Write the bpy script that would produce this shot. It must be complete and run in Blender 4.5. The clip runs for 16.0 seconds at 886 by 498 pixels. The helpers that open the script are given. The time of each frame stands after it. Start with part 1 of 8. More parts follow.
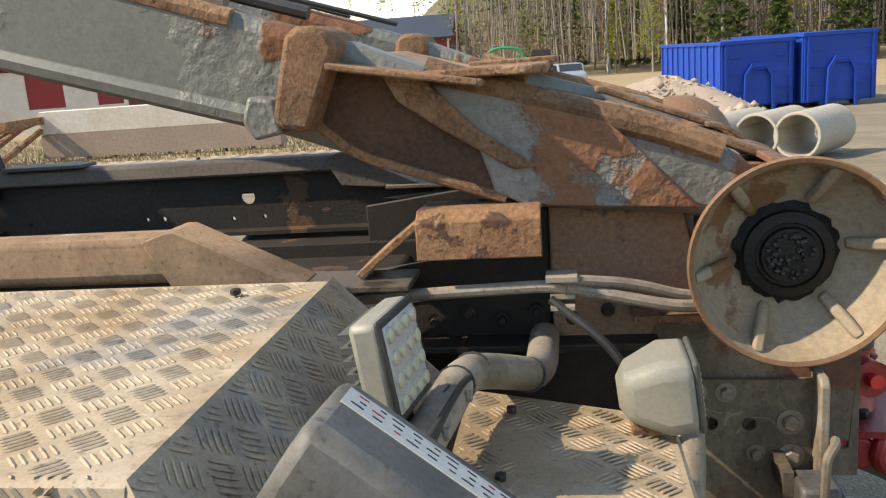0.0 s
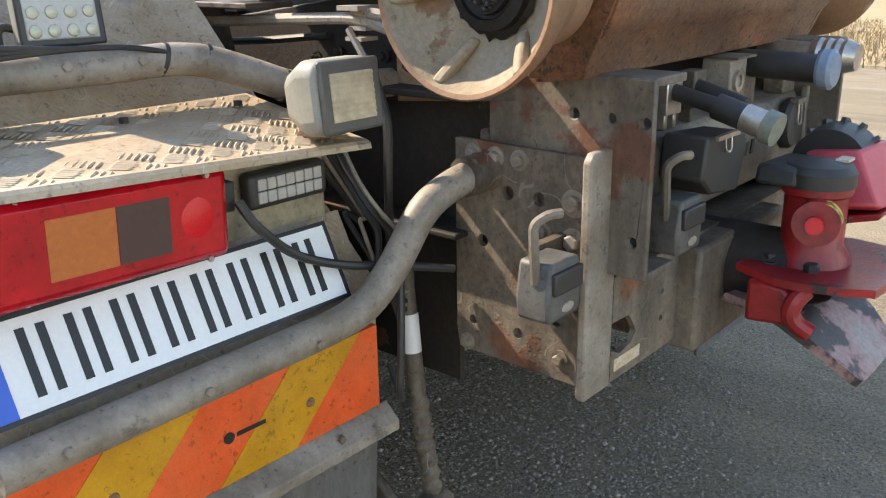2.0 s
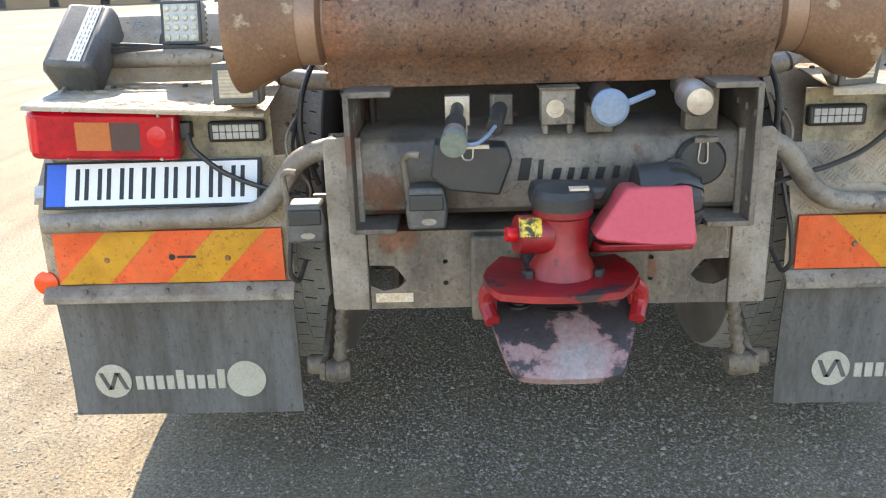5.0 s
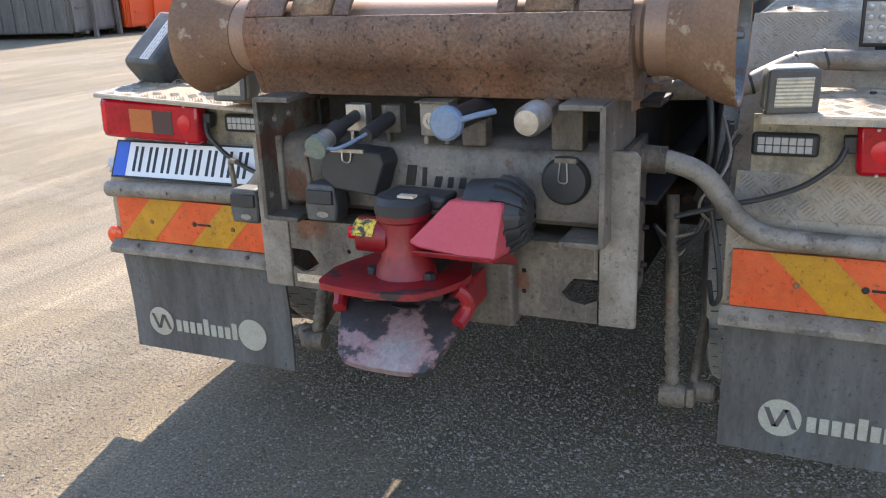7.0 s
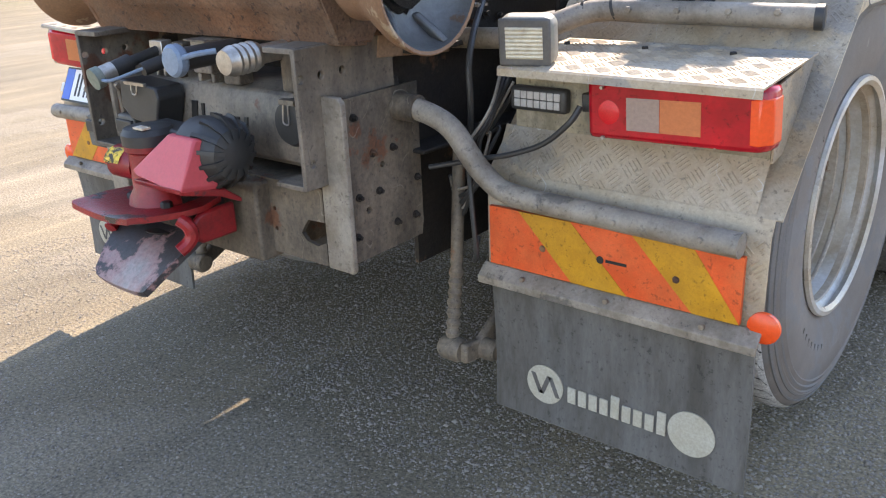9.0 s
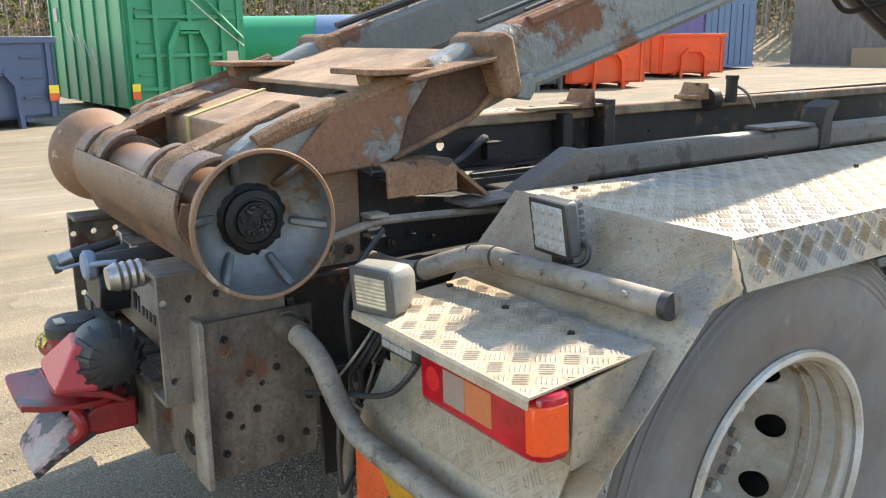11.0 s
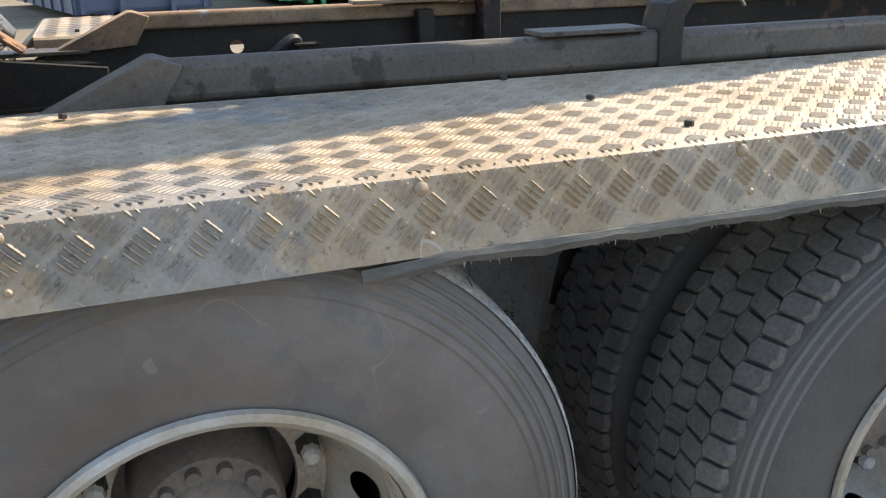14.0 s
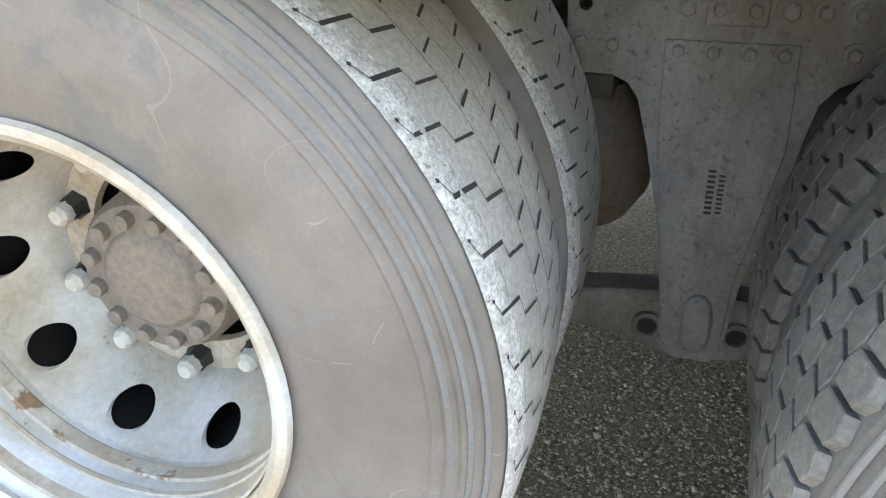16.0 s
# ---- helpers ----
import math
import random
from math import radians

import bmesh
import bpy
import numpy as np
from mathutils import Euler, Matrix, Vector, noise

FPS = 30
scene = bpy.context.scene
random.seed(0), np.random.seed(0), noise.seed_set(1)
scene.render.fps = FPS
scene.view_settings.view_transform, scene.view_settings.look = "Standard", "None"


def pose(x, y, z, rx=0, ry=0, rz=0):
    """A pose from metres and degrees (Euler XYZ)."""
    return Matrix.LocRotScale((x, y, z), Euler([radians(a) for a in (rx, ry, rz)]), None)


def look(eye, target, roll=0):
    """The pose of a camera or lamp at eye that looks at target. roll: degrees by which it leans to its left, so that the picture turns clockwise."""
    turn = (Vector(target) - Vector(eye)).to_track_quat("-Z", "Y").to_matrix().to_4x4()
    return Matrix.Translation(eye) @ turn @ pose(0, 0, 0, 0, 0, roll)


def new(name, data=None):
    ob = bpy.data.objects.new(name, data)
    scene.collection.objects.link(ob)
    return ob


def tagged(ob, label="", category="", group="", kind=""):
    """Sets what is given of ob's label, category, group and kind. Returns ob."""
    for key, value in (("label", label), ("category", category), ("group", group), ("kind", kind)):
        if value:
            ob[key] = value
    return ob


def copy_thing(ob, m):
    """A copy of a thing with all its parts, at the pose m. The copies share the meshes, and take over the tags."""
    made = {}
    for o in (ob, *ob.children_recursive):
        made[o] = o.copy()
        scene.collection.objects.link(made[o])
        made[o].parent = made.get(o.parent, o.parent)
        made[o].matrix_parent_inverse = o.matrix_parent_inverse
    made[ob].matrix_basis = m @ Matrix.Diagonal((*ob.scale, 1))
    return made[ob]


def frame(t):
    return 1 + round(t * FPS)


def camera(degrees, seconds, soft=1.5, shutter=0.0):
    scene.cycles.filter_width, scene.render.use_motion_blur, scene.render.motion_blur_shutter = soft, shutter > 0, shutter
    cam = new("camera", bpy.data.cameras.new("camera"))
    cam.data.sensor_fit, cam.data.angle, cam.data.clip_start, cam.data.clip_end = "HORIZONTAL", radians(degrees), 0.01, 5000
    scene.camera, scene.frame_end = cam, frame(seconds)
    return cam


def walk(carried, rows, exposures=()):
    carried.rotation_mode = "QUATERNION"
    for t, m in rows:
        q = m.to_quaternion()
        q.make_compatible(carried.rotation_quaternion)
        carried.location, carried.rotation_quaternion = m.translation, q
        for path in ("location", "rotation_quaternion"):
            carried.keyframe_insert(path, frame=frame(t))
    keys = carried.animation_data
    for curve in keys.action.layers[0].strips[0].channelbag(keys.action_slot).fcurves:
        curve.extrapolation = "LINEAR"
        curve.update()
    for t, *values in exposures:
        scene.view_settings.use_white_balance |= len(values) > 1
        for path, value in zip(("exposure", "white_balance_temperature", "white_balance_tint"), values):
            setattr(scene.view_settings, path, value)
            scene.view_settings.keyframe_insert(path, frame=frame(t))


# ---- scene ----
cam = camera(54.3, 16.0, soft=1.15)
PATH = [
    (0, (-1.716, 0.098, 1.478), (0.211, 0.406, 1.039), -4.2),
    (0.5, (-1.584, -0.134, 1.417), (0.304, 0.323, 0.942), -3.9),
    (1, (-1.565, -0.4, 1.364), (0.232, 0.283, 0.812), -2.8),
    (1.5, (-1.55, -0.662, 1.273), (0.107, 0.299, 0.698), -1.5),
    (2, (-1.434, -0.851, 1.212), (0.001, 0.393, 0.588), -0.9),
    (2.5, (-1.319, -1.088, 1.208), (-0.146, 0.39, 0.543), -0.7),
    (3, (-1.169, -1.403, 1.216), (-0.27, 0.257, 0.556), -1.2),
    (3.5, (-0.947, -1.551, 1.217), (-0.317, 0.23, 0.561), -1.8),
    (4, (-0.679, -1.728, 1.252), (-0.303, 0.127, 0.605), -2.2),
    (4.5, (-0.408, -1.936, 1.291), (-0.265, -0.044, 0.659), -2.3),
    (4.7, (-0.311, -1.963, 1.293), (-0.25, -0.065, 0.664), -2.1),
    (6.8, (0.705, -1.935, 1.313), (-0.032, -0.179, 0.701), -2.4),
    (7, (0.777, -1.907, 1.323), (-0.013, -0.176, 0.704), -2.4),
    (7.5, (1.053, -1.841, 1.32), (0.135, -0.188, 0.668), -2.7),
    (8, (1.317, -1.75, 1.306), (0.299, -0.174, 0.613), -2.9),
    (8.2, (1.385, -1.685, 1.28), (0.333, -0.137, 0.575), -2.8),
    (10.3, (1.967, -0.969, 1.406), (0.475, 0.214, 0.791), -1.9),
    (10.5, (1.976, -0.904, 1.443), (0.441, 0.245, 0.873), -1.4),
    (11, (2.07, -0.784, 1.524), (0.471, 0.317, 1.044), -0.5),
    (11.5, (2.196, -0.633, 1.577), (0.598, 0.489, 1.143), -0.1),
    (12, (2.245, -0.454, 1.581), (0.649, 0.685, 1.187), 0.2),
    (12.5, (2.198, -0.188, 1.602), (0.571, 0.909, 1.211), 0.3),
    (13, (2.189, 0.122, 1.58), (0.515, 1.122, 1.133), -0.1),
    (13.5, (2.176, 0.402, 1.541), (0.461, 1.262, 0.974), -0.3),
    (14, (2.077, 0.631, 1.447), (0.32, 1.289, 0.753), -0.8),
    (14.2, (2.041, 0.697, 1.42), (0.274, 1.27, 0.677), -0.4),
    (14.5, (2.016, 0.831, 1.373), (0.223, 1.203, 0.569), -2.0),
    (15, (1.995, 1.067, 1.301), (0.201, 1.044, 0.419), -3.9),
    (15.5, (1.906, 1.246, 1.21), (0.16, 0.805, 0.338), -4.1),
    (16, (1.768, 1.329, 1.18), (0.087, 0.795, 0.238), -1.5),
]
walk(cam, [(t, look(eye, target, roll)) for t, eye, target, roll in PATH], exposures=[(0.0, 1.2, 7900, 10), (1.5, 1.5, 7300, 12), (2.5, 2.25, 8200, 14), (3.5, 2.48, 8000, 14), (4.7, 2.45, 7700, 13), (7.0, 1.82, 7000, 17), (8.2, 2.02, 7100, 20), (10.5, 2.15, 7800, 11), (11.5, 1.76, 7300, 10), (12.5, 1.72, 7300, 10), (13.0, 1.33, 7500, 11), (13.5, 1.45, 7500, 12), (14.0, 1.6, 7600, 13), (14.5, 1.9, 7600, 15), (15.0, 2.4, 7400, 13), (15.5, 2.95, 7900, 12), (16.0, 3.35, 8400, 12)])


# ---------------------------------------------------------------- light
SUN_AZ, SUN_EL = 16.0, 42.0      # degrees left of the truck's heading, above the ground
sky_world = bpy.data.worlds.new("sky")
scene.world = sky_world
sky_world.use_nodes = True
wn = sky_world.node_tree.nodes
sky = wn.new("ShaderNodeTexSky")
sky.sky_type, sky.sun_disc = "NISHITA", False
sky.dust_density, sky.ozone_density = 0.1, 1.0
sky.sun_elevation, sky.sun_rotation = radians(SUN_EL), radians(-SUN_AZ)
sky_world.node_tree.links.new(sky.outputs[0], wn["Background"].inputs[0])
wn["Background"].inputs[1].default_value = 0.15
sun_data = bpy.data.lights.new("sun", "SUN")
sun_data.energy, sun_data.angle, sun_data.color = 2.95, radians(0.53), (1.0, 0.95, 0.87)
sun = new("sun", sun_data)
sa, se = radians(SUN_AZ), radians(SUN_EL)
toward_sun = Vector((-math.sin(sa) * math.cos(se), math.cos(sa) * math.cos(se), math.sin(se)))
sun.matrix_world = look(toward_sun * 50, (0, 0, 0))


# ---------------------------------------------------------------- materials
def mat(name, base, rough=0.6, metal=0.0, second=None, scale=8.0, amount=0.5, grain=0.25, grain_scale=120.0,
        bump=0.15, third=None, third_scale=3.0, third_at=0.6, spec=0.5, alpha=None, per_piece=0.0, third_rough=None, stretch=(1, 1, 1), lumps=0.0, lump_scale=28.0, fine_relief=1.0):
    """Base colour, blotches of a second colour, a fine grain, and sharp-edged patches of a third."""
    m = bpy.data.materials.new(name)
    m.use_nodes = True
    nt = m.node_tree
    b = nt.nodes["Principled BSDF"]
    link = nt.links.new
    co = nt.nodes.new("ShaderNodeTexCoord")
    mp = nt.nodes.new("ShaderNodeMapping")
    mp.inputs["Scale"].default_value = stretch
    link(co.outputs["Object"], mp.inputs[0])

    def tex(s, detail=5.0, rough_n=0.6):
        n = nt.nodes.new("ShaderNodeTexNoise")
        n.inputs["Scale"].default_value, n.inputs["Detail"].default_value = s, detail
        n.inputs["Roughness"].default_value = rough_n
        link(mp.outputs[0], n.inputs["Vector"])
        return n

    def ramp(src, a, c):
        r = nt.nodes.new("ShaderNodeMapRange")
        r.inputs["From Min"].default_value, r.inputs["From Max"].default_value = a, c
        link(src, r.inputs["Value"])
        return r.outputs[0]

    def mix(f, a, c, mode="MIX"):
        x = nt.nodes.new("ShaderNodeMix")
        x.data_type, x.blend_type = "RGBA", mode
        for i, v in ((0, f), (6, a), (7, c)):
            if hasattr(v, "is_linked"):
                link(v, x.inputs[i])
            else:
                x.inputs[i].default_value = v if i == 0 else (*v, 1)
        return x.outputs[2]

    fine = tex(grain_scale, 6.0, 0.7)
    col = base
    if second:
        big = tex(scale)
        col = mix(ramp(big.outputs[0], 0.5 - amount / 2, 0.5 + amount / 2), base, second)
    relief = nt.nodes.new("ShaderNodeMath")
    relief.operation = "MULTIPLY"
    relief.inputs[1].default_value = fine_relief
    link(fine.outputs[0], relief.inputs[0])
    height = relief.outputs[0]
    if third:
        pat = tex(third_scale, 8.0, 0.62)
        f = ramp(pat.outputs[0], third_at, third_at + 0.03)
        col = mix(f, col if second else base, third)
        h = nt.nodes.new("ShaderNodeMath")
        h.operation = "ADD"
        link(height, h.inputs[0])
        link(f, h.inputs[1])
        height = h.outputs[0]
        if lumps:
            lp = tex(lump_scale, 3.0, 0.55)
            lm = nt.nodes.new("ShaderNodeMath")
            lm.operation = "MULTIPLY_ADD"
            wide = ramp(pat.outputs[0], third_at - 0.10, third_at + 0.02)
            lw = nt.nodes.new("ShaderNodeMath")
            lw.operation = "MULTIPLY"
            lw.inputs[1].default_value = lumps
            link(wide, lw.inputs[0])
            link(lp.outputs[0], lm.inputs[0])
            link(lw.outputs[0], lm.inputs[1])
            link(h.outputs[0], lm.inputs[2])
            height = lm.outputs[0]
        if third_rough is not None:
            rr = nt.nodes.new("ShaderNodeMapRange")
            link(f, rr.inputs["Value"])
            rr.inputs["To Min"].default_value, rr.inputs["To Max"].default_value = rough, third_rough
            link(rr.outputs[0], b.inputs["Roughness"])
    if per_piece:
        oi = nt.nodes.new("ShaderNodeObjectInfo")
        gm = nt.nodes.new("ShaderNodeNewGeometry")
        su = nt.nodes.new("ShaderNodeMath")
        su.operation = "ADD"
        link(oi.outputs["Random"], su.inputs[0])
        link(gm.outputs["Random Per Island"], su.inputs[1])
        rr2 = nt.nodes.new("ShaderNodeMapRange")
        rr2.inputs["From Max"].default_value = 2.0
        rr2.inputs["To Min"].default_value, rr2.inputs["To Max"].default_value = 1 - per_piece, 1 + per_piece
        link(su.outputs[0], rr2.inputs["Value"])
        cc = nt.nodes.new("ShaderNodeCombineColor")
        for i in range(3):
            link(rr2.outputs[0], cc.inputs[i])
        col = mix(1.0, col, cc.outputs[0], "MULTIPLY")
    if grain:
        g = ramp(fine.outputs[0], 0.3, 0.7)
        cg = nt.nodes.new("ShaderNodeMapRange")
        link(g, cg.inputs["Value"])
        cg.inputs["To Min"].default_value, cg.inputs["To Max"].default_value = 1 - grain, 1 + grain
        cc = nt.nodes.new("ShaderNodeCombineColor")
        for i in range(3):
            link(cg.outputs[0], cc.inputs[i])
        col = mix(1.0, col, cc.outputs[0], "MULTIPLY")
    if hasattr(col, "is_linked"):
        link(col, b.inputs["Base Color"])
    else:
        b.inputs["Base Color"].default_value = (*col, 1)
    if not b.inputs["Roughness"].is_linked:
        b.inputs["Roughness"].default_value = rough
    b.inputs["Metallic"].default_value = metal
    b.inputs["Specular IOR Level"].default_value = spec
    if bump:
        bp = nt.nodes.new("ShaderNodeBump")
        bp.inputs["Strength"].default_value, bp.inputs["Distance"].default_value = bump, 0.004
        link(height, bp.inputs["Height"])
        link(bp.outputs[0], b.inputs["Normal"])
    return m


M = {}
M["alu"] = mat("tread_plate_aluminium", (0.345, 0.295, 0.23), 0.62, 0.12, (0.41, 0.32, 0.215), 5, 0.6, 0.16, 160, 0.12, (0.27, 0.245, 0.21), 3.0, 0.57)
M["alu_dirty"] = mat("dirty_aluminium_sheet", (0.36, 0.29, 0.17), 0.6, 0.1, (0.22, 0.19, 0.15), 12, 0.5, 0.3, 60, 0.1)
M["rust"] = mat("rusty_steel", (0.19, 0.088, 0.042), 0.9, 0.0, (0.32, 0.18, 0.09), 7, 0.45, 0.4, 140, 0.8, (0.09, 0.045, 0.03), 11, 0.56, lumps=1.5)
M["arm"] = mat("weathered_arm_paint", (0.122, 0.126, 0.114), 0.5, 0.0, (0.18, 0.172, 0.146), 5, 0.4, 0.18, 90, 0.8, (0.16, 0.068, 0.034), 2.4, 0.555, third_rough=0.92, lumps=3.0, fine_relief=0.2)
M["rustplate"] = mat("worn_rusty_plate", (0.195, 0.132, 0.09), 0.55, 0.15, (0.20, 0.085, 0.04), 3.2, 0.28, 0.45, 130, 0.5, (0.075, 0.04, 0.026), 62, 0.60)
M["frame"] = mat("grimy_chassis_paint", (0.112, 0.091, 0.069), 0.65, 0.0, (0.185, 0.14, 0.097), 6, 0.5, 0.3, 80, 0.3, (0.15, 0.065, 0.034), 5, 0.58, lumps=1.0)
# Dark oily steel; on inner chassis parts its near-black also stands in for shade.
M["dark"] = mat("dark_oily_shaded_steel", (0.017, 0.015, 0.014), 0.62, 0.0, (0.042, 0.032, 0.024), 4, 0.45, 0.35, 90, 0.35, (0.11, 0.058, 0.034), 5, 0.585, spec=0.35)
M["pipe"] = mat("grey_dusty_pipe_paint", (0.22, 0.195, 0.165), 0.55, 0.0, (0.30, 0.25, 0.19), 6, 0.6, 0.15, 150, 0.08, (0.14, 0.12, 0.10), 7, 0.62)
M["tyre"] = mat("dusty_tyre_rubber", (0.06, 0.057, 0.054), 0.85, 0.0, (0.115, 0.105, 0.095), 4, 0.55, 0.15, 150, 0.1)
M["tread"] = mat("dusty_tread_rubber", (0.088, 0.083, 0.077), 0.9, 0.0, (0.185, 0.172, 0.155), 7, 0.45, 0.3, 120, 0.4)
M["rim"] = mat("scuffed_rim_paint", (0.50, 0.515, 0.52), 0.36, 0.1, (0.42, 0.36, 0.28), 4, 0.3, 0.12, 120, 0.12, (0.18, 0.11, 0.06), 11, 0.66)
M["hub"] = mat("dusty_hub", (0.15, 0.13, 0.12), 0.7, 0.0, (0.22, 0.18, 0.14), 14, 0.5, 0.25, 90, 0.15)
M["rustnut"] = mat("rust_stained_wheel_disc", (0.36, 0.26, 0.15), 0.7, 0.0, (0.45, 0.42, 0.38), 20, 0.5, 0.3, 90, 0.15)
M["black"] = mat("black_plastic", (0.018, 0.018, 0.018), 0.5, 0.0, (0.04, 0.037, 0.033), 12, 0.6, 0.15, 150, 0.05)
M["rubber"] = mat("mudflap_rubber", (0.075, 0.074, 0.07), 0.75, 0.0, (0.12, 0.11, 0.10), 5, 0.7, 0.15, 120, 0.08, stretch=(1, 1, 0.3))
M["red"] = mat("scratched_red_paint", (0.36, 0.014, 0.016), 0.38, 0.0, (0.15, 0.009, 0.012), 8, 0.4, 0.25, 90, 0.25, (0.03, 0.022, 0.022), 7, 0.56)
M["white"] = mat("white_plate", (0.75, 0.75, 0.74), 0.35, 0.0, (0.68, 0.67, 0.64), 6, 0.6, 0.05, 150, 0.0)
M["blue_flag"] = mat("blue_plate_strip", (0.02, 0.10, 0.48), 0.4, 0.0, grain=0.05, bump=0.0)
M["ink"] = mat("black_ink", (0.012, 0.012, 0.012), 0.5, 0.0, grain=0.05, bump=0.0)
M["orange"] = mat("orange_reflector", (0.78, 0.085, 0.012), 0.4, 0.0, (0.70, 0.13, 0.035), 14, 0.45, 0.1, 300, 0.02)
M["amber"] = mat("amber_reflector", (0.60, 0.28, 0.008), 0.4, 0.0, (0.50, 0.24, 0.015), 14, 0.5, 0.1, 300, 0.02)
M["lens_red"] = mat("red_lamp_lens", (0.50, 0.004, 0.013), 0.14, 0.0, (0.38, 0.006, 0.014), 14, 0.5, 0.08, 60, 0.03)
M["lens_orange"] = mat("orange_lamp_lens", (0.44, 0.12, 0.03), 0.3, 0.0, grain=0.15, bump=0.03)
M["lens_smoke"] = mat("smoked_lamp_lens", (0.065, 0.035, 0.032), 0.3, 0.0, grain=0.1, bump=0.02)
M["lens_clear"] = mat("clear_lamp_lens", (0.34, 0.33, 0.32), 0.25, 0.0, (0.42, 0.40, 0.36), 9, 0.6, 0.12, 90, 0.04)
M["lamp_grey"] = mat("grey_lamp_shell", (0.20, 0.20, 0.17), 0.5, 0.0, (0.27, 0.25, 0.20), 12, 0.5, 0.12, 150, 0.05)
M["steel"] = mat("bright_steel", (0.5, 0.48, 0.44), 0.35, 0.8, (0.35, 0.3, 0.25), 20, 0.5, 0.2, 90, 0.05)
# Greasy hub black, used as painted shade inside the rim too.
M["hubcap"] = mat("greasy_hub_and_shade_black", (0.005, 0.005, 0.005), 0.4, 0.0, (0.014, 0.013, 0.012), 30, 0.5, 0.3, 90, 0.6, spec=0.3)
M["cone"] = mat("roller_inner_paint", (0.25, 0.18, 0.11), 0.7, 0.0, (0.265, 0.235, 0.18), 5, 0.45, 0.25, 90, 0.35, (0.17, 0.095, 0.05), 8, 0.54, lumps=1.5)
M["gravel_ground"] = mat("sandy_gravel", (0.212, 0.168, 0.106), 0.95, 0.0, (0.145, 0.118, 0.078), 0.7, 0.4, 0.75, 95, 1.0, (0.205, 0.168, 0.115), 0.35, 0.53)
M["stone"] = mat("gravel_stone", (0.34, 0.29, 0.23), 0.6, 0.0, (0.24, 0.20, 0.165), 30, 0.5, 0.2, 200, 0.1, per_piece=0.6)



def wheel_tracks(m, pale, dark):
    """Long pale and dark streaks of driven tracks over a gravel ground."""
    nt = m.node_tree
    b = nt.nodes["Principled BSDF"]
    col = b.inputs["Base Color"].links[0].from_socket
    co = nt.nodes.new("ShaderNodeTexCoord")
    for turn, across, tint, lo in ((-10, 2.2, pale, 0.50), (-26, 2.8, dark, 0.50), (14, 5.0, pale, 0.55)):
        mp = nt.nodes.new("ShaderNodeMapping")
        mp.inputs["Rotation"].default_value = (0, 0, radians(turn))
        mp.inputs["Scale"].default_value = (across, 0.30, 1)
        nt.links.new(co.outputs["Object"], mp.inputs[0])
        n = nt.nodes.new("ShaderNodeTexNoise")
        n.inputs["Scale"].default_value, n.inputs["Detail"].default_value, n.inputs["Distortion"].default_value = 1.0, 7.0, 1.2
        nt.links.new(mp.outputs[0], n.inputs["Vector"])
        r = nt.nodes.new("ShaderNodeMapRange")
        r.inputs["From Min"].default_value, r.inputs["From Max"].default_value = lo, lo + 0.16
        r.inputs["To Max"].default_value = 0.75
        nt.links.new(n.outputs[0], r.inputs["Value"])
        x = nt.nodes.new("ShaderNodeMix")
        x.data_type, x.blend_type = "RGBA", "MULTIPLY"
        nt.links.new(r.outputs[0], x.inputs[0])
        nt.links.new(col, x.inputs[6])
        x.inputs[7].default_value = (*tint, 1)
        col = x.outputs[2]
    nt.links.new(col, b.inputs["Base Color"])


wheel_tracks(M["gravel_ground"], (1.28, 1.26, 1.23), (0.76, 0.74, 0.72))
M["rustweb"] = mat("rusty_side_web", (0.20, 0.135, 0.09), 0.8, 0.0, (0.28, 0.17, 0.10), 7, 0.5, 0.3, 120, 0.4, (0.09, 0.075, 0.06), 5, 0.55)
M["armrust"] = mat("corroded_arm_steel", (0.29, 0.17, 0.09), 0.92, 0.0, (0.17, 0.085, 0.045), 9, 0.4, 0.4, 150, 1.0, (0.30, 0.19, 0.11), 7, 0.58, lumps=2.0, lump_scale=45.0)
M["cheek"] = mat("half_rusted_arm_side", (0.152, 0.154, 0.138), 0.5, 0.0, (0.22, 0.21, 0.19), 6, 0.5, 0.2, 90, 0.9, (0.20, 0.095, 0.05), 3.0, 0.50, third_rough=0.92, lumps=3.0, fine_relief=0.2)
M["tread_worn"] = mat("chalky_tread_rubber", (0.38, 0.365, 0.335), 0.9, 0.0, (0.29, 0.275, 0.25), 6, 0.5, 0.25, 150, 0.4)
M["crossbox"] = mat("dusty_rusty_plate", (0.33, 0.225, 0.14), 0.85, 0.0, (0.22, 0.13, 0.075), 6, 0.5, 0.2, 120, 0.2, (0.30, 0.30, 0.28), 5, 0.62)
M["slide"] = mat("dusty_dark_tube_paint", (0.072, 0.062, 0.052), 0.6, 0.0, (0.14, 0.105, 0.078), 4, 0.5, 0.25, 120, 0.3, (0.055, 0.038, 0.028), 8, 0.60)
M["strap_yellow"] = mat("faded_yellow_strap", (0.42, 0.33, 0.12), 0.8, 0.0, (0.34, 0.27, 0.12), 30, 0.5, 0.2, 90, 0.1)
M["wood"] = mat("weathered_timber", (0.34, 0.24, 0.14), 0.85, 0.0, (0.24, 0.17, 0.10), 12, 0.5, 0.2, 90, 0.2, stretch=(6, 0.6, 6))
M["strip"] = mat("worn_rubber_strip", (0.055, 0.06, 0.058), 0.7, 0.0, (0.13, 0.12, 0.10), 10, 0.5, 0.3, 120, 0.4, stretch=(1, 0.3, 1))
M["emblem"] = mat("pale_emblem_paint", (0.42, 0.40, 0.34), 0.8, 0.0, (0.34, 0.30, 0.22), 18, 0.6, 0.2, 150, 0.02)
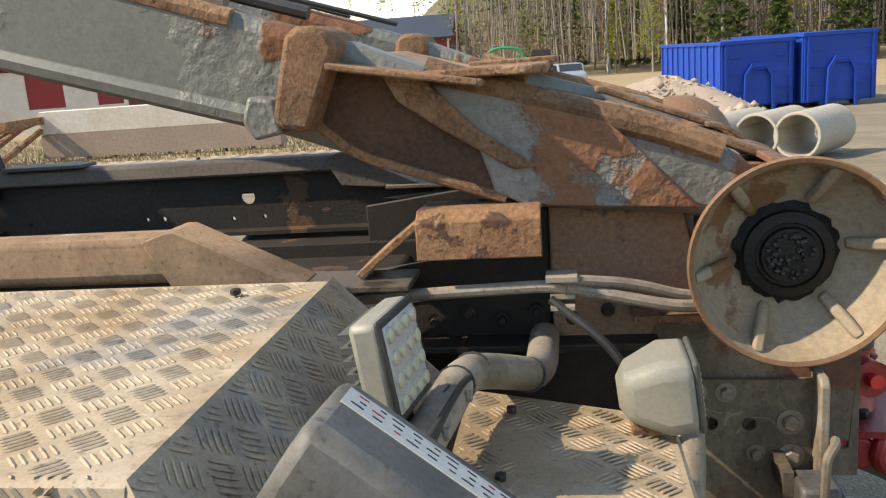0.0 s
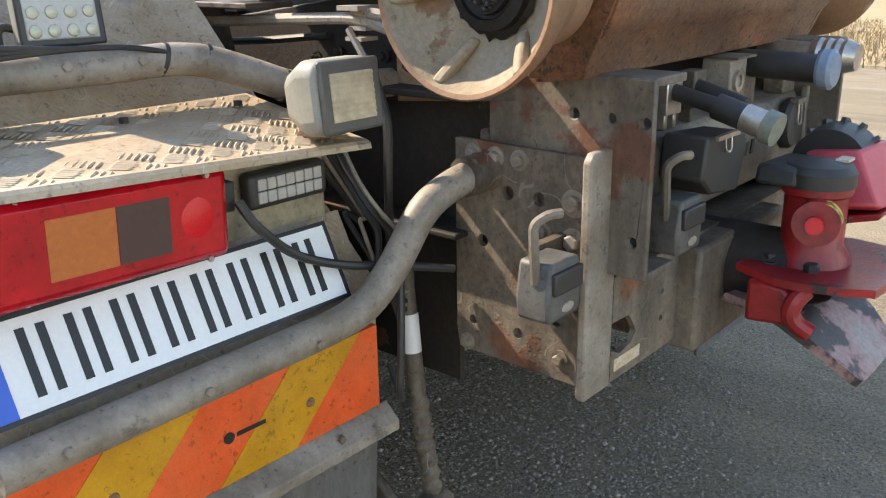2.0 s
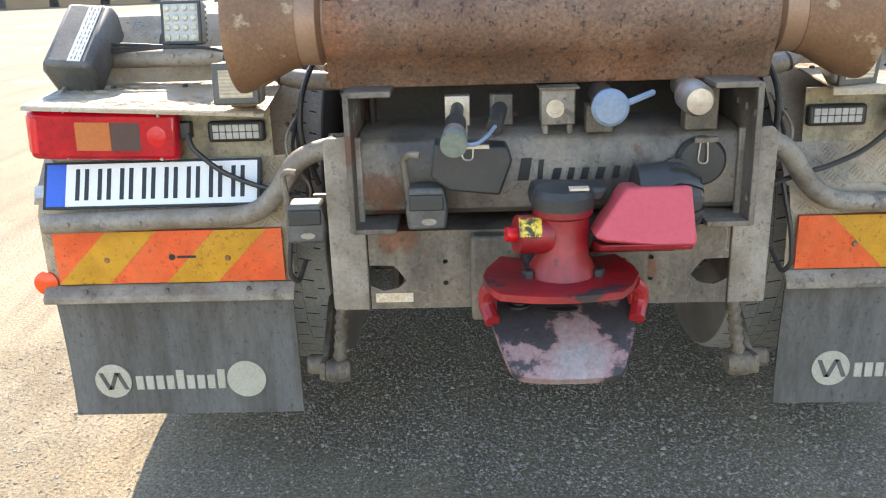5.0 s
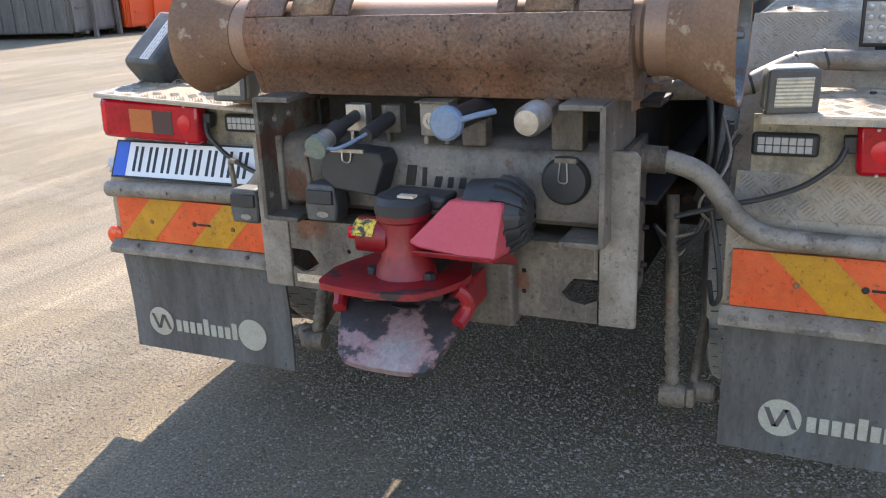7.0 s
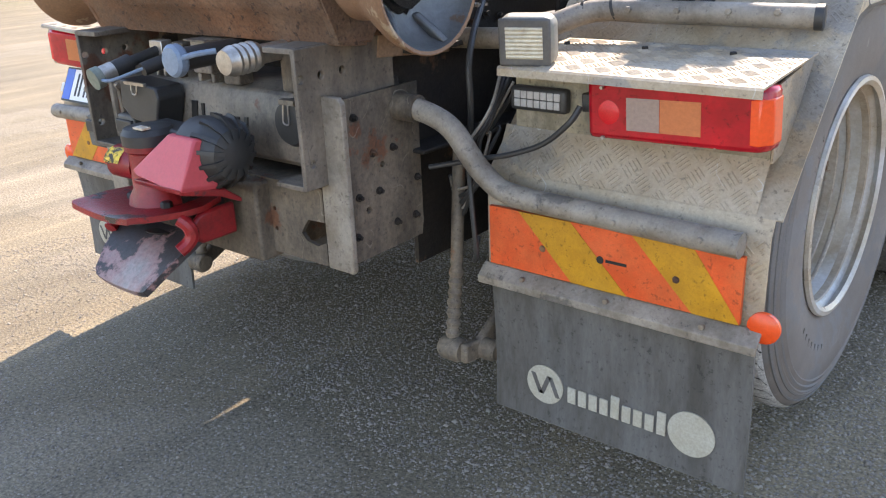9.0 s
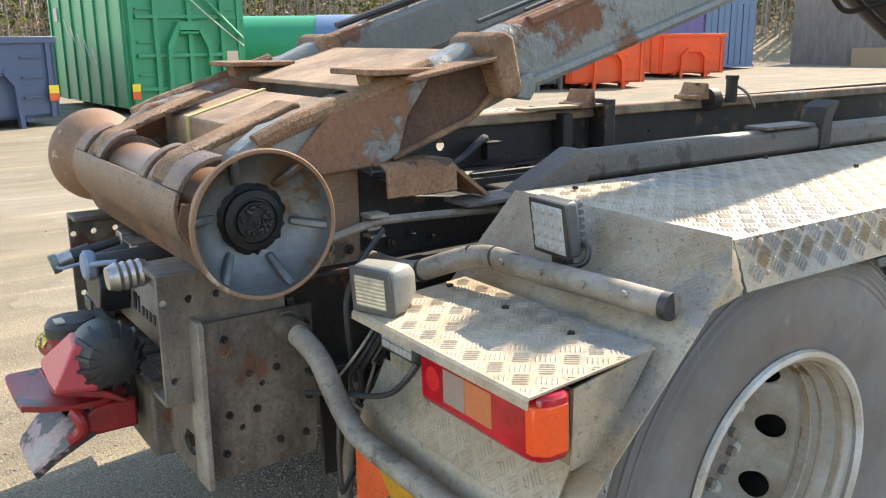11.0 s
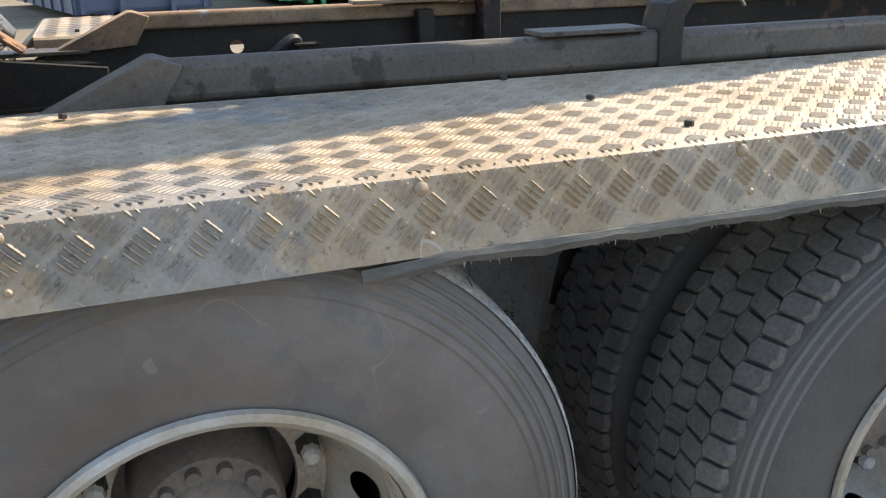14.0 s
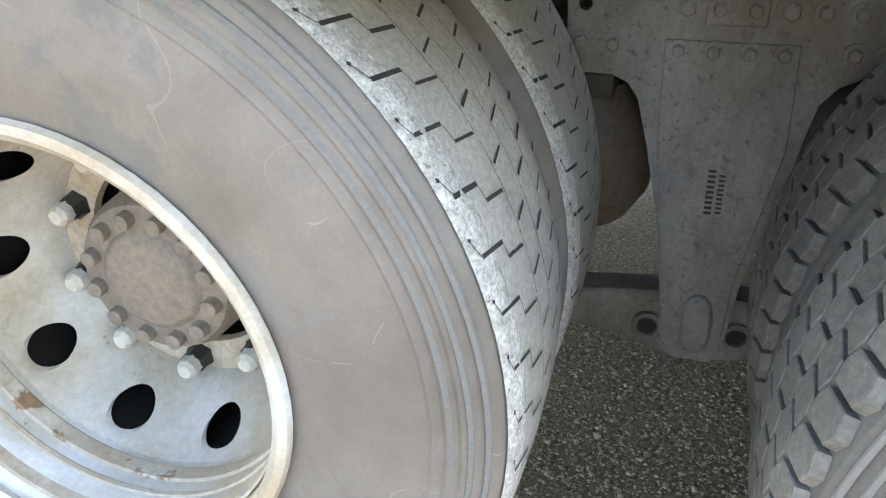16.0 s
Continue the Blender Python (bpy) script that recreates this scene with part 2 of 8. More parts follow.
M["lens_bright"] = mat("bright_red_lens", (0.60, 0.006, 0.012), 0.2, 0.0, grain=0.2, grain_scale=500, bump=0.2)
M["lens_amber"] = mat("orange_side_lens", (0.78, 0.075, 0.012), 0.25, 0.0, grain=0.1, bump=0.05)
M["lens_ribbed"] = mat("ribbed_lamp_glass", (0.42, 0.35, 0.235), 0.15, 0.1, (0.56, 0.49, 0.36), 5, 0.6, 0.2, 60, 0.2)
M["lamp_dark"] = mat("dark_lamp_shell", (0.06, 0.06, 0.058), 0.5, 0.0, (0.11, 0.10, 0.09), 12, 0.5, 0.15, 150, 0.05)
M["diode"] = mat("diode_reflector", (0.36, 0.36, 0.35), 0.3, 0.3, grain=0.1, bump=0.0)
M["diode_yellow"] = mat("pale_diode_reflector", (0.46, 0.44, 0.33), 0.3, 0.2, grain=0.1, bump=0.0)
# Rust darkened to stand in for the shade of the arm's pocket.
M["recess_shade"] = mat("rust_darkened_as_shade", (0.055, 0.030, 0.020), 0.9, 0.0, (0.11, 0.055, 0.03), 7, 0.4, 0.4, 120, 0.8)
M["box_grey"] = mat("dusty_grey_plastic", (0.055, 0.058, 0.058), 0.55, 0.0, (0.12, 0.11, 0.095), 9, 0.55, 0.2, 150, 0.1)
M["cheek_rust"] = mat("rusted_arm_side", (0.147, 0.150, 0.136), 0.55, 0.0, (0.21, 0.20, 0.18), 6, 0.5, 0.25, 90, 0.9, (0.19, 0.092, 0.05), 3.0, 0.44, third_rough=0.92, lumps=3.0, fine_relief=0.2)
M["cone_grey"] = mat("blue_grey_roller_steel", (0.15, 0.16, 0.16), 0.42, 0.4, (0.09, 0.085, 0.08), 9, 0.5, 0.2, 90, 0.25, (0.12, 0.075, 0.048), 11, 0.565, lumps=1.0)
M["rim_rust"] = mat("rust_stained_rim", (0.29, 0.215, 0.14), 0.7, 0.1, (0.44, 0.40, 0.34), 9, 0.5, 0.2, 90, 0.2, (0.22, 0.13, 0.075), 10, 0.60)
M["label_white"] = mat("dusty_white_label", (0.52, 0.52, 0.50), 0.6, 0.0, (0.42, 0.41, 0.38), 9, 0.6, 0.1, 150, 0.0)
M["lens_pale"] = mat("pale_reverse_lens", (0.30, 0.21, 0.17), 0.2, 0.0, grain=0.12, bump=0.03)
M["lens_pale_orange"] = mat("pale_orange_lens", (0.50, 0.15, 0.055), 0.2, 0.0, grain=0.12, bump=0.03)
M["sidewall"] = mat("scuffed_sidewall", (0.128, 0.124, 0.119), 0.8, 0.0, (0.165, 0.157, 0.148), 3, 0.5, 0.15, 200, 0.1)
M["chalk"] = mat("white_scuffed_rubber", (0.58, 0.57, 0.545), 0.95, 0.0, (0.40, 0.385, 0.36), 70, 0.3, 0.45, 240, 1.0, (0.24, 0.225, 0.205), 120, 0.62)
M["slit"] = mat("tread_slit_shadow_rubber", (0.03, 0.028, 0.026), 0.9, 0.0, grain=0.1, bump=0.0)
M["tyre_worn"] = mat("chalky_worn_rubber", (0.128, 0.110, 0.095), 0.75, 0.0, (0.185, 0.165, 0.148), 3.0, 0.36, 0.08, 260, 0.08, (0.145, 0.138, 0.132), 6, 0.54)


def scuffs(m, colour, scale=7.0, width=0.006, keep=0.5):
    """Thin scattered scrape lines over a material."""
    nt = m.node_tree
    b = nt.nodes["Principled BSDF"]
    old = b.inputs["Base Color"].links[0].from_socket
    co = nt.nodes.new("ShaderNodeTexCoord")

    def node_math(op, a, c):
        n = nt.nodes.new("ShaderNodeMath")
        n.operation = op
        for k, v in enumerate((a, c)):
            if hasattr(v, "is_linked"):
                nt.links.new(v, n.inputs[k])
            else:
                n.inputs[k].default_value = v
        return n.outputs[0]

    def cloud(sc, detail):
        n = nt.nodes.new("ShaderNodeTexNoise")
        n.inputs["Scale"].default_value, n.inputs["Detail"].default_value = sc, detail
        nt.links.new(co.outputs["Object"], n.inputs["Vector"])
        return n.outputs[0]

    line = node_math("LESS_THAN", node_math("ABSOLUTE", node_math("SUBTRACT", cloud(scale, 1.0), 0.5), 0.0), width)
    some = node_math("GREATER_THAN", cloud(scale * 1.9, 4.0), keep)
    f = node_math("MULTIPLY", node_math("MULTIPLY", line, some), 0.6)
    x = nt.nodes.new("ShaderNodeMix")
    x.data_type = "RGBA"
    nt.links.new(f, x.inputs[0])
    nt.links.new(old, x.inputs[6])
    x.inputs[7].default_value = (*colour, 1)
    nt.links.new(x.outputs[2], b.inputs["Base Color"])


scuffs(M["tyre_worn"], (0.24, 0.22, 0.20), 6.0, 0.0015, 0.53)
M["cap_white"] = mat("white_nut_cap", (0.55, 0.54, 0.50), 0.5, 0.0, (0.42, 0.38, 0.32), 25, 0.6, 0.15, 150, 0.05)
M["bracket"] = mat("grimy_pale_steel", (0.13, 0.105, 0.08), 0.65, 0.0, (0.20, 0.16, 0.12), 6, 0.6, 0.2, 90, 0.15, (0.15, 0.065, 0.036), 4, 0.60)
M["beam"] = mat("grimy_beam_paint", (0.125, 0.108, 0.090), 0.5, 0.0, (0.19, 0.15, 0.11), 4, 0.55, 0.22, 100, 0.15, (0.14, 0.062, 0.034), 4.5, 0.60)
M["hanger"] = mat("dusty_cast_steel", (0.13, 0.135, 0.14), 0.7, 0.0, (0.19, 0.18, 0.165), 7, 0.6, 0.2, 140, 0.15)
M["sticker"] = mat("worn_sticker", (0.50, 0.33, 0.16), 0.6, 0.0, (0.55, 0.50, 0.42), 60, 0.4, 0.3, 200, 0.02)
M["cap_green"] = mat("green_cap", (0.12, 0.16, 0.12), 0.5, 0.0, (0.20, 0.20, 0.17), 30, 0.5, 0.15, 120, 0.05)
M["cap_blue"] = mat("faded_blue_cap", (0.13, 0.19, 0.27), 0.5, 0.0, (0.20, 0.24, 0.29), 25, 0.5, 0.15, 120, 0.05)
M["flange"] = mat("rusty_roller_steel", (0.25, 0.135, 0.07), 0.65, 0.1, (0.16, 0.082, 0.044), 7, 0.45, 0.25, 150, 0.3, (0.34, 0.24, 0.15), 12, 0.60)
M["shaft"] = mat("polished_rusty_shaft", (0.25, 0.14, 0.085), 0.5, 0.3, (0.32, 0.2, 0.13), 5, 0.5, 0.15, 150, 0.1)
M["cylinder"] = mat("dusty_dark_cylinder", (0.06, 0.06, 0.06), 0.5, 0.0, (0.10, 0.085, 0.07), 5, 0.6, 0.15, 120, 0.08, (0.17, 0.11, 0.07), 2.2, 0.66)
M["label_yellow"] = mat("yellow_label", (0.75, 0.50, 0.05), 0.5, 0.0, (0.05, 0.04, 0.02), 70, 0.12, 0.1, 200, 0.0)
M["red_faded"] = mat("faded_red_paint", (0.55, 0.075, 0.085), 0.45, 0.0, (0.45, 0.05, 0.06), 6, 0.6, 0.1, 120, 0.05, (0.10, 0.06, 0.06), 7, 0.68)
M["scraped"] = mat("scraped_jaw_steel", (0.29, 0.265, 0.25), 0.5, 0.2, (0.33, 0.13, 0.12), 6, 0.25, 0.25, 90, 0.2, (0.05, 0.045, 0.045), 6, 0.52)


def grime(m, low=0.5, high=1.15, scale=6.0, stretch=(1, 1, 0.35), tint=(1.0, 1.0, 1.0), width=0.22, rough_by=0.12, specks=True):
    """Uneven dirt over a material: cloudy streaks that darken and tint it and change its gloss, and fine specks."""
    nt = m.node_tree
    b = nt.nodes["Principled BSDF"]
    col = b.inputs["Base Color"].links[0].from_socket
    co = nt.nodes.new("ShaderNodeTexCoord")
    mp = nt.nodes.new("ShaderNodeMapping")
    mp.inputs["Scale"].default_value = stretch
    mp.inputs["Location"].default_value = (3.1, 1.7, 0.9)
    nt.links.new(co.outputs["Object"], mp.inputs[0])
    for sc, detail, lo, hi, wd, tn in ((scale, 9.0, low, high, width, tint), (85.0, 3.0, 0.55, 1.0, 0.10, (1, 1, 1)))[: 2 if specks else 1]:
        n = nt.nodes.new("ShaderNodeTexNoise")
        n.inputs["Scale"].default_value, n.inputs["Detail"].default_value, n.inputs["Roughness"].default_value = sc, detail, 0.68
        nt.links.new(mp.outputs[0] if sc < 80 else co.outputs["Object"], n.inputs["Vector"])
        r = nt.nodes.new("ShaderNodeMapRange")
        c0 = 0.5 if sc < 80 else 0.36
        r.inputs["From Min"].default_value, r.inputs["From Max"].default_value = c0 - wd / 2, c0 + wd / 2
        nt.links.new(n.outputs[0], r.inputs["Value"])
        rp = nt.nodes.new("ShaderNodeMix")
        rp.data_type = "RGBA"
        nt.links.new(r.outputs[0], rp.inputs[0])
        rp.inputs[6].default_value = (lo * tn[0], lo * tn[1], lo * tn[2], 1)
        rp.inputs[7].default_value = (hi, hi, hi, 1)
        x = nt.nodes.new("ShaderNodeMix")
        x.data_type, x.blend_type = "RGBA", "MULTIPLY"
        x.inputs[0].default_value = 1.0
        nt.links.new(col, x.inputs[6])
        nt.links.new(rp.outputs[2], x.inputs[7])
        col = x.outputs[2]
        if sc < 80 and not b.inputs["Roughness"].is_linked:
            base = b.inputs["Roughness"].default_value
            rr = nt.nodes.new("ShaderNodeMapRange")
            nt.links.new(n.outputs[0], rr.inputs["Value"])
            rr.inputs["From Min"].default_value, rr.inputs["From Max"].default_value = 0.3, 0.7
            rr.inputs["To Min"].default_value, rr.inputs["To Max"].default_value = base - rough_by, base + rough_by
            nt.links.new(rr.outputs[0], b.inputs["Roughness"])
    nt.links.new(col, b.inputs["Base Color"])


grime(M["frame"], 0.42, 1.35, 7.0)
grime(M["beam"], 0.38, 1.30, 5.0, (1, 1, 0.6))
grime(M["bracket"], 0.50, 1.20, 8.0)
grime(M["pipe"], 0.62, 1.12, 9.0, (1, 1, 1), (1.0, 0.93, 0.85))
grime(M["alu"], 0.74, 1.10, 4.5, (1, 1, 1), (1.06, 0.93, 0.76))
grime(M["alu_dirty"], 0.55, 1.15, 9.0)
grime(M["rubber"], 0.62, 1.25, 5.0, (2.2, 2.2, 0.4), (1.05, 1.0, 0.92))
grime(M["hanger"], 0.60, 1.15, 7.0, (1, 1, 0.5), (1.08, 0.96, 0.84))
grime(M["rim"], 0.78, 1.06, 6.0, (1, 1, 1), (1.0, 0.92, 0.80), specks=False)
grime(M["rustplate"], 0.60, 1.20, 4.0, (0.6, 1, 1))
grime(M["slide"], 0.62, 1.2, 3.0, (1, 0.4, 1))
grime(M["tyre_worn"], 0.78, 1.12, 4.0, (1, 1, 1), specks=False)
grime(M["crossbox"], 0.55, 1.20, 5.0, (1, 1, 1))
grime(M["armrust"], 0.60, 1.25, 6.0, (1, 1, 1))
grime(M["box_grey"], 0.65, 1.2, 8.0, (1, 1, 1))
grime(M["orange"], 0.86, 1.02, 14.0, (1, 1, 1), (0.95, 0.9, 0.9))
grime(M["amber"], 0.84, 1.02, 14.0, (1, 1, 1), (0.95, 0.9, 0.9))
grime(M["lens_red"], 0.72, 1.10, 10.0, (1, 1, 1), rough_by=0.06)
scuffs(M["alu"], (0.46, 0.43, 0.38), 9.0, 0.0022, 0.52)
scuffs(M["frame"], (0.26, 0.22, 0.17), 8.0, 0.0022, 0.52)


# ---------------------------------------------------------------- mesh building
class Shape:
    """Collects vertices and faces of one part."""

    def __init__(self):
        self.v, self.f = [], []

    def add(self, verts, faces, m=None):
        n = len(self.v)
        self.v += [tuple(m @ Vector(p)) if m else tuple(p) for p in verts]
        self.f += [tuple(i + n for i in f) for f in faces]
        return self

    def box(self, c, s, m=None):
        x, y, z = (a / 2 for a in s)
        vs = [(c[0] + i * x, c[1] + j * y, c[2] + k * z) for i in (-1, 1) for j in (-1, 1) for k in (-1, 1)]
        return self.add(vs, [(0, 1, 3, 2), (4, 6, 7, 5), (0, 4, 5, 1), (2, 3, 7, 6), (0, 2, 6, 4), (1, 5, 7, 3)], m)

    def span(self, a, b, m=None):
        return self.box([(p + q) / 2 for p, q in zip(a, b)], [abs(p - q) for p, q in zip(a, b)], m)

    def prism(self, poly, axis, a, b, m=None):
        """A polygon in the plane across the axis, drawn from a to b along it."""
        i = "xyz".index(axis)

        def put(p, h):
            q = list(p)
            q.insert(i, h)
            return tuple(q)

        n = len(poly)
        vs = [put(p, a) for p in poly] + [put(p, b) for p in poly]
        fs = [tuple(range(n)), tuple(range(2 * n - 1, n - 1, -1))] + [(k, (k + 1) % n, n + (k + 1) % n, n + k) for k in range(n)]
        return self.add(vs, fs, m)

    def lathe(self, prof, axis="x", c=(0, 0, 0), seg=32, m=None, closed=False, cap=True):
        """A profile of (along, radius) turned about the axis through c."""
        i = "xyz".index(axis)
        vs, fs, n = [], [], len(prof)
        for k in range(seg):
            a = 2 * math.pi * k / seg
            for h, r in prof:
                q = [r * math.cos(a), r * math.sin(a)]
                q.insert(i, h)
                vs.append(tuple(u + w for u, w in zip(q, c)))
        for k in range(seg):
            e = (k + 1) % seg
            for j in range(n if closed else n - 1):
                j2 = (j + 1) % n
                fs.append((k * n + j, e * n + j, e * n + j2, k * n + j2))
        if not closed and cap:
            for j in (0, n - 1):
                if prof[j][1] > 1e-6:
                    fs.append(tuple(k * n + j for k in (range(seg) if j else range(seg - 1, -1, -1))))
        return self.add(vs, fs, m)

    def rod(self, a, b, r, seg=14, r2=None):
        a, b = Vector(a), Vector(b)
        m = Matrix.Translation(a) @ (b - a).to_track_quat("Z", "Y").to_matrix().to_4x4()
        return self.lathe([(0, r), ((b - a).length, r if r2 is None else r2)], "z", seg=seg, m=m)

    def tube(self, pts, r, seg=14, turns=5):
        """A round tube through the points, its corners eased."""
        pts = [Vector(p) for p in pts]
        way = [pts[0]]
        for p, q, s in zip(pts, pts[1:], pts[2:]):
            d = min((q - p).length, (s - q).length) * 0.45
            a, b = q + (p - q).normalized() * d, q + (s - q).normalized() * d
            way += [(1 - u) ** 2 * a + 2 * u * (1 - u) * q + u * u * b for u in (k / turns for k in range(turns + 1))]
        way.append(pts[-1])
        vs, fs = [], []
        up = Vector((0.13, 0.27, 0.95)).normalized()
        for k, p in enumerate(way):
            d = (way[min(k + 1, len(way) - 1)] - way[max(k - 1, 0)]).normalized()
            x = d.cross(up).normalized()
            y = x.cross(d).normalized()
            up = y
            vs += [tuple(p + r * (math.cos(2 * math.pi * j / seg) * x + math.sin(2 * math.pi * j / seg) * y)) for j in range(seg)]
        for k in range(len(way) - 1):
            fs += [(k * seg + j, k * seg + (j + 1) % seg, (k + 1) * seg + (j + 1) % seg, (k + 1) * seg + j) for j in range(seg)]
        fs += [tuple(range(seg - 1, -1, -1)), tuple((len(way) - 1) * seg + j for j in range(seg))]
        return self.add(vs, fs)

    def sheet(self, prof, axis, a, b, thick):
        """An open profile as a bent sheet of some thickness, drawn along the axis."""
        pr = [Vector(p) for p in prof]
        off = []
        for k, p in enumerate(pr):
            d = (pr[min(k + 1, len(pr) - 1)] - pr[max(k - 1, 0)]).normalized()
            off.append(p + Vector((-d.y, d.x)) * thick)
        return self.prism([tuple(p) for p in pr] + [tuple(p) for p in reversed(off)], axis, a, b)

    def holed(self, poly, holes, axis, a, b, seg=20):
        """A plate with round holes (u, v, radius[, stretch]) through it."""
        i = "xyz".index(axis)
        bm = bmesh.new()
        loops = [list(poly)] + [[(h[0] + h[2] * math.cos(2 * math.pi * k / seg), h[1] + h[2] * (h[3] if len(h) > 3 else 1) * math.sin(2 * math.pi * k / seg))
                                 for k in range(seg)] for h in holes]
        rings, edges = [], []
        for lp in loops:
            ring = [bm.verts.new((p[0], p[1], 0)) for p in lp]
            edges += [bm.edges.new((ring[k], ring[(k + 1) % len(ring)])) for k in range(len(ring))]
            rings.append(ring)
        bmesh.ops.triangle_fill(bm, use_beauty=True, use_dissolve=False, edges=edges)
        bm.verts.index_update()
        flat = [(v.co.x, v.co.y) for v in bm.verts]
        tris = [tuple(v.index for v in f.verts) for f in bm.faces]
        walls = [(r[k].index, r[(k + 1) % len(r)].index) for r in rings for k in range(len(r))]
        bm.free()

        def put(p, h):
            q = list(p)
            q.insert(i, h)
            return tuple(q)

        n = len(flat)
        return self.add([put(p, a) for p in flat] + [put(p, b) for p in flat],
                        tris + [tuple(k + n for k in t[::-1]) for t in tris] + [(p, q, q + n, p + n) for p, q in walls])

    def bolt(self, c, axis, r=0.011, h=0.012, washer=True):
        """A hexagon head on its washer, standing out along the signed axis."""
        sgn = -1 if axis[0] == "-" else 1
        ax = axis[-1]
        m = Matrix.Translation(c) @ {"x": Matrix.Rotation(radians(90 * sgn), 4, "Y"), "y": Matrix.Rotation(radians(-90 * sgn), 4, "X"),
                                    "z": Matrix.Rotation(radians(0 if sgn > 0 else 180), 4, "X")}[ax]
        if washer:
            self.lathe([(-0.002, 0), (-0.002, r * 1.6), (0.003, r * 1.6), (0.003, 0)], "z", seg=14, m=m)
        return self.lathe([(0, 0), (0, r), (h * 0.85, r), (h, r * 0.8), (h, 0)], "z", seg=6, m=m)

    def mesh(self, name, material, smooth=32.0):
        me = bpy.data.meshes.new(name)
        bm = bmesh.new()
        vs = [bm.verts.new(p) for p in self.v]
        for f in self.f:
            if len(set(f)) > 2:
                bm.faces.new([vs[i] for i in f])
        bmesh.ops.recalc_face_normals(bm, faces=bm.faces)
        for f in bm.faces:
            f.smooth = True
        bm.to_mesh(me)
        bm.free()
        me.set_sharp_from_angle(angle=radians(smooth))
        me.materials.append(material)
        return me


def part(name, shape, material, parent=None, label="", bevel=0.0, smooth=32.0, at=None):
    me = shape.mesh(name, M[material] if isinstance(material, str) else material, smooth)
    ob = new(name, me)
    if parent is not None:
        ob.parent = parent
    if at is not None:
        ob.matrix_basis = at
    if label:
        ob["label"] = label
    if bevel:
        bv = ob.modifiers.new("edge", "BEVEL")
        bv.width, bv.segments, bv.limit_method, bv.angle_limit = bevel, 2, "ANGLE", radians(38)
    return ob


def thing(name, label, category, group="", at=None):
    e = new(name)
    tagged(e, label, category, group)
    if at is not None:
        e.matrix_basis = at
    return e


def quick(name, verts, faces, material, parent=None, smooth=False):
    """A large joined mesh straight from arrays."""
    me = bpy.data.meshes.new(name)
    me.from_pydata([tuple(p) for p in verts], [], [tuple(f) for f in faces])
    if smooth:
        me.polygons.foreach_set("use_smooth", [True] * len(me.polygons))
    me.materials.append(M[material] if isinstance(material, str) else material)
    me.update()
    ob = new(name, me)
    if parent is not None:
        ob.parent = parent
    return ob


def tread_bars(origin, u, v, normal, lu, lv, inside=None, high=0.0013, worn=None, phase=(0.0205, 0.027), half_v=0.02675):
    """Raised bars of a tread plate in fives, turned by turns in a diamond lattice, on a rectangle lu x lv."""
    origin, u, v, normal = (Vector(a) for a in (origin, u, v, normal))
    verts, faces = [], []
    half_u, edge = 0.0317, 0.0025
    for i in range(-1, int(lu / half_u) + 2):
        for j in range(-2, int(lv / half_v) + 2):
            c0 = Vector((phase[0] + i * half_u, phase[1] + j * half_v))
            if (i + j) % 2 or (inside and not inside(*c0)):
                continue
            d = Vector((1, -1 if i % 2 else 1)).normalized()
            rise = worn if worn is not None and i % 2 else high
            n2 = Vector((-d.y, d.x))
            for k in range(-2, 3):
                c = c0 + n2 * (k * 0.0080)
                lo, hi = -0.0150 + 0.0006 * abs(k), 0.0150 - 0.0006 * abs(k)
                # the bar stops at the sheet's edges
                for q, step, top in ((c.x, d.x, lu), (c.y, d.y, lv)):
                    e0, e1 = sorted(((edge - q) / step, (top - edge - q) / step))
                    lo, hi = max(lo, e0), min(hi, e1)
                if hi - lo < 0.006:
                    continue
                a0, a1 = lo + 0.0045, hi - 0.0045
                if a1 < a0:
                    a0 = a1 = (lo + hi) / 2
                ring = [(lo, 0, 0), (a0, -0.0021, 0), (a1, -0.0021, 0), (hi, 0, 0), (a1, 0.0021, 0), (a0, 0.0021, 0), (a0, 0, rise), (a1, 0, rise)]
                b = len(verts)
                for a, w, h in ring:
                    q = c + d * a + n2 * w
                    verts.append(origin + u * q.x + v * q.y + normal * (h + 0.0001))
                faces += [(b, b + 1, b + 6), (b + 1, b + 2, b + 7, b + 6), (b + 2, b + 3, b + 7), (b + 3, b + 4, b + 7),
                          (b + 4, b + 5, b + 6, b + 7), (b + 5, b, b + 6)]
    return verts, faces


# ---------------------------------------------------------------- ground
ground_shape = Shape()
ground_shape.add([(x, y, z) for x, z in ((-400, 0.0), (5, 0.0), (30, -1.125), (400, -1.125)) for y in (-400, 400)], [(2 * k, 2 * k + 2, 2 * k + 3, 2 * k + 1) for k in range(3)])


def ground_z(x):
    """Height of the yard: level under the truck, falling gently on one side."""
    return -0.045 * np.clip(np.asarray(x, float) - 5.0, 0.0, 25.0)



ground = tagged(part("ground", ground_shape, "gravel_ground"), "dry sandy gravel yard with tyre tracks", "ground", kind="structure")

# ---------------------------------------------------------------- truck
truck = thing("hooklift_truck", "rear of a worn grey hooklift truck with tread-plate fenders", "truck")


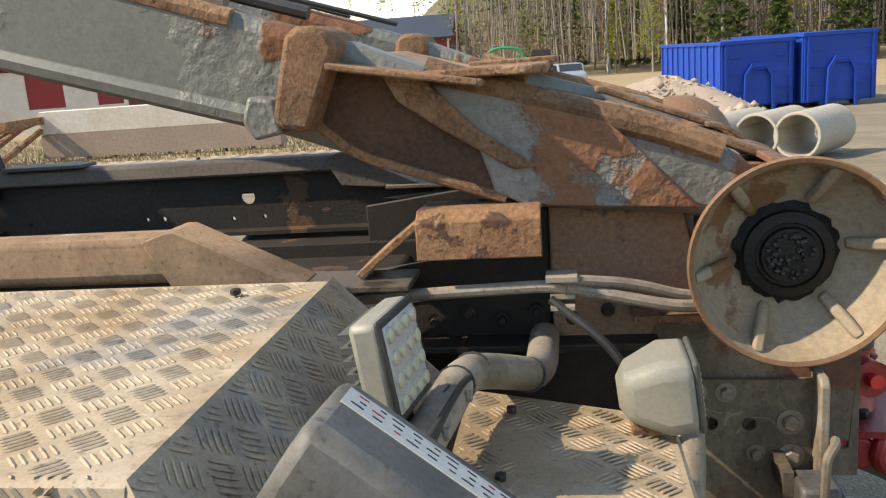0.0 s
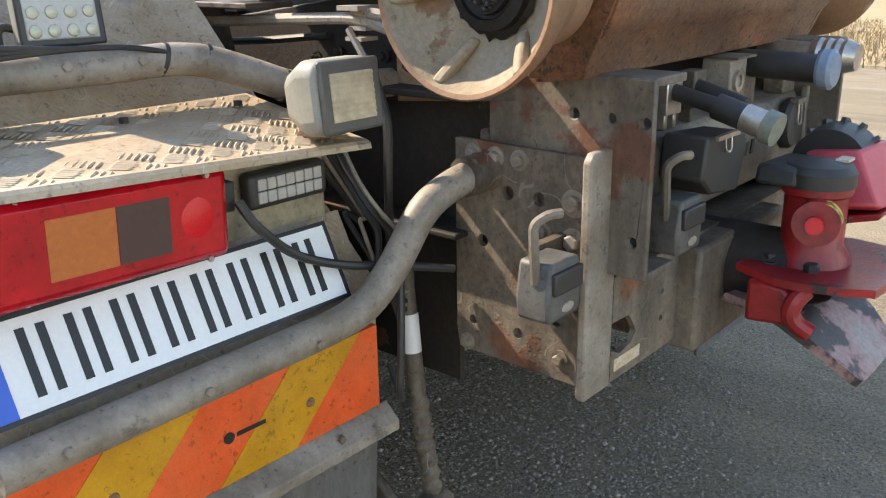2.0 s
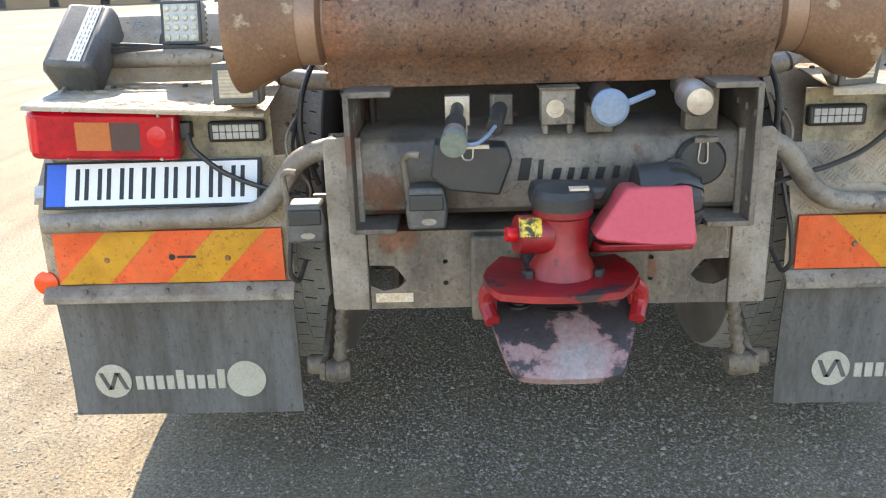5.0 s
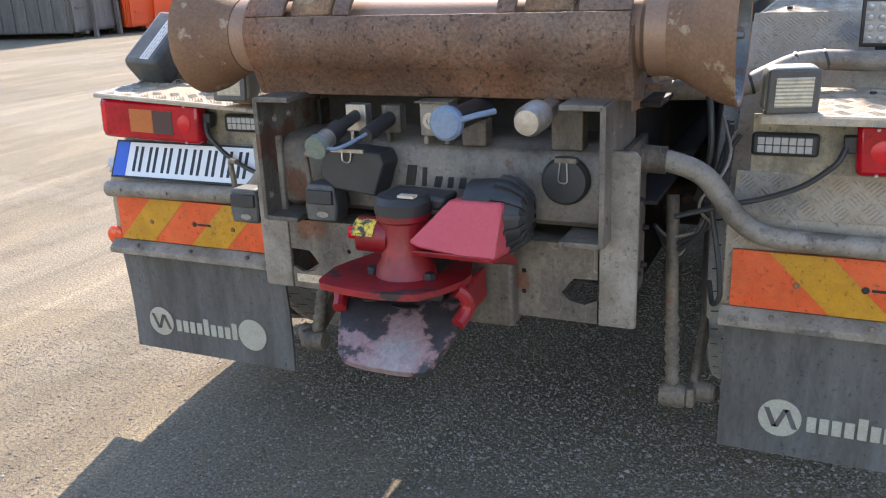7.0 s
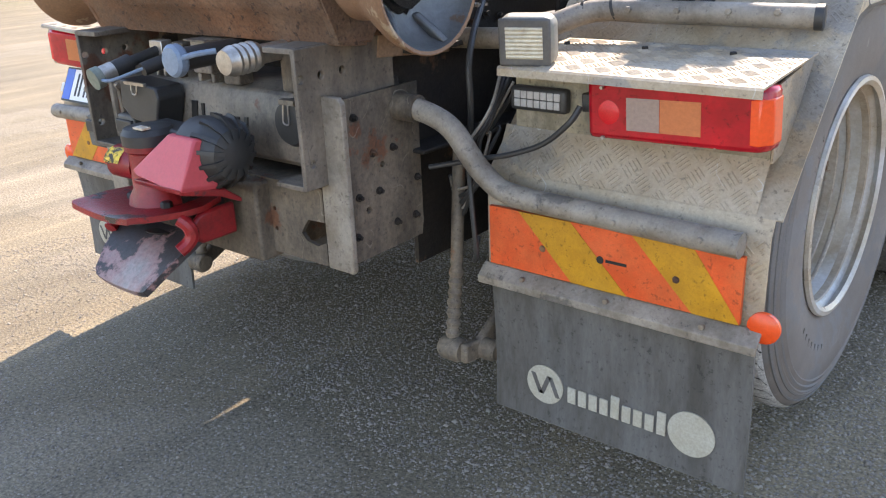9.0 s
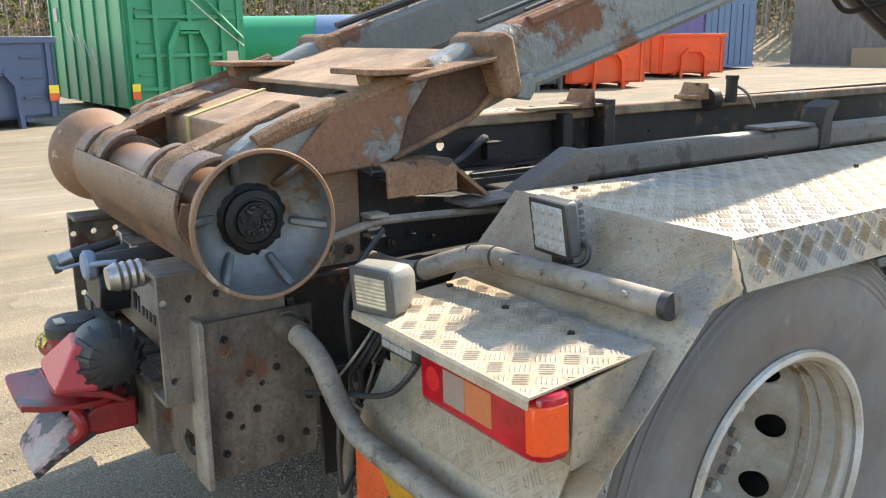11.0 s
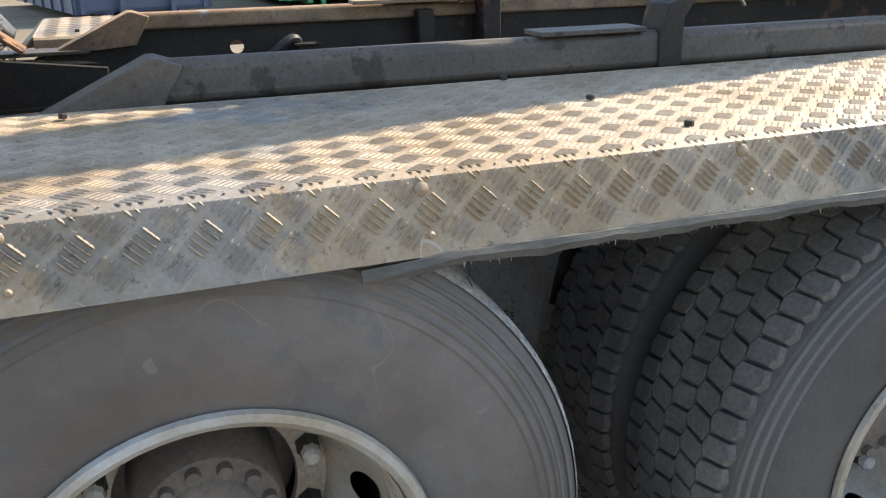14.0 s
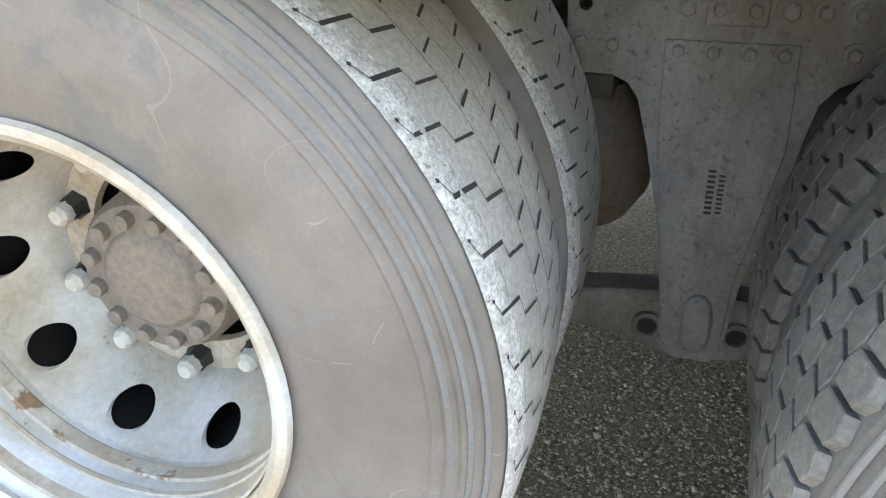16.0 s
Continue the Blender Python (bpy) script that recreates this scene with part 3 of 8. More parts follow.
def rail(s):
    """Longitudinal member of the lift's frame with its sloped tail, and the chassis rail under it."""
    r = Shape()
    r.holed([(0.44, 1.045), (0.47, 1.148), (0.62, 1.152), (0.74, 1.235), (4.7, 1.262), (4.7, 1.045)],
            [(0.972, 1.14, 0.020), (1.02, 1.083, 0.006), (0.93, 1.085, 0.006), (1.22, 1.09, 0.007), (1.27, 1.09, 0.006), (1.62, 1.09, 0.007), (2.05, 1.12, 0.007)], "x", s * 0.488, s * 0.498)
    r.span((s * 0.44, 0.45, 1.045), (s * 0.488, 4.7, 1.055))
    ob = part("frame_rail", r, "dark", truck)
    t = Shape()
    t.prism([(s * 0.46, 1.20), (s * 0.47, 1.243), (s * 0.512, 1.246), (s * 0.527, 1.235), (s * 0.53, 1.178), (s * 0.515, 1.168), (s * 0.498, 1.168), (s * 0.498, 1.20)], "y", 0.70, 4.7)
    # Colour follows the light: sunlit left tube tan, shaded right tube dark.
    part("slide_tube", t, "crossbox" if s < 0 else "slide", ob, bevel=0.008)
    p = Shape()
    p.prism([(0.742, 1.236), (0.700, 1.250), (0.686, 1.250), (0.50, 1.160), (0.60, 1.155), (0.70, 1.163)], "x", s * 0.455, s * 0.538)
    # Same split here: the plate is tan where sunlit, dark where shaded.
    part("tail_plate", p, "crossbox" if s < 0 else "slide", ob, bevel=0.002)
    fl = Shape().prism([(0.34, 1.158), (0.58, 1.160), (0.58, 1.150), (0.34, 1.148)], "x", s * 0.44, s * 0.540)
    part("tail_ledge", fl, "slide", ob, bevel=0.002)
    w = Shape()
    w.prism([(-0.10, 1.02), (-0.06, 1.235), (0.14, 1.238), (0.14, 1.0)], "x", s * 0.385, s * 0.400)
    # Forward half of the web, coloured near-black for the shade under the cover.
    wd = Shape().prism([(0.141, 1.0), (0.141, 1.238), (0.30, 1.16), (0.62, 1.12), (0.62, 1.0)], "x", s * 0.375, s * 0.388)
    part("recess_web", wd, "dark", ob, bevel=0.003)
    part("tail_web", w, "rustweb", ob, bevel=0.003)
    for k in range(7):
        part("bolt", Shape().bolt((s * 0.401, 0.0 + 0.055 * k, 1.06 + 0.012 * (k % 2)), "x" if s > 0 else "-x", 0.007), "dark", ob)
    lid = Shape()
    lid.sheet([(s * 0.385, 1.246), (s * 0.485, 1.250), (s * 0.502, 1.240), (s * 0.506, 1.186)][:: (1 if s < 0 else -1)], "y", 0.148, 0.33, -0.007)
    lid.prism([(0.325, 1.248), (0.425, 1.168), (0.418, 1.160), (0.318, 1.240)], "x", s * 0.395, s * 0.506)
    part("guide_cover", lid, "rust", ob, "bent rusty guide plate", bevel=0.002)
    # Chassis rail, given the near-black steel for the shade it lies in.
    low = Shape()
    low.span((s * 0.36, -0.10, 0.80), (s * 0.372, 4.7, 1.03))
    low.span((s * 0.372, -0.02, 1.018), (s * 0.445, 4.7, 1.03))
    low.span((s * 0.372, -0.02, 0.80), (s * 0.445, 4.7, 0.81))
    part("chassis_rail", low, "dark", ob, bevel=0.003)
    cl = Shape()
    cl.tube([(s * 0.50, 0.70, 1.115), (s * 0.49, 0.32, 1.131), (s * 0.49, 0.13, 1.138), (s * 0.49, 0.05, 1.12), (s * 0.49, -0.05, 1.098), (s * 0.45, -0.13, 1.095)], 0.0095, 10)
    part("air_line", cl, "pipe", ob)
    if s < 0:
        part("air_line", Shape().tube([(-0.50, 0.13, 1.150), (-0.48, 0.02, 1.135), (-0.47, -0.06, 1.108), (-0.44, -0.14, 1.105)], 0.0085, 10), "pipe", ob)
    k = Shape().span((s * 0.475, 0.10, 1.150), (s * 0.52, 0.145, 1.157))
    k.span((s * 0.475, 0.105, 1.120), (s * 0.50, 0.14, 1.126)).span((s * 0.475, 0.105, 1.126), (s * 0.480, 0.14, 1.150)).span((s * 0.475, 0.105, 1.105), (s * 0.51, 0.14, 1.111))
    part("line_clamp", k, "pipe", ob)
    # hardware along the slide
    for y, h in ((1.72, 0.075), (2.48, 0.08)) if s > 0 else ():
        b = Shape().prism([(y - 0.028, 1.17), (y - 0.028, 1.23), (y - 0.01, 1.245 + h * 0.7), (y + 0.05, 1.245 + h), (y + 0.06, 1.235 + h), (y + 0.03, 1.27), (y + 0.03, 1.17)], "x", s * 0.452, s * 0.535)
        part("slide_stop", b, "dark", ob, bevel=0.004)
    part("slide_pad", Shape().span((s * 0.455, 1.42, 1.246), (s * 0.535, 1.66, 1.256)), "slide", ob, bevel=0.002)
    if s > 0:
        return
    for y in (1.62, 2.30):
        c = Shape().prism([(y - 0.05, 1.245), (y - 0.05, 1.262), (y - 0.01, 1.27), (y + 0.01, 1.315), (y + 0.02, 1.31), (y + 0.03, 1.245)], "x", s * 0.40, s * 0.53)
        part("rest_lug", c, "rust", ob, bevel=0.002)
    part("wear_strip", Shape().span((s * 0.41, 1.30, 1.247), (s * 0.47, 1.75, 1.258)), "wood", ob, bevel=0.002)
    part("bracket", Shape().span((s * 0.40, 1.70, 1.08), (s * 0.487, 1.76, 1.275)), "dark", ob, bevel=0.006)
    part("bracket", Shape().span((s * 0.42, 1.50, 1.09), (s * 0.487, 1.55, 1.225)), "dark", ob, bevel=0.006)
    lock = Shape().lathe([(1.22, 0), (1.22, 0.026), (1.32, 0.026), (1.325, 0.030), (1.34, 0.030), (1.34, 0)], "z", (s * 0.44, 2.53, 0), 16)
    part("lock_pin", lock, "dark", ob)
    part("lock_lug", Shape().lathe([(2.36, 0), (2.36, 0.05), (2.41, 0.05), (2.41, 0)], "y", (s * 0.44, 0, 1.24), 18), "dark", ob)
    part("lock_lever", Shape().tube([(s * 0.44, 2.55, 1.30), (s * 0.42, 2.62, 1.26), (s * 0.42, 2.68, 1.19)], 0.007, 8), "steel", ob)


def fender(s):
    f = Shape()
    xi, xo = 0.585, 1.168
    prof = [(s * xi, 1.135), (s * xi, 1.176), (s * (xi + 0.006), 1.182), (s * (xo - 0.006), 1.186), (s * (xo + 0.004), 1.181), (s * 1.203, 1.095)]
    f.sheet(prof[::1 if s < 0 else -1], "y", 0.437, 2.27, 0.004)
    top, bot = (0.437, 1.186), (0.030, 0.775)
    # sloped rear panel with its bent outer edge
    th = 0.004
    out = [(xi, 0.0), (1.168, 0.0), (1.212, 0.13), (1.212, 1.0), (xi, 1.0)]
    pts = [(s * x, top[0] + (bot[0] - top[0]) * u, top[1] + (bot[1] - top[1]) * u) for x, u in out]
    nrm = Vector((0, -0.711, 0.703))
    pts2 = [tuple(Vector(p) - nrm * th) for p in pts]
    n = len(pts)
    f.add(pts + pts2, [tuple(range(n)), tuple(range(2 * n - 1, n - 1, -1))] + [(k, (k + 1) % n, n + (k + 1) % n, n + k) for k in range(n)])
    cor = [(s * 1.168, 0.437, 1.186), (s * 1.203, 0.437, 1.095), (s * 1.212, 0.384, 1.132), (s * 1.212, 0.335, 1.083)]
    f.add(cor, [(0, 1, 2), (1, 3, 2)])
    f.sheet([(0.030, 0.775), (0.016, 0.745), (0.014, 0.545)], "x", s * 0.592, s * 1.20, 0.004)
    f.sheet([(2.72, 0.74), (2.27, 1.186)], "x", s * xi, s * 1.195, 0.004)
    ob = part("fender", f, "alu", truck, "scuffed aluminium tread-plate fender")
    v, fc = tread_bars((s * 0.594, 0.4227, 1.1824), (0, 1, 0), (s, 0, 0.007), (0, 0, 1), 1.84, 0.575, lambda a, b: a > 0.028)
    side = Vector((s * 0.031, 0, -0.086)).normalized()
    outn = Vector((s * 0.086, 0, 0.031)).normalized()
    v2, f2 = tread_bars(Vector((s * 1.1725, 0.4227, 1.1805)) - side * 0.0052 + outn * 0.0005, (0, 1, 0), side, outn, 1.84, 0.090, lambda a, b: a > 0.028 and b < 0.07, high=0.0036, worn=0.0024, phase=(0.0205, 0.0430), half_v=0.0248)
    back = Vector((0, -0.703, -0.711))
    v3, f3 = tread_bars(Vector((s * 0.592, 0.4340, 1.1845)), (s, 0, 0), back, nrm, 0.60, 0.56, high=0.00025)
    n = len(v)
    m = n + len(v2)
    fc = fc + [tuple(i + n for i in q) for q in f2] + [tuple(i + m for i in q) for q in f3]
    tagged(quick("tread_pattern", v + v2 + v3, fc, "alu", ob), kind="stuff")
    tear = [(1.1800 + 0.0040 * k, 0.4345 + 0.003 * (k % 2) - 0.001 * k, 1.1560 - 0.0103 * k) for k in range(7)]
    wid = (0.0005, 0.0015, 0.0025, 0.002, 0.0035, 0.003, 0.006)
    tv = [(s * (x + 0.0035), y - w, z + 0.001) for (x, y, z), w in zip(tear, wid)] + [(s * (x + 0.0035), y + w, z + 0.001) for (x, y, z), w in zip(tear, wid)]
    part("torn_seam", Shape().add(tv, [(k, k + 1, 8 + k, 7 + k) for k in range(6)]), "slit", ob, "jagged dark tear at the fender's corner")
    # rivets
    for y in (0.50, 0.942, 1.39, 1.84):
        part("rivet", Shape().lathe([(0, 0.009), (0.003, 0.0085), (0.006, 0.005), (0.007, 0)], "x", (0, 0, 0), 12), "alu", ob,
             at=Matrix.Translation((s * 1.1765, y, 1.169)) @ Matrix.Diagonal((s, 1, 1, 1)))
        part("rivet", Shape().lathe([(0, 0.005), (0.003, 0.003), (0.0035, 0)], "x", (0, 0, 0), 10), "alu", ob,
             at=Matrix.Translation((s * 1.1965, y + 0.005, 1.118)) @ Matrix.Diagonal((s, 1, 1, 1)))
    for x, y in ((0.62, 1.30), (0.855, 1.347), (1.087, 1.37), (0.66, 0.55), (0.87, 2.0), (1.09, 2.05)):
        part("screw", Shape().bolt((s * x, y, 1.186), "z", 0.007, 0.008, False), "dark", ob)
    # rubber edge strip under the fender's lip, its end torn loose and its edge frayed
    vs, fs = [], []
    n = 56
    for k in range(n + 1):
        y = 0.862 + 1.40 * k / n
        loose = max(0.0, 1 - k / 4)
        sag = 0.012 + 0.0025 * math.sin(k * 0.9) + 0.0015 * math.sin(k * 2.3) + 0.010 * loose
        x1 = 1.2075 + 0.0015 * math.sin(k * 0.7) - 0.010 * loose
        z0 = 1.0965 - 0.010 * loose
        vs += [(s * (x1 - 0.010), y, z0), (s * x1, y, z0 + 0.001), (s * (x1 + 0.0035), y, z0 - sag * 0.55), (s * (x1 + 0.001), y, 1.0965 - sag - 0.004), (s * (x1 - 0.006), y, 1.0965 - sag - 0.003)]
        if k:
            a = 5 * k
            fs += [(a - 5 + j, a + j, a + (j + 1) % 5, a - 5 + (j + 1) % 5) for j in range(5)]
    fs += [(4, 3, 2, 1, 0), tuple(5 * n + j for j in range(5))]
    strip = part("edge_strip", Shape().add(vs, fs), "strip", ob, "torn grey rubber edge strip")
    fray = Shape()
    fr = random.Random(31)
    for k in range(130):
        y = fr.uniform(0.93, 2.2)
        p = Vector((s * fr.uniform(1.198, 1.208), y, 1.083))
        fray.rod(p, p + Vector((s * fr.uniform(-0.002, 0.004), fr.uniform(-0.003, 0.003), -fr.uniform(0.003, 0.009))), 0.0006, 3, 0.0003)
    tagged(part("frayed_thread", fray, "label_white", strip), kind="stuff")
    # lamp hood
    h = Shape()
    hz, hy = (1.009, -0.018) if s > 0 else (0.994, -0.014)
    h.sheet([(hy - 0.006, hz - (0.018 if s > 0 else 0.011)), (hy - 0.005, hz - 0.004), (hy, hz), (0.25, 1.030)], "x", s * (0.65 if s > 0 else 0.62), s * 1.176, -0.004)
    h.prism([(0.076, 0.86), (0.076, 0.998), (0.25, 1.024), (0.14, 0.87)], "x", s * 1.166, s * 1.170)
    def rise(p):
        # the left hood is bent up towards its outer end
        k = (abs(p[0]) - 0.62) / 0.556
        w = max(0.0, min(1.0, (0.25 - p[1]) / 0.264)) if s < 0 and p[2] > 0.9 else 0.0
        return (p[0], p[1], p[2] + w * (0.030 * k - 0.006))

    h.v = [rise(p) for p in h.v]
    hood = part("lamp_hood", h, "alu", ob)
    up = Vector((0, 0.25 - hy, 1.030 - hz)).normalized()
    nn = Vector((0, -up.z, up.y))
    v4, f4 = tread_bars(Vector((s * (0.655 if s > 0 else 0.625), hy, hz)) + up * 0.004 + nn * 0.0002, (s, 0, 0), up, nn, 0.52 if s > 0 else 0.55, 0.26)
    tagged(quick("tread_pattern", [rise(p) for p in v4], f4, "alu", hood), kind="stuff")
    for x in (0.68, 0.86, 1.04):
        part("screw", Shape().bolt((s * x, 0.19, 1.024), "z", 0.007, 0.007, False), "dark", hood)
    part("lamp_panel", Shape().span((s * 0.628, 0.075, 0.868), (s * 1.165, 0.080, 0.995)), "alu_dirty", ob, "yellowed dirty sheet panel")
    lo = Shape().prism([(0.078, 0.868), (0.030, 0.772), (0.034, 0.770), (0.082, 0.868)], "x", s * 0.600, s * 1.165)
    lp = part("lower_panel", lo, "alu", ob)
    dv = Vector((0, 0.048, 0.096)).normalized()
    dn = Vector((0, -0.096, 0.048)).normalized()
    v5, f5 = tread_bars((s * 0.605, 0.0302, 0.7725), (s, 0, 0), dv, dn, 0.555, 0.10)
    v6, f6 = tread_bars((s * 0.595, 0.0135, 0.548), (s, 0, 0), (0, 0, 1), (0, -1, 0), 0.60, 0.195)
    k = len(v5)
    tagged(quick("tread_pattern", v5 + v6, f5 + [tuple(i + k for i in q) for q in f6], "alu", lp), kind="stuff")
    fx = 0.628 if s > 0 else 0.640
    bar = part("flash_lamp", Shape().span((s * fx, 0.050, 0.908), (s * (fx + 0.136), 0.0745, 0.958)), "black", ob, "flat warning lamp with small clear cells", bevel=0.008)
    for i in range(7):
        for j in range(2):
            part("lens", Shape().span((s * (fx + 0.013 + i * 0.0159), 0.0475, 0.9165 + j * 0.0175), (s * (fx + 0.0272 + i * 0.0159), 0.052, 0.9325 + j * 0.0175)), "lens_clear", bar, bevel=0.0015)


def tail_light(s):
    h = Shape()
    h.prism([(0.832 * s, 0.024), (1.135 * s, 0.006), (1.168 * s, 0.008), (1.184 * s, 0.026), (1.184 * s, 0.072), (0.832 * s, 0.072)], "z", 0.866, 0.990 if s > 0 else 0.982)
    ob = part("tail_light", h, "lens_red", truck, "red rear lamp cluster", bevel=0.014)
    z0, z1 = 0.890, 0.957

    def face(x0, x1, d=0.0008):
        f = lambda x: 0.024 - (x - 0.832) / 0.303 * 0.018
        return Shape().prism([(s * x0, f(x0) - d), (s * x1, f(x1) - d), (s * x1, f(x1) + 0.004), (s * x0, f(x0) + 0.004)], "z", z0, z1)

    part("reverse_lens", face(0.918, 0.985), "lens_smoke" if s < 0 else "lens_pale", ob)
    part("indicator_lens", face(0.986, 1.065), "lens_orange" if s < 0 else "lens_pale_orange", ob)
    part("brake_lens", Shape().lathe([(0.0192, 0.0), (0.0195, 0.018), (0.0212, 0.026), (0.026, 0.027), (0.026, 0.0)], "y", (s * 0.884, 0, 0.924), 24), "lens_bright", ob, "round bright red brake lens")
    part("side_lens", Shape().prism([(s * 1.150, 0.0066), (s * 1.168, 0.0072), (s * 1.1852, 0.026), (s * 1.1852, 0.066), (s * 1.15, 0.066)], "z", 0.880, 0.968), "lens_amber" if s > 0 else "lens_bright", ob, bevel=0.003)
    for x, z in ((0.87, 0.976), (1.09, 0.976), (0.87, 0.872), (1.09, 0.872)):
        part("screw", Shape().bolt((s * x, 0.018, z), "-y", 0.004, 0.006, False), "steel", ob)
    pl = Shape().span((s * 0.808, 0.045, 0.915), (s * 0.834, 0.072, 0.955))
    part("plug", pl, "black", ob, bevel=0.003)
    # the cluster is set askew, rising outwards
    hung = Vector((s * 0.832, 0.02, 0.990 if s > 0 else 0.982))
    ob.matrix_basis = (Matrix.Translation(hung + Vector((0, -0.013, 0.002 if s > 0 else 0.006))) @ Matrix.Rotation(radians(-2.6 * s), 4, "Y")
                       @ Matrix.Diagonal((1, 1, 0.90 if s > 0 else 0.98, 1)) @ Matrix.Translation(-hung))
    part("cable", Shape().tube([(s * 0.812, 0.035, 0.93), (s * 0.80, 0.02, 0.90), (s * 0.74, 0.02, 0.845), (s * 0.66, 0.01, 0.815), (s * 0.58, 0.0, 0.80), (s * 0.48, -0.04, 0.78)], 0.0065, 8), "black", ob)


def marker_board(s):
    w, z0, z1, y = 0.555, 0.578, 0.709, -0.004
    x0 = 0.61
    ob = part("marker_board", Shape().span((s * x0, y, z0), (s * (x0 + w), y + 0.010, z1)), "orange", truck, "orange and amber striped reflective board")
    for a in (0.075, 0.335) if s > 0 else (0.095, 0.36):
        # stripes fall away from the truck's middle on one side, towards the ground outside
        q = [(a, z1), (a + 0.125, z1), (a + 0.255, z0), (a + 0.130, z0)] if s > 0 else [(a - 0.06, z1), (a + 0.065, z1), (a + 0.195, z0), (a + 0.07, z0)]
        st = Shape().prism([(s * (x0 + max(0.0, min(p, w))), z) for p, z in q], "y", y - 0.0012, y + 0.002)
        part("stripe", st, "amber", ob)
    for x in (0.135, 0.43):
        part("screw", Shape().lathe([(0, 0.0075), (0.003, 0.006), (0.003, 0)], "z", m=Matrix.Translation((s * (x0 + x), y - 0.001, 0.638)) @ Matrix.Rotation(radians(90), 4, "X"), seg=12), "rust", ob)
    mk = Shape().lathe([(0, 0.008), (0.0006, 0.008), (0.0006, 0)], "z", m=Matrix.Translation((s * (x0 + 0.27), y - 0.0014, 0.643)) @ Matrix.Rotation(radians(90), 4, "X"), seg=16)
    mk.span((s * (x0 + 0.27) + 0.012, y - 0.0018, 0.640), (s * (x0 + 0.27) + 0.058, y - 0.001, 0.646))
    part("maker_mark", mk, "ink", ob)


def mudflap(s):
    n = 10
    prof = [(0.010 + 0.014 * math.sin(k / n * 2.4), 0.550 - 0.343 * k / n) for k in range(n + 1)]
    ob = part("mudflap", Shape().sheet(prof, "x", s * 0.600, s * 1.192, 0.008), "rubber", truck, "dusty black rubber mudflap with pale emblem")
    st = Shape()
    st.prism([(-0.024, 0.533), (-0.024, 0.550), (0.004, 0.574), (0.010, 0.572), (-0.016, 0.546), (-0.016, 0.533)], "x", s * 0.588, s * 1.205)
    rl = part("flap_rail", st, "pipe", ob, bevel=0.002)
    for x in (0.70, 0.90, 1.10):
        part("bolt", Shape().bolt((s * x, -0.012, 0.562), "-y", 0.006, 0.008, False), "frame", rl)
    # pale emblem: two discs and a row of bars, the words reduced to bars
    fy = lambda z: 0.010 + 0.014 * math.sin((0.550 - z) / 0.343 * 2.4) - 0.0025

    def disc(x, z, r):
        return Shape().lathe([(0, r), (0.003, r), (0.003, 0)], "z", m=Matrix.Translation((x, fy(z) + 0.0015, z)) @ Matrix.Rotation(radians(90), 4, "X"), seg=32)

    xa = -1.085 if s < 0 else 0.735
    part("emblem_disc", disc(xa, 0.302, 0.047), "emblem", ob)
    part("emblem_disc", disc(xa + 0.345, 0.302, 0.050), "emblem", ob)
    wv = Shape()
    for dx, dz in ((-0.030, -1), (-0.008, 1), (0.014, -1)):
        wv.add([(xa + dx - 0.006, fy(0.3) - 0.0022, 0.302 - 0.024 * dz), (xa + dx + 0.006, fy(0.3) - 0.0022, 0.302 - 0.024 * dz),
                (xa + dx + 0.026, fy(0.3) - 0.0022, 0.302 + 0.024 * dz), (xa + dx + 0.014, fy(0.3) - 0.0022, 0.302 + 0.024 * dz)], [(0, 1, 2, 3)])
    part("emblem_stroke", wv, "rubber", ob)
    for k in range(9):
        x = xa + 0.058 + k * 0.0265
        hgt = 0.052 if k in (4, 8) else 0.037
        part("emblem_bar", Shape().span((x, fy(0.29) - 0.0012, 0.276), (x + 0.0205, fy(0.29) + 0.003, 0.278 + hgt)), "emblem", ob, bevel=0.002)


def bumper_pipe(s):
    lo = Shape().tube([(s * 0.405, -0.060, 0.915), (s * 0.475, -0.056, 0.912), (s * 0.548, -0.048, 0.885), (s * 0.605, -0.036, 0.800), (s * 0.655, -0.030, 0.757), (s * 0.72, -0.028, 0.747),
                       (s * 1.165, -0.026, 0.738)], 0.0235, 16)
    p = part("bumper_pipe", lo, "pipe", truck, "bent grey tube bumper")
    part("pipe_sleeve", Shape().rod((s * 0.405, -0.060, 0.915), (s * 0.468, -0.0565, 0.912), 0.030, 18), "frame", p)
    for x in (0.76, 0.93, 1.10):
        part("bolt", Shape().bolt((s * x, -0.049, 0.744), "-y", 0.006, 0.006, False), "pipe", p)
    up = Shape().tube([(s * 0.40, 0.155, 1.03), (s * 0.54, 0.155, 1.035), (s * 0.60, 0.165, 1.043), (s * 0.655, 0.205, 1.070), (s * 0.70, 0.235, 1.088), (s * 0.75, 0.247, 1.093), (s * 0.82, 0.254, 1.090), (s * 1.165, 0.295, 1.086)], 0.0235, 16)
    p = part("lamp_pipe", up, "pipe", truck, "bent grey tube lamp rail")
    part("end_plug", Shape().rod((s * 1.150, 0.2925, 1.086), (s * 1.1655, 0.2952, 1.086), 0.0242, 16), "black", p)
    for x, y, z in ((0.61, 0.171, 1.047), (0.70, 0.235, 1.088), (0.76, 0.248, 1.093)):
        part("band", Shape().rod((s * (x - 0.003), y - 0.0005, z - 0.001), (s * (x + 0.003), y + 0.0005, z + 0.001), 0.0248, 16), "black", p)
    for x in (0.80, 0.90, 1.0, 1.09):
        y = 0.251 + (x - 0.80) * 0.121
        part("bolt", Shape().bolt((s * x, y - 0.022, 1.096), "-y", 0.007, 0.006, False), "pipe", p)


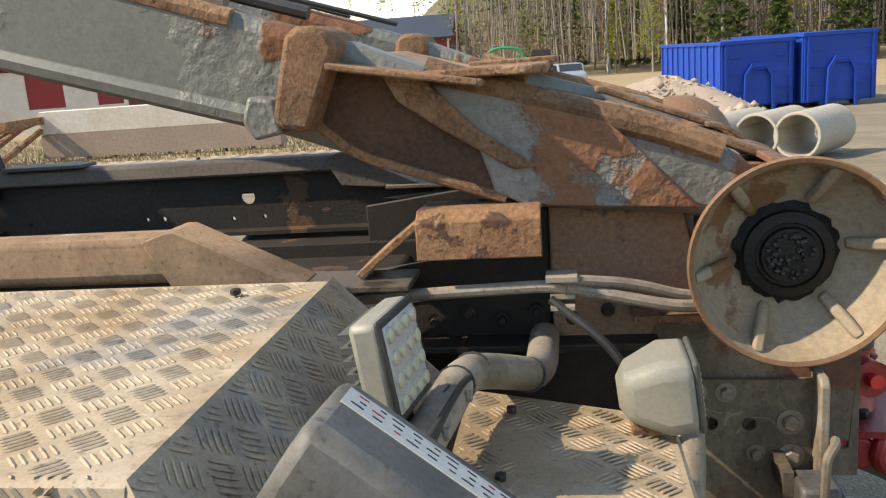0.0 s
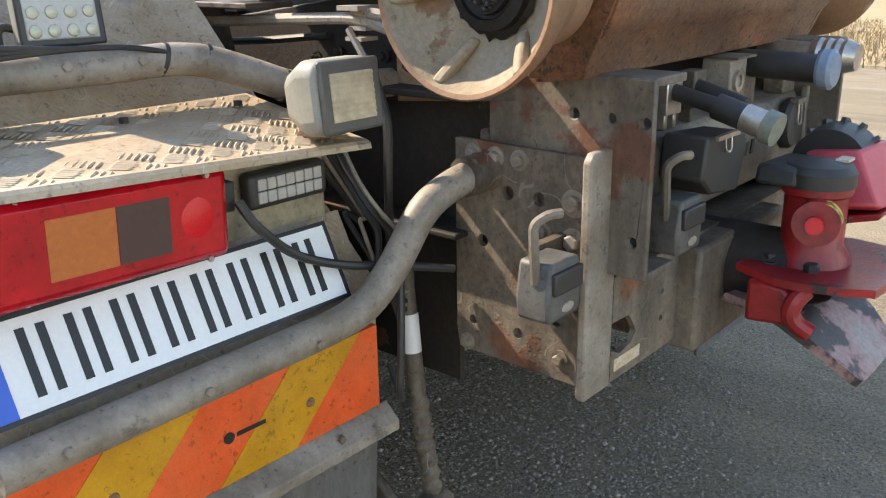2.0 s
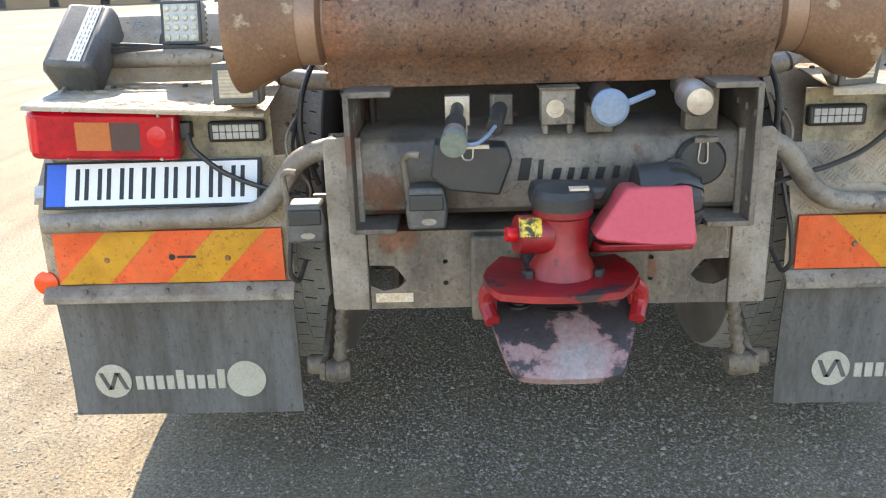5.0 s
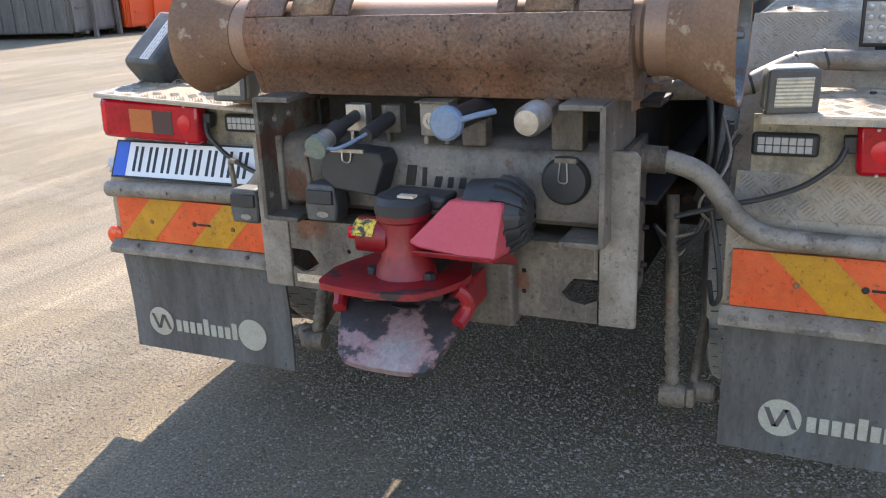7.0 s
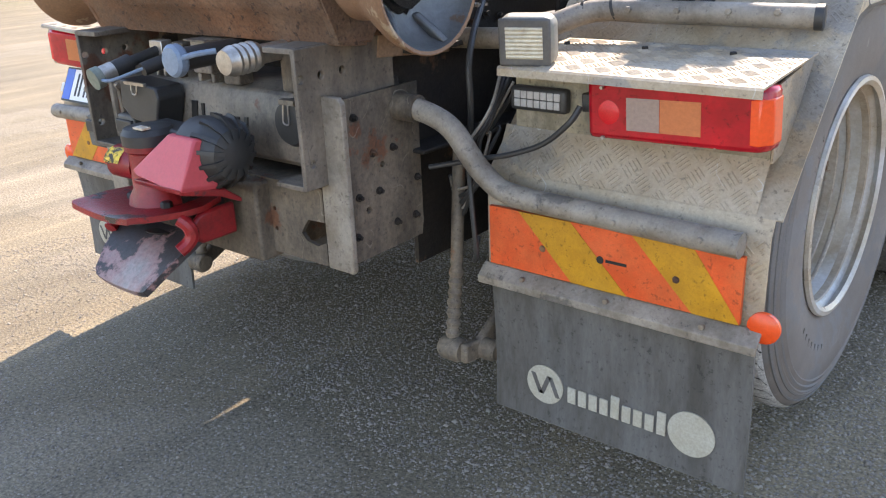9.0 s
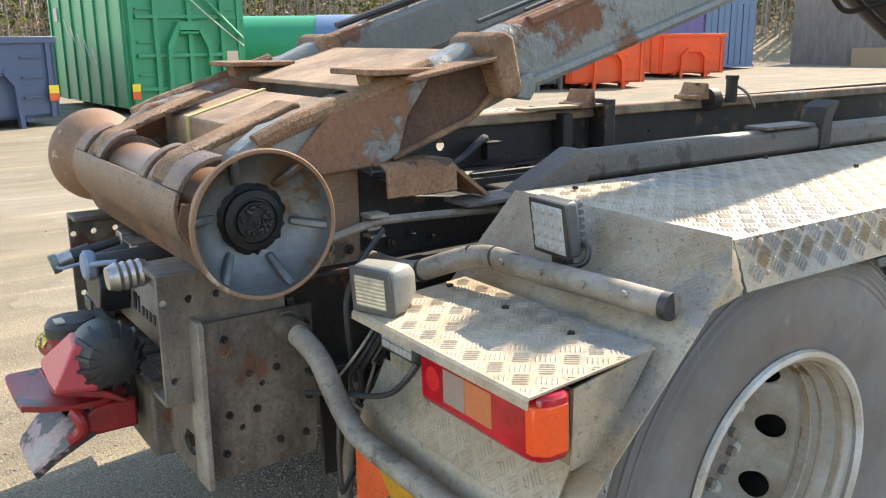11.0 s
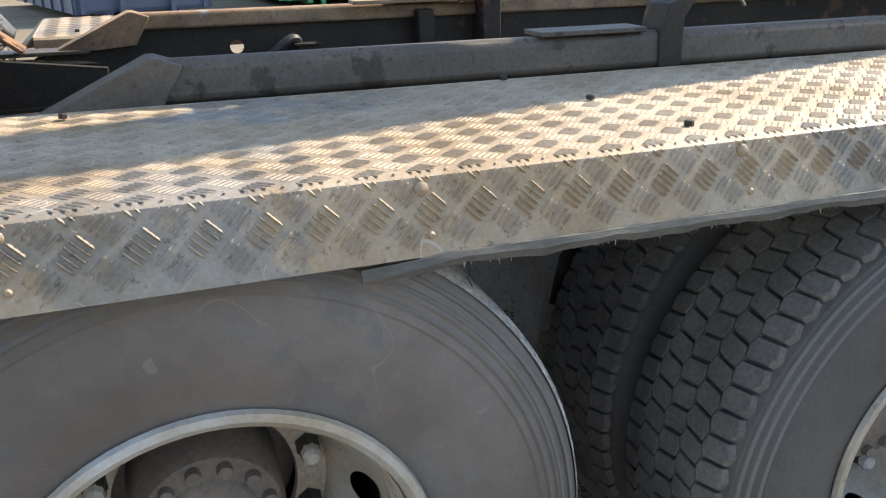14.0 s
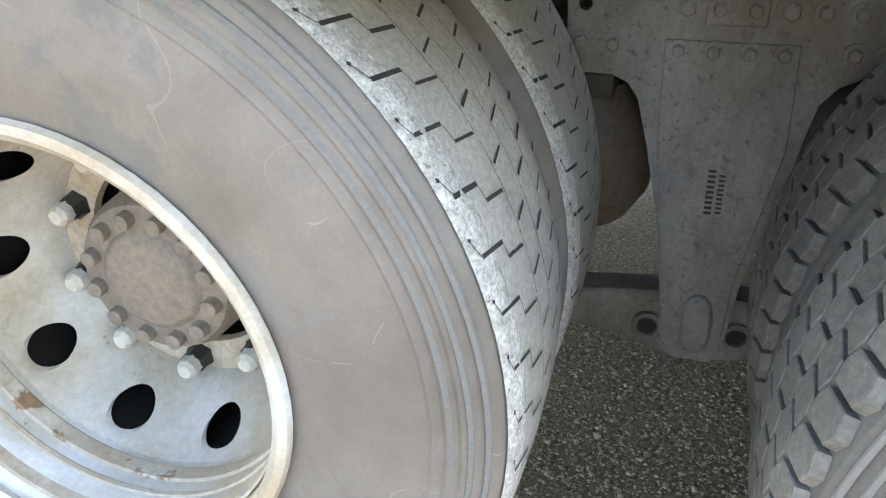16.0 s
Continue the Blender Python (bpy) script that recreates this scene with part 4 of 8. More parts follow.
def ring_disc(sectors, prof, hole_at, hole_r, seg=24):
    """A disc of revolution about x with one oval hole a sector; prof(u) gives (along, radius) for u in 0..1."""
    sh = Shape()
    da = 2 * math.pi / sectors
    for k in range(sectors):
        a0 = k * da
        outer, inner = [], []
        for j in range(seg):
            th = 2 * math.pi * j / seg
            c, sn = math.cos(th), math.sin(th)
            q = 1 / max(abs(c), abs(sn))
            outer.append((a0 + da / 2 * c * q, 0.5 + 0.5 * sn * q))
            inner.append((a0 + hole_r[0] * c, hole_at + hole_r[1] * sn))
        mid = [((p[0] * 0.35 + q[0] * 0.65), (p[1] * 0.35 + q[1] * 0.65)) for p, q in zip(outer, inner)]
        vs = []
        for ring, back in ((outer, 0), (mid, 0), (inner, 0), (inner, 0.012)):
            for a, u in ring:
                h, r = prof(u)
                vs.append((h - back, r * math.cos(a), r * math.sin(a)))
        fs = [(i * seg + j, i * seg + (j + 1) % seg, (i + 1) * seg + (j + 1) % seg, (i + 1) * seg + j) for i in range(3) for j in range(seg)]
        sh.add(vs, fs)
    return sh


def tyre_shape(off, r_add=0.0):
    p = [(-0.004, 0.278), (0.0, 0.292), (0.010, 0.32), (0.018, 0.37), (0.020, 0.41), (0.016, 0.438), (0.0185, 0.442), (0.014, 0.452), (0.0165, 0.456), (0.011, 0.466), (0.013, 0.470),
         (0.006, 0.482), (0.003, 0.490), (-0.004, 0.503), (-0.018, 0.513 + r_add), (-0.06, 0.519 + r_add), (-0.14, 0.521 + r_add), (-0.22, 0.519 + r_add), (-0.262, 0.513 + r_add),
         (-0.276, 0.503), (-0.29, 0.46), (-0.298, 0.41), (-0.29, 0.34), (-0.28, 0.292), (-0.276, 0.278)]
    return Shape().lathe([(a + off, r) for a, r in p], "x", seg=96, closed=True)


def tread_blocks(off, rows=5, count=74):
    """Interlocking six-sided rubber blocks round a driving tyre."""
    vs, fs = [], []
    half, top = 0.130, 0.5285
    wrow = 2 * half / rows
    da = 2 * math.pi / count
    for r in range(rows):
        slant = (0.07 if r % 2 else -0.07) * da
        for k in range(count):
            a0 = (k + 0.5 * (r % 2)) * da
            x0, x1 = -0.14 - half + r * wrow + 0.0048, -0.14 - half + (r + 1) * wrow - 0.0048
            b = len(vs)
            for lift, inset in ((-0.013, -0.0008), (-0.0012, 0.0), (0.0, 0.0014)):
                e = da * 0.5 - 0.0034 / 0.52 - inset / 0.52
                for x, sg, u in ((x0, -1, -e - slant), (x0 - 0.0064, -1, 0.0), (x0, -1, e - slant), (x1, 1, e + slant), (x1 + 0.0064, 1, 0.0), (x1, 1, -e + slant)):
                    xx = x - sg * inset
                    drop = max(0.0, abs(xx + 0.14) - 0.07) ** 2 * 2.6
                    rr = top + lift - drop
                    vs.append((xx + off, rr * math.cos(a0 + u), rr * math.sin(a0 + u)))
            fs.append(tuple(b + 12 + j for j in range(6)))
            for lv in (0, 6):
                fs += [(b + lv + j, b + lv + (j + 1) % 6, b + lv + 6 + (j + 1) % 6, b + lv + 6 + j) for j in range(6)]
    return vs, fs


def tread_slits(off, count=54):
    """Stepped sipes and thin grooves left in a worn smooth tread."""
    vs, fs = [], []
    lines = ((-0.018, 0.0, -0.064, -0.009, 0.0024), (-0.068, -0.029, -0.109, -0.037, 0.0021), (-0.064, -0.009, -0.068, -0.029, 0.0006), (-0.009, 0.020, -0.018, 0.0, 0.0006),
             (-0.007, 0.021, -0.011, 0.018, 0.0022), (-0.118, -0.013, -0.149, -0.006, 0.0019), (-0.162, -0.045, -0.196, -0.038, 0.0019), (-0.205, -0.020, -0.236, -0.012, 0.0020),
             (-0.244, -0.048, -0.262, -0.044, 0.0022), (-0.112, 0.0, -0.112, 0.061, 0.0005), (-0.157, 0.0, -0.157, 0.061, 0.0006), (-0.201, 0.0, -0.201, 0.061, 0.0005))
    jit = random.Random(17)
    for k in range(count):
        for xa, ta, xb, tb, half in lines:
            half *= jit.uniform(0.7, 1.1)
            dx, sh = jit.uniform(-0.001, 0.001), jit.uniform(-0.0015, 0.0015)
            n = 5
            a, d = Vector((xa + dx, ta + sh)), Vector((xb - xa, tb - ta))
            w = Vector((-d.y, d.x)).normalized() * half
            b = len(vs)
            for i in range(n + 1):
                for p in (a + d * (i / n) + w, a + d * (i / n) - w):
                    ang = 2 * math.pi * k / count + p.y / 0.52
                    rr = 0.5237 - abs(p.x + 0.14) ** 2 * 0.42
                    vs.append((p.x + off, rr * math.cos(ang), rr * math.sin(ang)))
            fs += [(b + 2 * i, b + 2 * i + 1, b + 2 * i + 3, b + 2 * i + 2) for i in range(n)]
    return vs, fs


def wheel(x, y, z, s, spin, driven):
    w = new("wheel")
    w.parent = truck
    w.matrix_basis = Matrix.Translation((s * x, y, z)) @ pose(0, 0, 0, spin) @ (Matrix.Diagonal((s, 1, 1, 1)))
    for off in (0.0, -0.335):
        t = part("tyre", tyre_shape(off, -0.004 if driven else 0.0), "tyre" if driven else "tyre_worn", w)
        if driven:
            tagged(quick("tread_block", *tread_blocks(off), "tread", t), kind="stuff")
        else:
            band = Shape().lathe([(a + off, r) for a, r in ((-0.012, 0.5120), (-0.022, 0.5165), (-0.06, 0.5205), (-0.14, 0.5225), (-0.22, 0.5205), (-0.258, 0.5165), (-0.272, 0.508), (-0.274, 0.50))], "x", seg=96, cap=False)
            part("tread_band", band, "tread_worn", t)
            edge = Shape().lathe([(a + off, r) for a, r in ((-0.008, 0.5095), (-0.012, 0.5130), (-0.022, 0.5177), (-0.034, 0.5192), (-0.044, 0.5192), (-0.050, 0.5188))], "x", seg=96, cap=False)
            part("scuffed_shoulder", edge, "chalk", t, "white scuffed tyre shoulder")
            tagged(quick("tread_slit", *tread_slits(off), "slit", t), kind="stuff")
    r = Shape().lathe([(0.004, 0.264), (0.012, 0.274), (0.010, 0.284), (0.002, 0.287), (-0.006, 0.282), (-0.012, 0.270), (-0.022, 0.262), (-0.04, 0.256), (-0.09, 0.254), (-0.135, 0.251),
                       (-0.135, 0.262), (-0.60, 0.268), (-0.60, 0.28), (-0.02, 0.283)], "x", seg=64, closed=True)
    rim = part("rim", r, "rim", w)

    for x0, x1, r0 in ((-0.020, -0.050, 0.2580), (-0.066, -0.078, 0.2540), (-0.094, -0.122, 0.2515)):
        part("rust_band", Shape().lathe([(x0, r0 + 0.002), (x0 - 0.003, r0 - 0.0015), (x1 + 0.003, r0 - 0.002), (x1, r0 + 0.001)], "x", seg=64, cap=False), "rim_rust", rim)

    def prof(u):
        # from the barrel (u = 1) inwards to the bolt face (u = 0)
        pts = [(0.0, -0.264, 0.190), (0.10, -0.256, 0.198), (0.5, -0.196, 0.228), (0.85, -0.148, 0.247), (1.0, -0.128, 0.252)]
        for p, q in zip(pts, pts[1:]):
            if u <= q[0]:
                f = (u - p[0]) / (q[0] - p[0])
                return p[1] + (q[1] - p[1]) * f, p[2] + (q[2] - p[2]) * f
        return pts[-1][1:]

    part("rim_dish", ring_disc(10, prof, 0.62, (0.128, 0.27)), "rim", rim)
    part("bolt_face", Shape().lathe([(-0.268, 0.193), (-0.262, 0.188), (-0.262, 0.142), (-0.275, 0.140), (-0.285, 0.16), (-0.285, 0.193)], "x", seg=48, closed=True), "rustnut", rim)
    h = Shape().lathe([(-0.42, 0.150), (-0.33, 0.150), (-0.33, 0.120), (-0.205, 0.112), (-0.190, 0.104), (-0.186, 0.072), (-0.180, 0.066), (-0.177, 0.060), (-0.175, 0.0)], "x", seg=48)
    hub = part("hub", h, "hub", w)
    # Near-black drum and an added sleeve over the barrel wall paint the holes' shade.
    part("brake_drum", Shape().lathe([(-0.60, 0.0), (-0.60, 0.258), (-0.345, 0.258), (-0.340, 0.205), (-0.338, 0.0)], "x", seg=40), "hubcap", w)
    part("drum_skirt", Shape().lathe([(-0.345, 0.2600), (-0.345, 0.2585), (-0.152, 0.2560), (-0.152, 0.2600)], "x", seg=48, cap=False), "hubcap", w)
    if not driven:
        for k in range(14):
            a = radians(20 + 5.2 * k + (40 if k > 6 else 0))
            mk = Matrix.Rotation(a, 4, "X")
            part("sidewall_mark", Shape().span((0.0145, -0.004 - 0.003 * (k % 2), 0.352), (0.0178, 0.004, 0.368 + 0.004 * (k % 3)), mk), "tyre_worn", w)
    for r0, r1, h0 in ((0.455, 0.462, 0.0150), (0.474, 0.481, 0.0100), (0.490, 0.497, 0.0045)):
        part("sidewall_ring", Shape().lathe([(h0 - 0.001, r0), (h0 + 0.0015, r0 + 0.0015), (h0 - 0.001, r1 - 0.001), (h0 - 0.004, r1)], "x", seg=96, cap=False), "sidewall", w)
    for k in range(12):
        a = 2 * math.pi * (k + 0.3) / 12
        part("hub_bolt", Shape().lathe([(-0.190, 0.012), (-0.173, 0.011), (-0.171, 0.007), (-0.171, 0)], "x", (0, 0.087 * math.cos(a), 0.087 * math.sin(a)), 12), "hub", hub)
    for k in range(10):
        a = 2 * math.pi * (k + 0.5) / 10
        c = (0, 0.1675 * math.cos(a), 0.1675 * math.sin(a))
        nut = part("wheel_nut", Shape().lathe([(-0.262, 0.021), (-0.258, 0.0215), (-0.252, 0.0185), (-0.236, 0.018)], "x", c, 6), "black", w)
        part("nut_cap", Shape().lathe([(-0.238, 0.0165), (-0.222, 0.0155), (-0.215, 0.010), (-0.214, 0.0)], "x", c, 8), "cap_white", nut)


def rear_frame():
    for s in (-1, 1):
        d = "x" if s > 0 else "-x"
        sp = Shape().holed([(-0.250, 0.602), (-0.002, 0.606), (0.004, 0.640), (0.004, 0.958), (-0.250, 0.955)],
                           [(-0.098, 0.884, 0.011), (-0.155, 0.883, 0.011), (-0.05, 0.80, 0.010), (-0.19, 0.70, 0.010), (-0.12, 0.66, 0.009), (-0.03, 0.66, 0.008)] if s < 0 else [(-0.07, 0.90, 0.007), (-0.12, 0.80, 0.007), (-0.17, 0.71, 0.008)], "x", s * 0.402, s * 0.414)
        ob = part("side_plate", sp, "frame", truck, "grimy steel plate with bolts", bevel=0.0)
        grid = [(-0.21 + 0.062 * (k % 5) + 0.012 * (k // 5 % 2), 0.66 + 0.085 * (k // 5), 0.0055) for k in range(20) if k % 3 != 1 and k % 5 < 4]
        for y, z, r in grid if s > 0 else ((-0.216, 0.887, 0.013), (-0.217, 0.830, 0.013), (-0.165, 0.835, 0.009), (-0.033, 0.937, 0.010), (-0.075, 0.937, 0.010), (-0.12, 0.937, 0.010), (-0.20, 0.64, 0.009), (-0.02, 0.62, 0.009)):
            part("bolt", Shape().bolt((s * 0.4142, y, z), d, r, 0.013), "pipe" if s < 0 else "dark", ob)
        b = Shape().prism([(s * 0.375, 0.600), (s * 0.448, 0.600), (s * 0.452, 0.606), (s * 0.452, 0.958), (s * 0.442, 0.970), (s * 0.375, 0.970)], "y", -0.264, -0.250)
        part("upright_bar", b, "pipe", truck, bevel=0.003)
        c = Shape().holed([(-0.322, 0.787), (-0.05, 0.787), (-0.05, 1.066), (-0.322, 1.066)], [(-0.311, 1.008, 0.008), (-0.258, 1.010, 0.008), (-0.20, 1.012, 0.008), (-0.30, 0.84, 0.008)], "x", s * 0.386, s * 0.398)
        c.span((s * 0.306, -0.322, 1.056), (s * 0.392, -0.19, 1.068))
        c.span((s * 0.306, -0.322, 0.785), (s * 0.392, -0.21, 0.796))
        part("channel_bracket", c, "bracket", truck, bevel=0.002)
        # damper beside the frame, with its threaded end and joint
        rd = part("damper", Shape().rod((s * 0.462, 0.085, 0.80), (s * 0.478, 0.04, 0.53), 0.015, 14), "frame", truck, "thin damper rod with threaded end")
        if s < 0:
            part("label_strip", Shape().rod((s * 0.470, 0.062, 0.665), (s * 0.474, 0.052, 0.60), 0.0158, 14), "white", rd)
        thr = [(0.0, 0.013)] + [(0.008 + 0.012 * k, 0.0185 if k % 2 else 0.014) for k in range(14)] + [(0.18, 0.012)]
        a, e = Vector((s * 0.478, 0.04, 0.53)), Vector((s * 0.493, -0.005, 0.355))
        part("spring", Shape().lathe(thr, "z", m=Matrix.Translation(a) @ (e - a).to_track_quat("Z", "Y").to_matrix().to_4x4(), seg=14), "frame", rd)
        part("eye", Shape().lathe([(-0.03, 0.0), (-0.03, 0.024), (-0.02, 0.030), (0.02, 0.030), (0.03, 0.024), (0.03, 0)], "x", (s * 0.496, -0.008, 0.335), 18), "frame", rd)
        part("eye", Shape().lathe([(-0.028, 0.0), (-0.028, 0.020), (-0.02, 0.026), (0.02, 0.026), (0.028, 0.02), (0.028, 0)], "x", (s * 0.556, 0.05, 0.325), 18), "frame", rd)
        lk = Shape().prism([(-0.02, 0.31), (0.05, 0.30), (0.30, 0.42), (0.30, 0.52), (0.04, 0.35), (-0.02, 0.36)], "x", s * 0.525, s * 0.545)
        part("link_arm", lk, "frame", rd, bevel=0.006)
    low = Shape()
    cut = [(0.372, 0.655), (0.345, 0.642), (0.312, 0.648), (0.296, 0.664), (0.308, 0.682), (0.322, 0.698), (0.372, 0.70)]
    poly = [(-0.372, 0.602), (0.372, 0.602)] + cut + [(0.372, 0.765), (-0.372, 0.765)] + [(-x, z) for x, z in cut[::-1]]
    low.holed(poly, [(-0.213, 0.705, 0.0055), (-0.213, 0.658, 0.0055), (0.213, 0.705, 0.0055), (0.213, 0.658, 0.0055)], "y", -0.262, -0.252, 12)
    low.span((-0.372, -0.262, 0.765), (0.372, -0.05, 0.773))
    lp = part("lower_plate", low, "frame", truck, "grimy grey steel cross plate", bevel=0.0)
    part("draw_box", Shape().span((-0.16, -0.30, 0.585), (0.20, -0.05, 0.768)), "frame", truck, bevel=0.008)
    part("sticker", Shape().span((-0.362, -0.2635, 0.617), (-0.283, -0.2622, 0.637)), "sticker", lp, "worn orange sticker")
    beam = Shape().prism([(-0.225, 0.800), (-0.245, 0.815), (-0.252, 0.84), (-0.250, 0.930), (-0.236, 0.958), (-0.205, 0.970), (-0.02, 0.970), (-0.02, 0.80)], "x", -0.386, 0.386)
    bm_ = part("cross_beam", beam, "beam", truck, "grimy dark cross beam with cut lettering", bevel=0.006)
    # the maker's name in the beam, as plain strokes
    for k, (x, w, h) in enumerate(((-0.062, 0.030, 0.046), (-0.022, 0.014, 0.042), (0.006, 0.022, 0.024), (0.038, 0.016, 0.024), (0.064, 0.020, 0.024), (0.094, 0.022, 0.024), (0.128, 0.018, 0.026))):
        part("stroke", Shape().prism([(x, 0.872), (x + w * 0.75, 0.872), (x + w, 0.872 + h), (x + w * 0.3, 0.872 + h)], "y", -0.2535, -0.249), "ink", bm_)
    part("back_wall", Shape().span((-0.386, -0.06, 0.62), (0.386, -0.04, 1.06)), "dark", truck, bevel=0.0)
    chrome = Shape().lathe([(0.24, 0.0), (0.24, 0.040), (0.25, 0.046), (0.31, 0.046), (0.315, 0.036), (0.33, 0.034), (0.335, 0.0)], "x", (0, 1.552, 0.658), 24)
    part("valve_chamber", chrome, "steel", truck, "shiny metal valve chamber")
    # dark blocks added between the rails to stop light through the chassis
    for y0, y1, z0, z1 in ((0.10, 0.40, 0.80, 1.0), (0.50, 0.95, 0.72, 1.0), (1.05, 1.75, 0.78, 1.01), (1.8, 2.5, 0.66, 1.0), (2.55, 3.4, 0.75, 1.0), (3.4, 4.7, 0.55, 1.01)):
        part("cross_member", Shape().span((-0.359, y0, z0), (0.359, y1, z1)), "dark", truck, bevel=0.02)
    for y, z in ((0.68, 0.633), (1.98, 0.53)):
        part("axle", Shape().lathe([(-0.84, 0.0), (-0.84, 0.06), (-0.5, 0.075), (-0.22, 0.075), (-0.14, 0.17), (0.14, 0.17), (0.22, 0.075), (0.5, 0.075), (0.84, 0.06), (0.84, 0.0)], "x", (0, y, z), 24), "dark", truck)
    for s in (-1, 1):
        part("brake_chamber", Shape().lathe([(1.48, 0.0), (1.48, 0.08), (1.53, 0.10), (1.60, 0.10), (1.66, 0.085), (1.72, 0.06), (1.72, 0.0)], "y", (s * 0.44, 0, 0.72), 20), "dark", truck)
        # Unseen panels added beside the rails to keep sun patches off the ground.
        part("mud_apron", Shape().span((s * 0.445, 1.70, 1.070), (s * 0.583, 2.45, 1.076)), "dark", truck)
        part("mud_apron", Shape().span((s * 0.445, 2.75, 1.070), (s * 0.70, 3.60, 1.076)), "dark", truck)
        # Dark panel added to cover sunlit ground showing under the chassis.
        part("inner_guard", Shape().span((s * 0.34, 0.05, 0.50), (s * 0.352, 1.0, 0.80)), "dark", truck)
        part("bellow_plate", Shape().span((s * 0.18, 0.88, 0.76), (s * 0.50, 1.20, 0.80)), "dark", truck, bevel=0.004)
        bag = Shape().lathe([(0.49, 0.0), (0.49, 0.06), (0.51, 0.11), (0.56, 0.142), (0.64, 0.150), (0.70, 0.146), (0.755, 0.11), (0.765, 0.0)], "z", (s * 0.34, 1.115, 0), 28)
        part("air_bellow", bag, "slide", truck)
        hx = "x" if s > 0 else "-x"
        hg = Shape().holed([(1.13, 0.84), (1.140, 0.815), (1.157, 0.807), (1.198, 0.806), (1.222, 0.795), (1.238, 0.772), (1.258, 0.696), (1.281, 0.586), (1.298, 0.458), (1.308, 0.350), (1.330, 0.330), (1.388, 0.330),
                            (1.404, 0.349), (1.410, 0.40), (1.418, 0.476), (1.439, 0.575), (1.462, 0.673), (1.474, 0.735), (1.484, 0.780), (1.505, 0.806), (1.536, 0.822), (1.60, 0.83), (1.60, 1.02), (1.13, 1.02)],
                           [(1.155, 0.906, 0.010), (1.575, 0.906, 0.010)], "x", s * 0.500, s * 0.522)
        h = part("spring_hanger", hg, "hanger", truck, "cast steel spring hanger with bolts", bevel=0.0)
        web = Shape().prism([(1.269, 0.862), (1.271, 0.72), (1.299, 0.458), (1.312, 0.352), (1.402, 0.352), (1.408, 0.476), (1.452, 0.708), (1.449, 0.862)], "x", s * 0.5215, s * 0.5255)
        part("raised_web", web, "hanger", h, bevel=0.003)
        part("bolt_pad", Shape().span((s * 0.5215, 1.320, 0.884), (s * 0.5265, 1.402, 0.932)), "hanger", h, bevel=0.004)
        for y in (1.289, 1.336, 1.384, 1.429):
            part("bolt", Shape().bolt((s * 0.5256, y, 0.848), hx, 0.0095, 0.011), "hanger", h)
        for y, r in ((1.296, 0.012), (1.338, 0.010), (1.384, 0.010), (1.429, 0.013), (1.472, 0.010), (1.517, 0.010)):
            part("bolt", Shape().bolt((s * (0.5268 if 1.32 < y < 1.40 else 0.5225), y, 0.907), hx, r, 0.012), "hanger", h)
        for y, z in ((1.152, 0.853), (1.197, 0.851), (1.516, 0.852), (1.552, 0.851)):
            part("bolt", Shape().bolt((s * 0.5225, y, z), hx, 0.010, 0.011), "hanger", h)
        knob = Shape().prism([(1.338, 0.372), (1.336, 0.420), (1.342, 0.446), (1.352, 0.458), (1.370, 0.458), (1.380, 0.446), (1.386, 0.420), (1.384, 0.372), (1.372, 0.352), (1.350, 0.352)], "x", s * 0.525, s * 0.538)
        part("cast_boss", knob, "hanger", h, bevel=0.006)
        mark = Shape()
        for k in range(9):
            mark.span((s * 0.5254, 1.350, 0.600 + 0.0085 * k), (s * 0.5260, 1.361, 0.6045 + 0.0085 * k)).span((s * 0.5254, 1.366, 0.602 + 0.0075 * k), (s * 0.5260, 1.375, 0.6055 + 0.0075 * k))
        part("cast_mark", mark, "dark", h)
        beam = Shape().prism([(0.95, 0.375), (0.95, 0.425), (1.17, 0.424), (1.29, 0.436), (1.41, 0.436), (1.51, 0.428), (1.75, 0.415), (1.75, 0.365), (1.516, 0.350), (1.43, 0.318), (1.36, 0.309), (1.30, 0.318), (1.23, 0.345)], "x", s * 0.43, s * 0.497)
        sp = part("spring_beam", beam, "hanger", truck, "dusty brown balance beam", bevel=0.008)
        for y in (1.284, 1.428):
            eye = Shape().lathe([(s * 0.488, 0.015), (s * 0.488, 0.026), (s * 0.506, 0.026), (s * 0.510, 0.022), (s * 0.506, 0.017)], "x", (0, y, 0.372), 24, closed=True)
            part("eye_ring", eye, "hanger", sp)
            part("eye_rubber", Shape().lathe([(s * 0.49, 0.0), (s * 0.49, 0.017), (s * 0.4975, 0.017), (s * 0.4975, 0.0)], "x", (0, y, 0.372), 20), "hubcap", sp)
        # Unseen box added ahead of the wheels to cast the truck's forward shadow.
        tk = Shape().prism([(2.95, 0.45), (2.95, 1.05), (4.6, 1.05), (4.6, 0.45)], "x", s * 0.56, s * 1.18)
        part("fuel_tank", tk, "dark", truck, bevel=0.05)


for s in (-1, 1):
    rail(s)
    fender(s)
    tail_light(s)
    marker_board(s)
    mudflap(s)
    bumper_pipe(s)
    wheel(1.147, 0.680, 0.630, s, 34.8, False)
    wheel(1.160, 1.955, 0.535, s, 20, True)
rear_frame()


